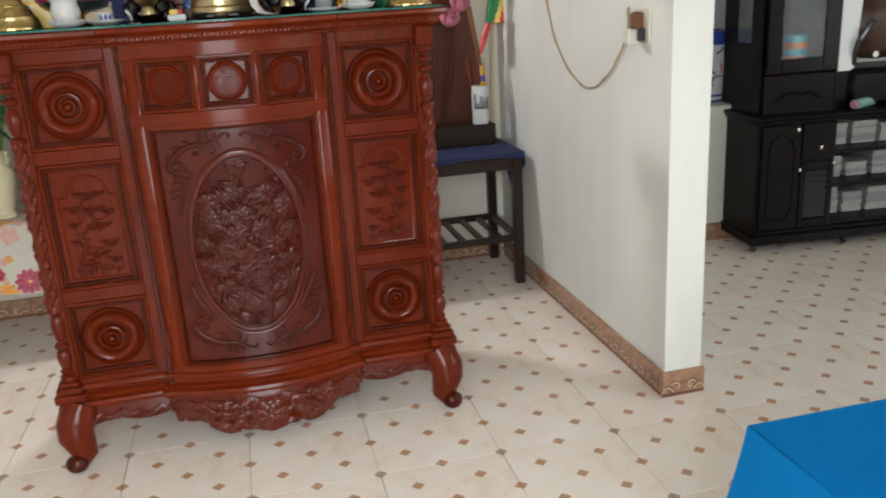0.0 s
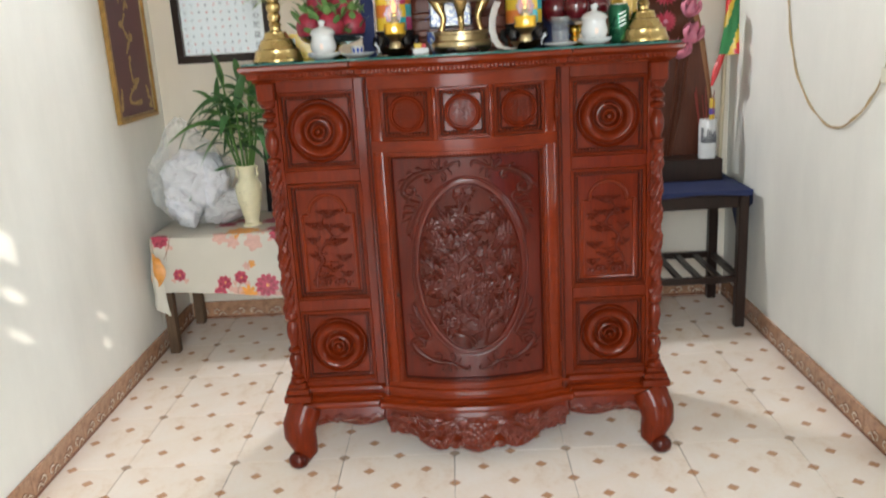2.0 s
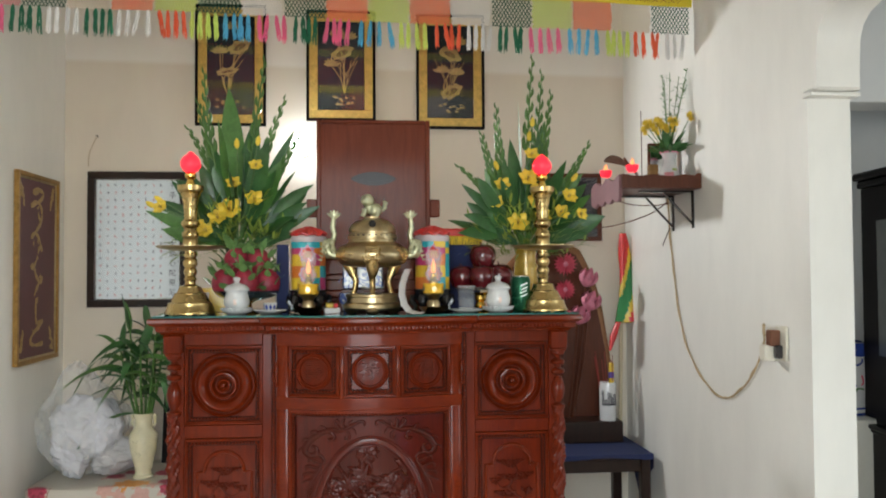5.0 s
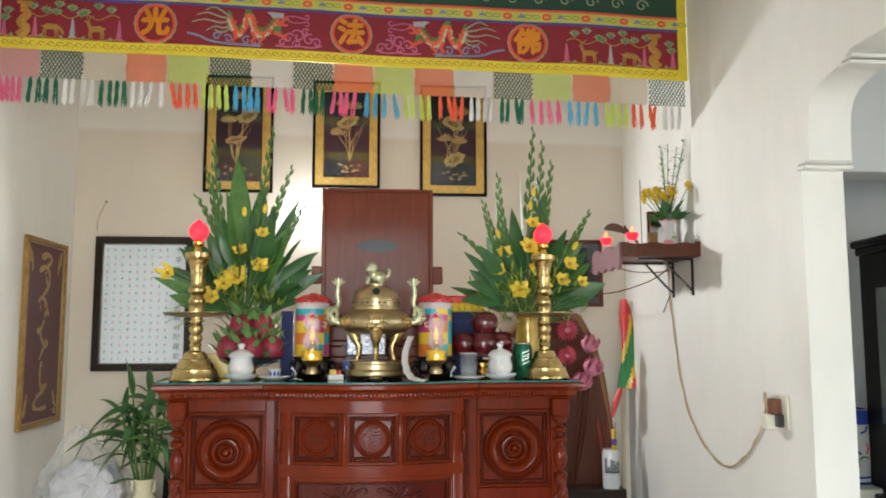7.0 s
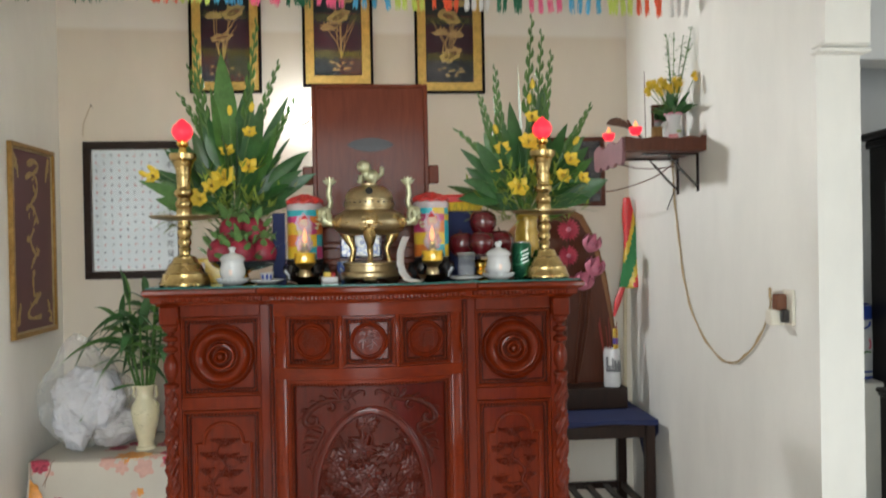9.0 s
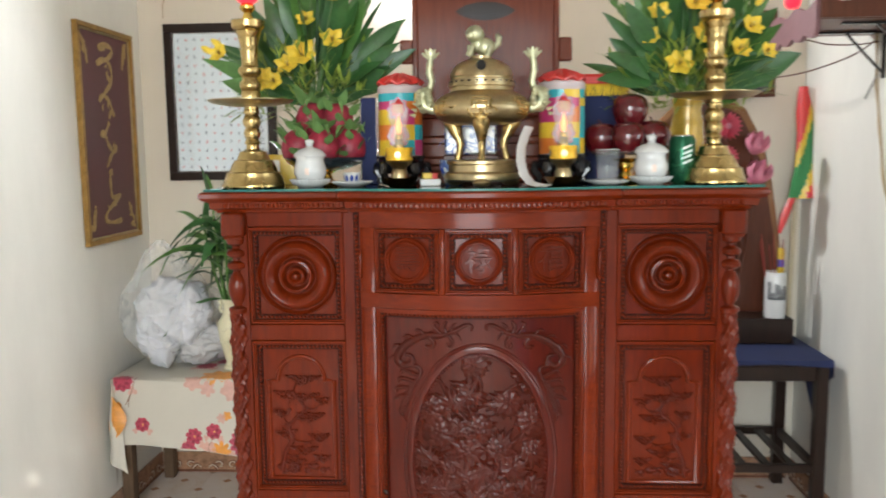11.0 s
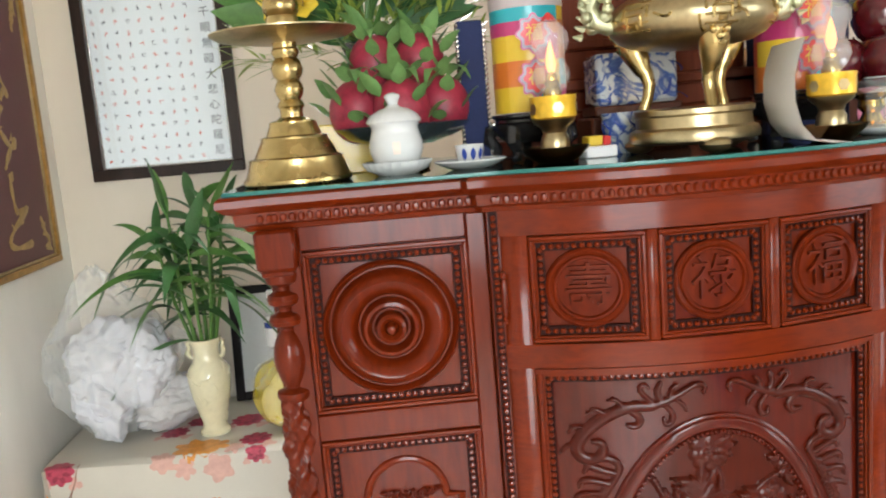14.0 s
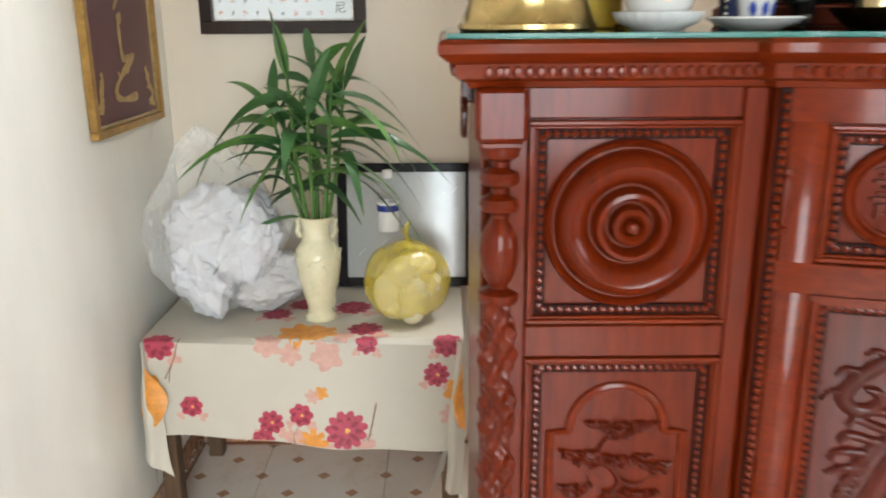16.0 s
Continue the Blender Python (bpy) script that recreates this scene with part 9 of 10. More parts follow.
part("incense_packet", Geo().box(0.008, 0.030, -0.012, 0.010, 0.03, 0.29, 0.003), M_SQ[0], ch, "yellow packet of incense")
part("packet_band", Geo().box(0.0072, 0.0308, -0.0128, 0.0108, 0.21, 0.245, 0.003), plain("violet_band", (0.10, 0.06, 0.30), 0.5), ch)
# rolled flags on a pole in the corner
fl = thing("rolled_flags", "rolled red, yellow and green flags on a pale pole", "flags", (1.415, 1.945, 0))
part("pole", Geo().tube([(-0.02, 0.0, 0), (0.0, 0.0, 0.9), (0.018, 0.0, 1.75)], 0.011, 8), plain("pale_bamboo", (0.55, 0.46, 0.30), 0.5, var=0.2), fl)
def flag_cloth(u, v):
    a = 2 * math.pi * u
    wide = 0.016 + 0.034 * v + 0.006 * math.sin(7 * v)
    r = 1 + 0.22 * math.sin(3 * a + 5 * v)
    return (0.012 + 0.018 * v + wide * r * math.cos(a), -0.036 + wide * 0.55 * r * math.sin(a), 1.745 - 0.465 * v)


g = Geo().grid(flag_cloth, 28, 36)
g.m = []
for j in range(36):
    for i in range(28):
        band = j / 36 + 0.22 * math.cos(2 * math.pi * i / 28)
        g.m.append(0 if band < 0.36 else 1 if band < 0.50 else 2 if band < 0.82 else 1 if band < 0.93 else 0)
part("flag", g, [M_SQ[4], M_SQ[0], plain("green_flag_cloth", (0.03, 0.20, 0.06), 0.7)], fl, "rolled flag striped red, yellow and green")
part("fringe", Geo().grid(lambda u, v: (0.030 + 0.028 * math.cos(6.28 * u) * (1 + 0.1 * math.sin(40 * u)), -0.028 + 0.02 * math.sin(6.28 * u), 1.275 + 0.03 * v), 40, 2), M_YEL, fl)
part("tail", Geo().tube([(-0.01, -0.03, 1.30), (-0.05, -0.04, 1.20), (-0.07, -0.05, 1.13)], [0.014, 0.018, 0.006], 8), M_SQ[4], fl)

# ---- wall shelf, its lamps and flowers ----
SHX, SHY0, SHY1, SHZ = 1.135, 1.00, 1.42, 1.885
sh = thing("wall_shelf", "brown wooden corner shelf with a scalloped rim on iron brackets", "shelf", (XR, SHY0, SHZ))
w = XR - SHX
part("board", Geo().box(-w, 0, 0, SHY1 - SHY0, 0, 0.016, 0.002), M_BROWN, sh)
n = 40
rim = [(-w - 0.004, 0.002)] + [(-w - 0.004 + (w + 0.004) * i / n, 0.056 + 0.004 * math.cos(i / n * 2 * math.pi * 2.5) + (0.012 if i > n - 3 else 0)) for i in range(n + 1)] + [(0, 0.002)]
part("rim", Geo().prism(rim, -0.014, -0.0005), M_BROWN, sh, "scalloped end rim")
rim = [(0.0, -0.030 + 0.0)] + [(0.42 * i / n, 0.050 + 0.010 * math.cos(i / n * 15)) for i in range(n + 1)] + [(0.42 * (1 - i / n), -0.035 - 0.018 * abs(math.sin(i / n * 12))) for i in range(n)]
part("front_rim", Geo().prism(rim, -w - 0.014, -w - 0.0005, "yz"), plain("mauve_painted_rim", (0.20, 0.09, 0.10), 0.5, var=0.3), sh)
for y in (0.075, 0.300):
    br = Geo().box(-0.006, 0, y - 0.009, y + 0.009, -0.160, -0.001, 0.001).box(-0.24, -0.006, y - 0.009, y + 0.009, -0.008, -0.001, 0.001)
    br.tube([(-0.006, y, -0.14), (-0.06, y, -0.085), (-0.13, y, -0.008)], 0.005, 6)
    part("bracket", br, M_BLACK, sh, "black iron bracket")
SB = SHZ + 0.0162


def red_lamp(x, y):
    t = thing("shelf_lamp", "small glass oil lamp with a red glowing flame", "lamp", (x, y, SB), 0, "shelf lamps")
    part("base", Geo().lathe([(0, 0), (0.022, 0), (0.024, 0.008), (0.014, 0.022), (0.022, 0.040), (0.026, 0.060), (0.020, 0.070), (0, 0.070)], seg=20), M_GLASS, t)
    part("red_cup", Geo().lathe([(0.016, 0.070), (0.024, 0.080), (0.028, 0.098), (0.026, 0.100), (0.020, 0.084), (0, 0.074)], seg=20), M_REDGLOW, t)
    part("flame", Geo().lathe([(0, 0.086), (0.007, 0.094), (0.010, 0.104), (0.007, 0.118), (0, 0.132)], seg=12), M_FLAME, t)


red_lamp(1.222, 1.130)
red_lamp(1.165, 1.330)
sv = thing("shelf_vase", "white vase with pink and green painting, yellow daisies", "vase", (1.385, 1.125, SB))
part("vase", Geo().lathe([(0, 0), (0.034, 0), (0.042, 0.020), (0.045, 0.050), (0.036, 0.085), (0.026, 0.115), (0.030, 0.140), (0.038, 0.155), (0.034, 0.155), (0.024, 0.12), (0, 0.10)], seg=28), M_WHITE, sv)
part("painted_flower", Geo().grid(lambda u, v: (0.0455 * math.cos(-2.4 + 0.9 * u), 0.0455 * math.sin(-2.4 + 0.9 * u), 0.020 + 0.045 * v), 6, 3), plain("pink_print", (0.60, 0.20, 0.22), 0.3, var=0.5, scale=70), sv)
part("painted_leaf", Geo().grid(lambda u, v: ((0.040 - 0.010 * v) * math.cos(-1.6 + 0.6 * u), (0.040 - 0.010 * v) * math.sin(-1.6 + 0.6 * u), 0.072 + 0.030 * v), 6, 3), M_LEAFY, sv)
part("rim", Geo().lathe([(0.0385, 0.150), (0.0400, 0.156), (0.0375, 0.158), (0.034, 0.156)], seg=28), M_PINK, sv)
rng = random.Random(5)
g = Geo()
for k in range(40):
    a, el = rng.uniform(0, 6.28), rng.uniform(0.2, 1.4)
    d = Vector((math.cos(a) * math.cos(el) * 0.8, math.sin(a) * math.cos(el) * 0.7, math.sin(el)))
    g.leaf(Vector((0, 0, 0.14)) + d * 0.03, d, rng.uniform(0.06, 0.13), 0.022, 0.2, 5, 0.2, rng.uniform(-1, 1))
part("leaves", g, M_LEAFD, sv, kind="stuff")
for k in range(13):
    c = Vector((-0.110 + 0.026 * (k % 6) + rng.uniform(-0.008, 0.008) if k < 12 else 0.070, rng.uniform(-0.07, 0.01), 0.250 + 0.030 * (k // 6) + rng.uniform(-0.014, 0.014)))
    part("flower_stem", Geo().tube([(0, 0, 0.13), (c + Vector((0, 0, 0.13))) / 2, c], 0.002, 5), M_STEM, sv)
    g = Geo()
    for q in range(12):
        a = 2 * math.pi * q / 12
        g.leaf(c, (math.cos(a), -0.35, math.sin(a)), 0.025, 0.014, 0, 4, 0.2, 0.4)
    g.ball(c, 0.008, 8, 5, (1, 0.6, 1))
    part("daisy", g, M_YEL, sv)
g = Geo()
for k in range(7):
    a = rng.uniform(0, 6.28)
    tip = Vector((0.055 * math.cos(a) + 0.03, 0.04 * math.sin(a), rng.uniform(0.44, 0.53)))
    g.tube([(0, 0, 0.14), (tip * 0.5 + Vector((0, 0, 0.07))), tip], 0.0016, 4)
    for q in range(14):
        p = Vector((0, 0, 0.14)).lerp(tip, 0.45 + 0.55 * q / 14)
        an = rng.uniform(0, 6.28)
        g.leaf(p, (math.cos(an), math.sin(an), 0.6), rng.uniform(0.02, 0.04), 0.008, 0.2, 4)
part("sprig", g, M_LEAF, sv, kind="stuff")
fan = thing("feather_fan", "brown and white feather laid across the shelf", "feather", (1.235, 1.19, SB))
part("quill", Geo().leaf((-0.115, 0.02, 0.125), (1, 0.15, 0.42), 0.20, 0.050, 0.75, 12, 0.3, 1.2), plain("brown_feather", (0.13, 0.075, 0.05), 0.7, var=0.5, scale=50), fan)
part("quill_rest", Geo().tube([(0.07, 0.05, 0.0), (0.05, 0.045, 0.06), (-0.02, 0.03, 0.145)], 0.004, 6), M_BROWN, fan)
cupd = thing("dark_bowl", "small dark bowl on the shelf", "bowl", (1.190, 1.240, SB))
part("bowl", Geo().lathe([(0, 0), (0.020, 0), (0.036, 0.022), (0.040, 0.044), (0.036, 0.044), (0.026, 0.012), (0, 0.008)], seg=24), M_BLACK, cupd)
pk = thing("sweet_dish", "glass dish of pink sweets on the shelf", "dish", (1.270, 1.085, SB))
part("dish", Geo().lathe([(0, 0), (0.020, 0), (0.034, 0.020), (0.036, 0.030), (0.033, 0.030), (0.022, 0.008), (0, 0.005)], seg=24), M_GLASS, pk)
part("sweets", Geo().ball((0, 0, 0.028), 0.026, 12, 8, (1, 1, 0.8)), plain("pink_sugar", (0.60, 0.22, 0.18), 0.5, var=0.4, scale=60), pk)
bk = thing("wooden_block", "small upright wooden block", "block", (1.335, 1.19, SB))
part("block", Geo().box(-0.020, 0.020, -0.018, 0.018, 0, 0.110, 0.003), wooden("ochre_wood", (0.18, 0.10, 0.03), (0.36, 0.22, 0.08), 0.5, 0.1), bk)
pf = thing("small_mirror", "small framed mirror leaning behind the vase", "mirror", (1.395, 1.245, SB))
part("frame", Geo().box(-0.062, 0.062, 0, 0.010, 0, 0.215, 0.003), M_BROWN, pf)
part("mirror", Geo().box(-0.052, 0.052, -0.002, 0.001, 0.012, 0.203, 0.001), plain("old_mirror", (0.70, 0.72, 0.72), 0.08, 1.0, var=0.08), pf)
ic = thing("incense_stick", "single burning incense stick on the shelf", "incense", (1.272, 1.150, SB))
part("stick", Geo().tube([(0, 0, 0.004), (-0.002, 0, 0.34)], 0.0018, 5), M_BROWN, ic)
part("foot", Geo().lathe([(0, 0), (0.014, 0), (0.012, 0.008), (0, 0.010)], seg=12), M_BRONZE, ic)

# ---- socket and flex on the east wall ----
so = thing("wall_socket", "ivory double wall socket with a brown plug adapter", "socket", (XR, 0.335, 1.296))
part("plate", Geo().box(-0.010, 0, -0.036, 0.038, -0.058, 0.058, 0.004), M_PLASTIC, so)
part("adapter", Geo().box(-0.045, -0.010, 0.000, 0.036, -0.010, 0.044, 0.004), plain("brown_bakelite", (0.16, 0.06, 0.03), 0.4), so)
part("plug", Geo().box(-0.060, -0.010, 0.012, 0.056, -0.060, -0.008, 0.005), M_PLASTIC, so)
part("black_plug", Geo().box(-0.034, -0.010, -0.016, 0.008, -0.050, -0.006, 0.004), M_BLACK, so)
fx = thing("flex", "tan twisted flex hanging in a loop on the wall", "cable", (XR, 0.0, 0.0))


def catenary(pts, n=8):
    out = []
    for i in range(len(pts) - 1):
        p0, p1, p2, p3 = [Vector(pts[max(0, min(len(pts) - 1, i + k))]) for k in (-1, 0, 1, 2)]
        for k in range(n):
            u = k / n
            out.append(0.5 * ((2 * p1) + (p2 - p0) * u + (2 * p0 - 5 * p1 + 4 * p2 - p3) * u * u + (3 * p1 - p0 - 3 * p2 + p3) * u ** 3))
    return out + [Vector(pts[-1])]


run = [(-0.010, 1.340, 1.90), (-0.006, 1.335, 1.72), (-0.005, 1.295, 1.55), (-0.005, 1.24, 1.36), (-0.005, 1.14, 1.20), (-0.005, 0.97, 1.085), (-0.006, 0.80, 1.046), (-0.006, 0.66, 1.090), (-0.006, 0.54, 1.175), (-0.006, 0.465, 1.275), (-0.007, 0.455, 1.33), (-0.020, 0.425, 1.352), (-0.040, 0.39, 1.345), (-0.045, 0.375, 1.32)]
line = catenary(run)
part("flex", Geo().tube(line, 0.0034, 6), M_CORD, fx)
part("flex_twist", Geo().tube([p + Vector((-0.003, 0.004 * math.sin(i * 0.9), 0.004 * math.cos(i * 0.9))) for i, p in enumerate(line)], 0.0028, 6), M_CORD, fx)
fy = thing("lamp_flex", "dark flex looping from the shelf to the corner", "cable", (0, 0, 0))
part("flex", Geo().tube(catenary([(1.44, 1.30, 1.855), (1.36, 1.34, 1.80), (1.22, 1.46, 1.755), (1.10, 1.70, 1.765), (1.00, 1.985, 1.83)]), 0.0028, 6), M_BROWN, fy)
part("flex", Geo().tube(catenary([(1.17, 1.34, 1.88), (1.28, 1.33, 1.848), (1.38, 1.31, 1.842), (1.45, 1.30, 1.85)]), 0.0025, 6), M_BROWN, fy)
part("flex_end", Geo().tube(catenary([(1.455, 1.31, 1.74), (1.445, 1.345, 1.69), (1.44, 1.365, 1.66)]), 0.0025, 6), M_BLACK, fy)

# ---- blue table ----
bl = thing("blue_table", "table covered by a plain blue cloth", "table", (1.300, -1.85, 0))
part("tabletop", Geo().box(-0.445, 0.445, -0.150, 0.615, 0.715, 0.742, 0.004), M_OLDW, bl)
for sx in (-0.40, 0.40):
    for sy in (-0.100, 0.565):
        part("leg", Geo().box(sx - 0.025, sx + 0.025, sy - 0.025, sy + 0.025, 0, 0.715, 0.004), M_OLDW, bl)
bc = thing("blue_cloth", "plain blue cloth hanging over the table edges", "tablecloth", (1.300, -1.85, 0.742))
g = Geo().box(-0.450, 0.450, -0.155, 0.622, 0.0, 0.007, 0.003)


def skirt_fn(u, v):
    q = u * 4
    cs = [(-0.450, -0.155), (0.450, -0.155), (0.450, 0.622), (-0.450, 0.622), (-0.450, -0.155)]
    i = min(3, int(q))
    f = q - i
    x, y = cs[i][0] * (1 - f) + cs[i + 1][0] * f, cs[i][1] * (1 - f) + cs[i + 1][1] * f
    ox, oy = ((0, -1), (1, 0), (0, 1), (-1, 0))[i]
    cornered = min(f, 1 - f) * 4
    fl_ = 0.02 + 0.05 * v * max(0.0, 1 - cornered) ** 1.5 + 0.010 * math.sin(f * 24) * v
    s = fl_ * v
    return (x + ox * s + (0.05 * v * max(0.0, 1 - cornered) ** 2) * (1 if x > 0 else -1) * (0 if ox else 1), y + oy * s + (0.05 * v * max(0.0, 1 - cornered) ** 2) * (1 if y > 0 else -1) * (0 if oy else 1), 0.005 - 0.34 * v)


g.grid(skirt_fn, 120, 12)
part("cloth", g, M_CLOTH_BLUE, bc)

# ---- side room ----
dc = thing("display_cabinet", "black-stained wooden television cabinet with a glazed upper unit", "cabinet", (2.665, 1.42, 0), -6)
part("plinth", Geo().box(-0.02, 1.62, -0.02, 0.50, 0.055, 0.105, 0.006).box(0.0, 1.6, 0.0, 0.49, 0.105, 0.125, 0.004), M_BLACKW, dc)
for x in (0.05, 0.8, 1.55):
    for y in (0.05, 0.44):
        part("castor", Geo().lathe([(0, -0.012), (0.024, -0.010), (0.027, 0), (0.024, 0.010), (0, 0.012)], (x, y, 0.027), 14, "x").box(x - 0.010, x + 0.010, y - 0.012, y + 0.012, 0.030, 0.055, 0.002), M_BLACK, dc)
part("lower_body", Geo().box(0.0, 0.62, 0.0, 0.485, 0.125, 0.700, 0.006), M_BLACKW, dc)
part("left_door", Geo().box(0.03, 0.335, -0.016, 0.0, 0.140, 0.690, 0.004), M_BLACKW, dc)
part("door_moulding", Geo().tube([(0.085, -0.017, 0.20), (0.085, -0.017, 0.56), (0.11, -0.017, 0.62), (0.18, -0.017, 0.645), (0.25, -0.017, 0.62), (0.285, -0.017, 0.56), (0.285, -0.017, 0.24), (0.25, -0.017, 0.20), (0.18, -0.017, 0.18), (0.11, -0.017, 0.19), (0.085, -0.017, 0.20)], 0.006, 6), M_BLACKW, dc)
part("drawer", Geo().box(0.345, 0.610, -0.016, 0.0, 0.500, 0.690, 0.004), M_BLACKW, dc)
lv = part("louvred_door", Geo().box(0.345, 0.385, -0.016, 0.0, 0.140, 0.490, 0.003).box(0.570, 0.610, -0.016, 0.0, 0.140, 0.490, 0.003).box(0.385, 0.570, -0.016, 0.0, 0.440, 0.490, 0.003).box(0.385, 0.570, -0.016, 0.0, 0.140, 0.180, 0.003), M_BLACKW, dc)
for k in range(8):
    z = 0.190 + 0.032 * k
    part("louvre", Geo().add([(0.385, -0.016, z), (0.570, -0.016, z), (0.570, -0.002, z + 0.030), (0.385, -0.002, z + 0.030), (0.385, -0.011, z), (0.570, -0.011, z), (0.570, 0.003, z + 0.030), (0.385, 0.003, z + 0.030)],
                             [(0, 1, 2, 3), (7, 6, 5, 4), (0, 4, 5, 1), (3, 2, 6, 7)]), M_BLACKW, lv)
for x, z in ((0.290, 0.665), (0.320, 0.455), (0.478, 0.565), (0.590, 0.475)):
    part("knob", Geo().lathe([(0.010, 0.016), (0.006, 0.022), (0.012, 0.030), (0.010, 0.038), (0, 0.040)], (x, 0, z), 14, "y"), M_SILVER, dc)
for name_, x0_, x1_, y0_, y1_, z0_, z1_ in (("bottom_board", 0.62, 1.60, 0.02, 0.485, 0.125, 0.145), ("back_board", 0.62, 1.57, 0.46, 0.485, 0.145, 0.690), ("side_board", 1.57, 1.60, 0.02, 0.485, 0.145, 0.690),
                                            ("shelf", 0.62, 1.57, 0.03, 0.46, 0.330, 0.350), ("shelf", 0.62, 1.57, 0.03, 0.46, 0.510, 0.530)):
    part(name_, Geo().box(x0_, x1_, y0_, y1_, z0_, z1_, 0.002), M_BLACKW, dc)
part("worktop", Geo().box(-0.035, 1.635, -0.045, 0.50, 0.718, 0.742, 0.008).box(-0.018, 1.618, -0.026, 0.495, 0.700, 0.718, 0.005), M_BLACKW, dc)
for name_, x0_, x1_, y0_, y1_, z0_, z1_ in (("side_board", 0.03, 0.05, 0.05, 0.46, 0.742, 1.98), ("side_board", 0.60, 0.62, 0.03, 0.46, 0.742, 1.98), ("back_board", 0.05, 0.60, 0.44, 0.46, 0.742, 1.98), ("drawer", 0.05, 0.60, 0.03, 0.44, 0.742, 0.94),
                                            ("shelf", 0.05, 0.60, 0.05, 0.44, 1.30, 1.32), ("shelf", 0.05, 0.60, 0.05, 0.44, 1.62, 1.64), ("top_board", 0.05, 0.60, 0.03, 0.44, 1.95, 1.98)):
    part(name_, Geo().box(x0_, x1_, y0_, y1_, z0_, z1_, 0.003), M_BLACKW, dc)
part("glass_door", Geo().box(0.05, 0.16, 0.012, 0.030, 0.95, 1.95, 0.004).box(0.48, 0.60, 0.012, 0.030, 0.95, 1.95, 0.004).box(0.16, 0.48, 0.012, 0.030, 0.95, 1.02, 0.004).box(0.16, 0.48, 0.012, 0.030, 1.87, 1.95, 0.004), M_BLACKW, dc)
part("pane", Geo().box(0.16, 0.48, 0.018, 0.022, 1.02, 1.87, 0), M_GLASS, dc).visible_shadow = False
part("drawer_swag", Geo().tube([(0.14, 0.026, 0.81), (0.24, 0.022, 0.85), (0.32, 0.022, 0.84), (0.40, 0.022, 0.85), (0.50, 0.026, 0.81)], [0.004, 0.008, 0.012, 0.008, 0.004], 6), M_BLACKW, dc)
part("side_window", Geo().box(0.0285, 0.0300, 0.16, 0.30, 1.10, 1.80, 0), plain("dim_side_glass", (0.10, 0.11, 0.11), 0.08, coat=0.5), dc)
part("cornice", Geo().box(-0.03, 0.68, -0.06, 0.47, 2.02, 2.06, 0.010).box(0.0, 0.65, -0.02, 0.465, 1.98, 2.02, 0.008), M_BLACKW, dc)
dc.scale = (0.70, 1, 1)
base_m = pose(2.665, 1.42, 0, 0, 0, -6) @ Matrix.Diagonal((0.70, 1, 1, 1))


def in_cab(name, label, cat, x, y, z):
    p = base_m @ Vector((x, y, z))
    return thing(name, label, cat, p, -6)


tn = in_cab("tin", "orange and teal striped tin in the cabinet", "tin", 0.38, 0.16, 0.942)
for z0, z1, m in ((0, 0.045, M_SQ[3]), (0.045, 0.08, M_SQ[1]), (0.08, 0.115, M_SQ[3]), (0.115, 0.15, M_SQ[1]), (0.15, 0.185, M_SQ[3])):
    part("stripe", Geo().lathe([(0, z0), (0.055, z0), (0.055, z1), (0, z1)], seg=24), m, tn)
rd = in_cab("red_bundle", "red and white bundle in the cabinet", "bundle", 0.24, 0.16, 0.942)
part("bundle", lump((0, 0, 0.03), (0.05, 0.04, 0.04), 0.4, 3, 24, 16), M_SQ[4], rd)
bk2 = in_cab("white_bowl", "white bowl on an upper shelf", "bowl", 0.33, 0.20, 1.322)
part("bowl", Geo().lathe([(0, 0), (0.03, 0), (0.06, 0.04), (0.07, 0.06), (0.066, 0.06), (0.03, 0.012), (0, 0.008)], seg=24), M_WHITE, bk2)
# papers coloured darker to stand in for the deep shelf's shade
M_SHADEP = plain("shaded_paper", (0.40, 0.39, 0.35), 0.8, var=0.2, scale=30)
M_SHADEGREYP = plain("shaded_grey_paper", (0.28, 0.28, 0.29), 0.8, var=0.2, scale=30)
rng = random.Random(8)
for z in (0.145, 0.350, 0.530):
    x = 0.66
    while x < 1.45:
        w_ = rng.uniform(0.16, 0.24)
        h_ = rng.uniform(0.06, 0.13)
        st_ = in_cab("paper_stack", "stack of papers and exercise books on the shelf", "papers", x + w_ / 2, 0.30, z)
        zz = 0
        while zz < h_:
            q = rng.uniform(0.008, 0.022)
            dx = rng.uniform(-0.008, 0.008)
            part("booklet", Geo().box((-w_ / 2 + 0.012 + dx) * 0.7, (w_ / 2 - 0.012 + dx) * 0.7, -0.14, 0.14, zz, zz + q, 0.001), rng.choice((M_SHADEP, M_SHADEGREYP, M_SHADEP)), st_)
            zz += q + 0.0005
        x += w_ + 0.02
# stiff panel standing in for a white cloth that hangs here
wb = in_cab("hanging_cloth_panel", "tall flat white panel for a hanging cloth, on a black box", "board", 0.715, 0.14, 0.742)
part("board", Geo().box(-0.075, 0.055, -0.06, -0.045, 0.19, 0.86, 0.002).moved(lambda p: (p.x + 0.05 * (p.z - 0.2), p.y, p.z)), M_PAPER, wb)
part("foot_box", Geo().box(-0.075, 0.075, -0.07, 0.07, 0, 0.189, 0.006), M_BLACKW, wb, "black wooden box under the cloth panel")
tvv = in_cab("helmet_bag", "brown leather bag on a black case", "bag", 1.02, 0.20, 0.742)
part("black_case", Geo().box(-0.20, 0.28, -0.16, 0.16, 0, 0.20, 0.03), M_BLACKW, tvv)
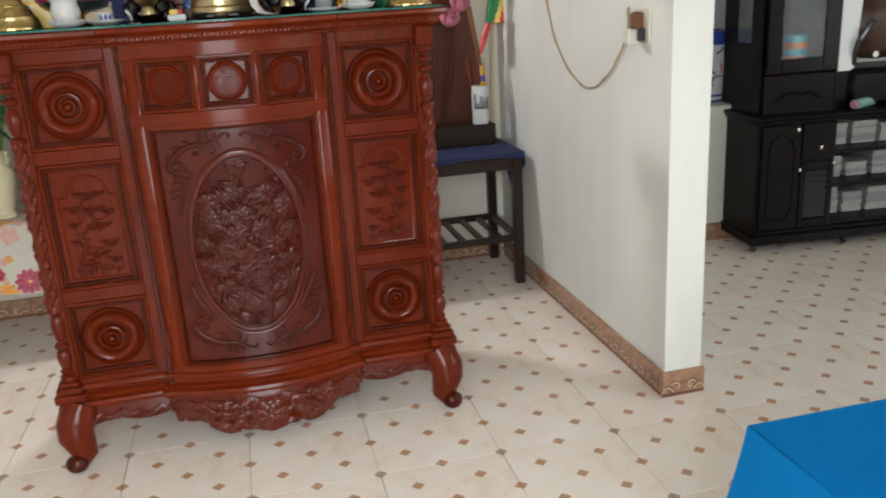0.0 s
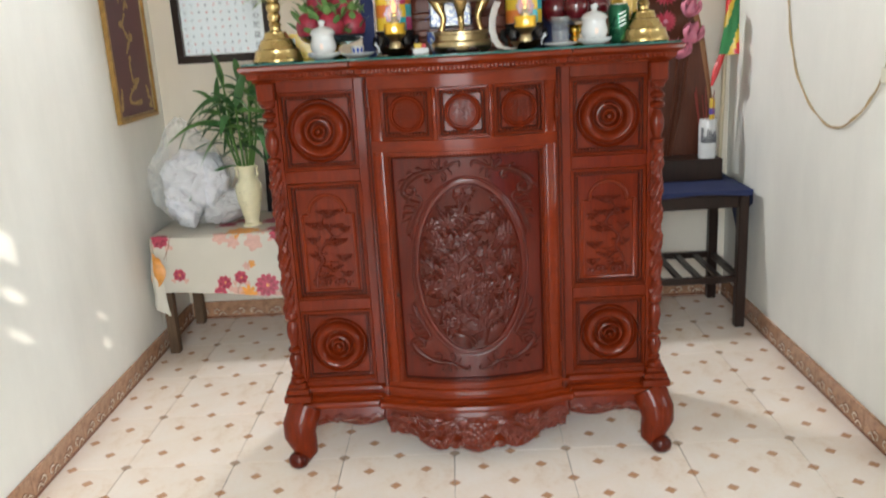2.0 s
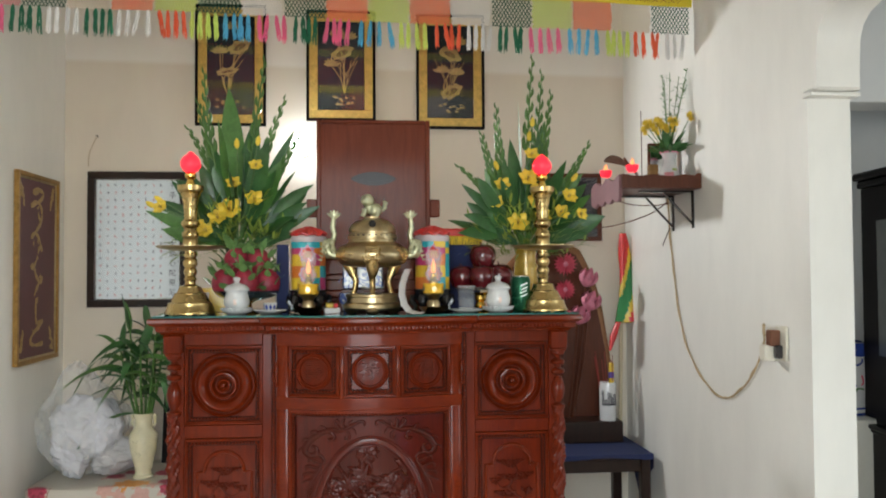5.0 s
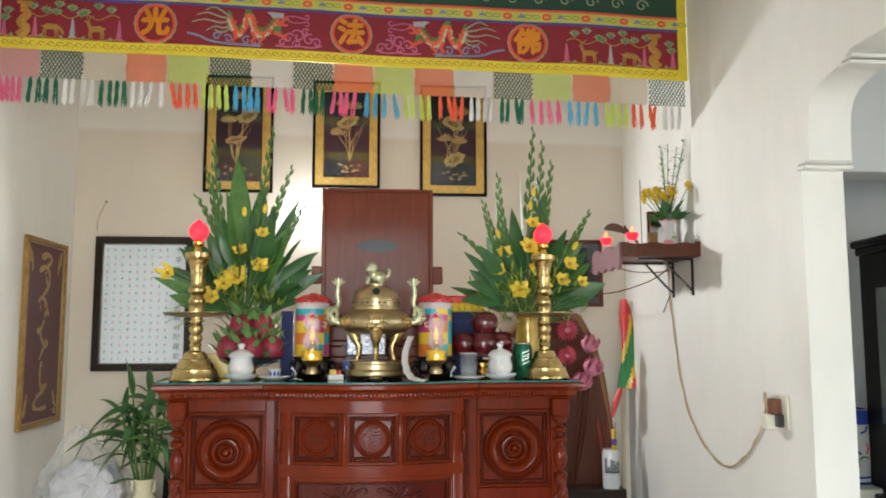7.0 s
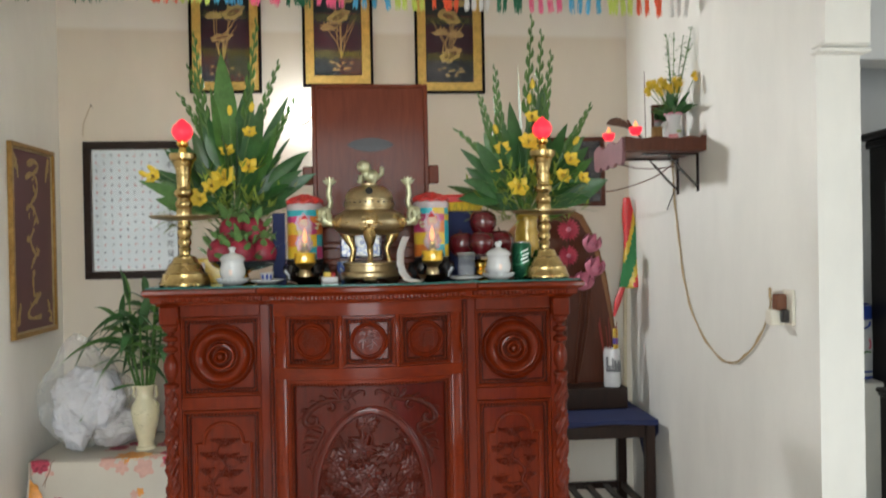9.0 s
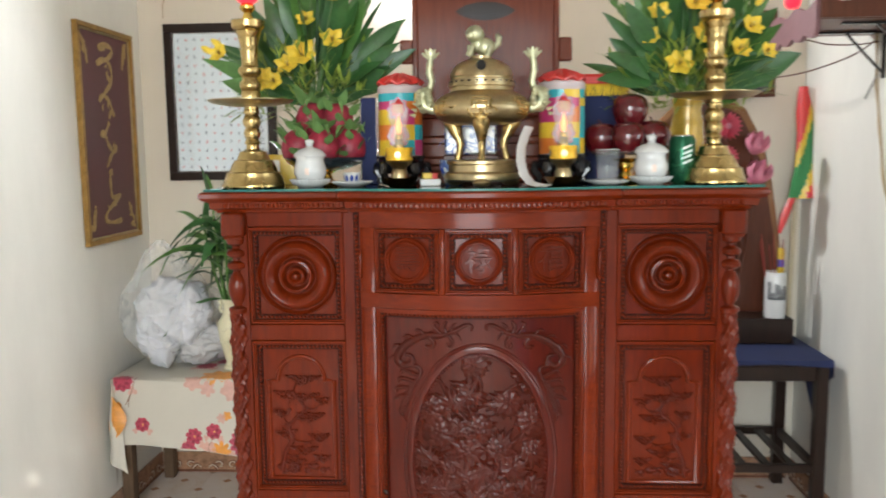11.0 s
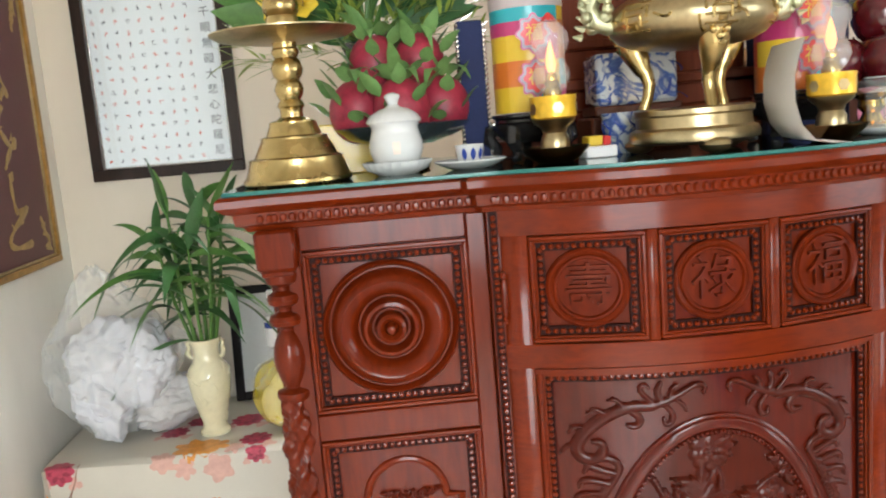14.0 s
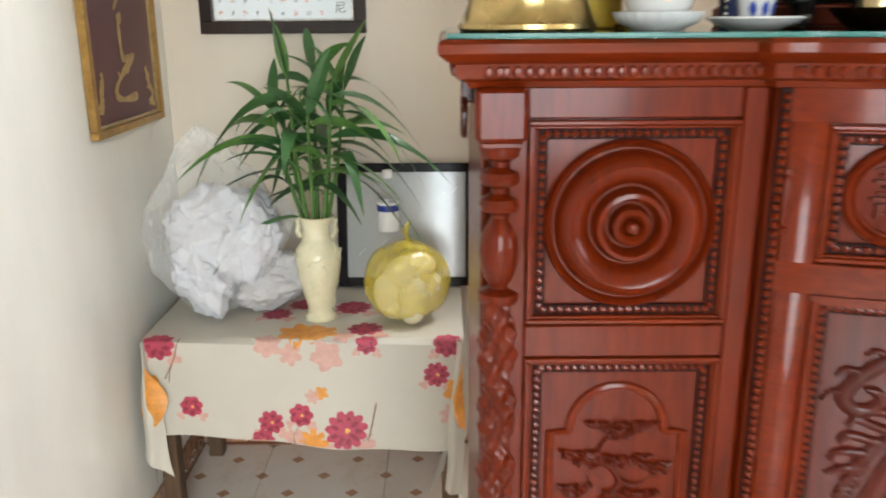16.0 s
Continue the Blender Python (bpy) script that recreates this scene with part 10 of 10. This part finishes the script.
part("leather_bag", lump((0.05, 0, 0.42), (0.22, 0.15, 0.20), 0.15, 4, 40, 28, 0.4), plain("brown_leather", (0.07, 0.03, 0.02), 0.4, var=0.3, scale=20, bump=0.4), tvv)
part("strap", Geo().tube([(-0.16, -0.10, 0.20), (-0.17, -0.15, 0.33), (-0.10, -0.16, 0.44)], 0.015, 8), M_BLACK, tvv)
part("tag", Geo().lathe([(0.016, 0), (0.016, 0.003), (0, 0.003)], (-0.08, -0.168, 0.27), 16, "y"), M_PAPER, tvv)
gp_ = in_cab("rolled_poster", "pale green rolled sheet with a pink end", "roll", 0.86, -0.005, 0.742)
part("roll", Geo().tube([(-0.08, 0.0, 0.026), (0.10, 0.10, 0.028)], 0.026, 14), plain("pale_green_plastic", (0.25, 0.42, 0.36), 0.3), gp_)
part("end", Geo().tube([(-0.082, -0.001, 0.026), (-0.095, -0.008, 0.026)], 0.018, 12), M_PINK, gp_)
pl = thing("white_cupboard", "white painted cupboard by the side-room wall", "cupboard", (2.30, 2.00, 0))
part("body", Geo().box(-0.55, 0.55, -0.24, 0.24, 0.0, 0.765, 0.008), plain("white_gloss_paint", (0.70, 0.68, 0.60), 0.3, var=0.06), pl)
part("skirting", Geo().box(-0.552, 0.553, -0.252, -0.24, 0.0, 0.098, 0.002), M_SKIRT, pl)
cj = thing("ceramic_jar", "white ceramic garden-stool jar with blue bands and painted flowers", "jar", (2.675, 1.985, 0.765))
part("body", Geo().lathe([(0, 0), (0.120, 0), (0.126, 0.03), (0.132, 0.19), (0.126, 0.35), (0.118, 0.385), (0, 0.390)], seg=36), M_WHITE, cj)
part("blue_band", Geo().lathe([(0.1205, 0.0), (0.128, 0.045), (0.1265, 0.045), (0.119, 0.0)], seg=36), M_BLUE, cj)
part("blue_band", Geo().lathe([(0.1290, 0.315), (0.1268, 0.352), (0.1190, 0.387), (0.100, 0.392), (0.100, 0.388), (0.125, 0.315)], seg=36), M_BLUE, cj)
for k, (a, z, m) in enumerate(((-2.05, 0.12, M_ROSE), (-1.75, 0.10, M_LEAF), (-1.55, 0.16, M_BLUE), (-1.9, 0.20, M_LEAF), (-1.35, 0.22, M_ROSE), (-1.6, 0.27, M_BLUE), (-2.2, 0.24, M_ROSE), (-1.2, 0.14, M_LEAF), (-2.4, 0.17, M_LEAF))):
    pts = scroll_pts(0, 0, k * 1.3, 0.028, 1 if k % 2 else -1, 16)
    part("painted_scroll", Geo().tube([(0.1325 * math.cos(a + p / 0.132), 0.1325 * math.sin(a + p / 0.132), z + q) for p, q in pts], 0.005, 5), m, cj)

# orange leaves printed on the pointed corner folds
for s, ux in ((-1, -0.432), (1, 0.428)):
    def patch(a, b):
        f = 0.16 + 0.40 * b
        wide = (0.045 + 0.075 * f) * (0.25 + 0.70 * math.sin(math.pi * min(1, b * 0.9 + 0.05)))
        k = a * wide if s < 0 else (a - 1) * wide * 0.45
        return (ux - 0.012 * f * (s < 0) + k + 0.004 * math.sin(9 * f + 3 * a), -0.256 - 0.030 * f - 0.018 * math.sin(math.pi * a * wide / (0.045 + 0.075 * f)) - 0.004 - 0.008 * math.sin(7 * a) * f, 0.002 - f * (0.365 + 0.050 * a if s < 0 else 0.43 + 0.02 * a))
    part("printed_leaf", Geo().grid(patch, 8, 10), PRINT["orange"], clo)
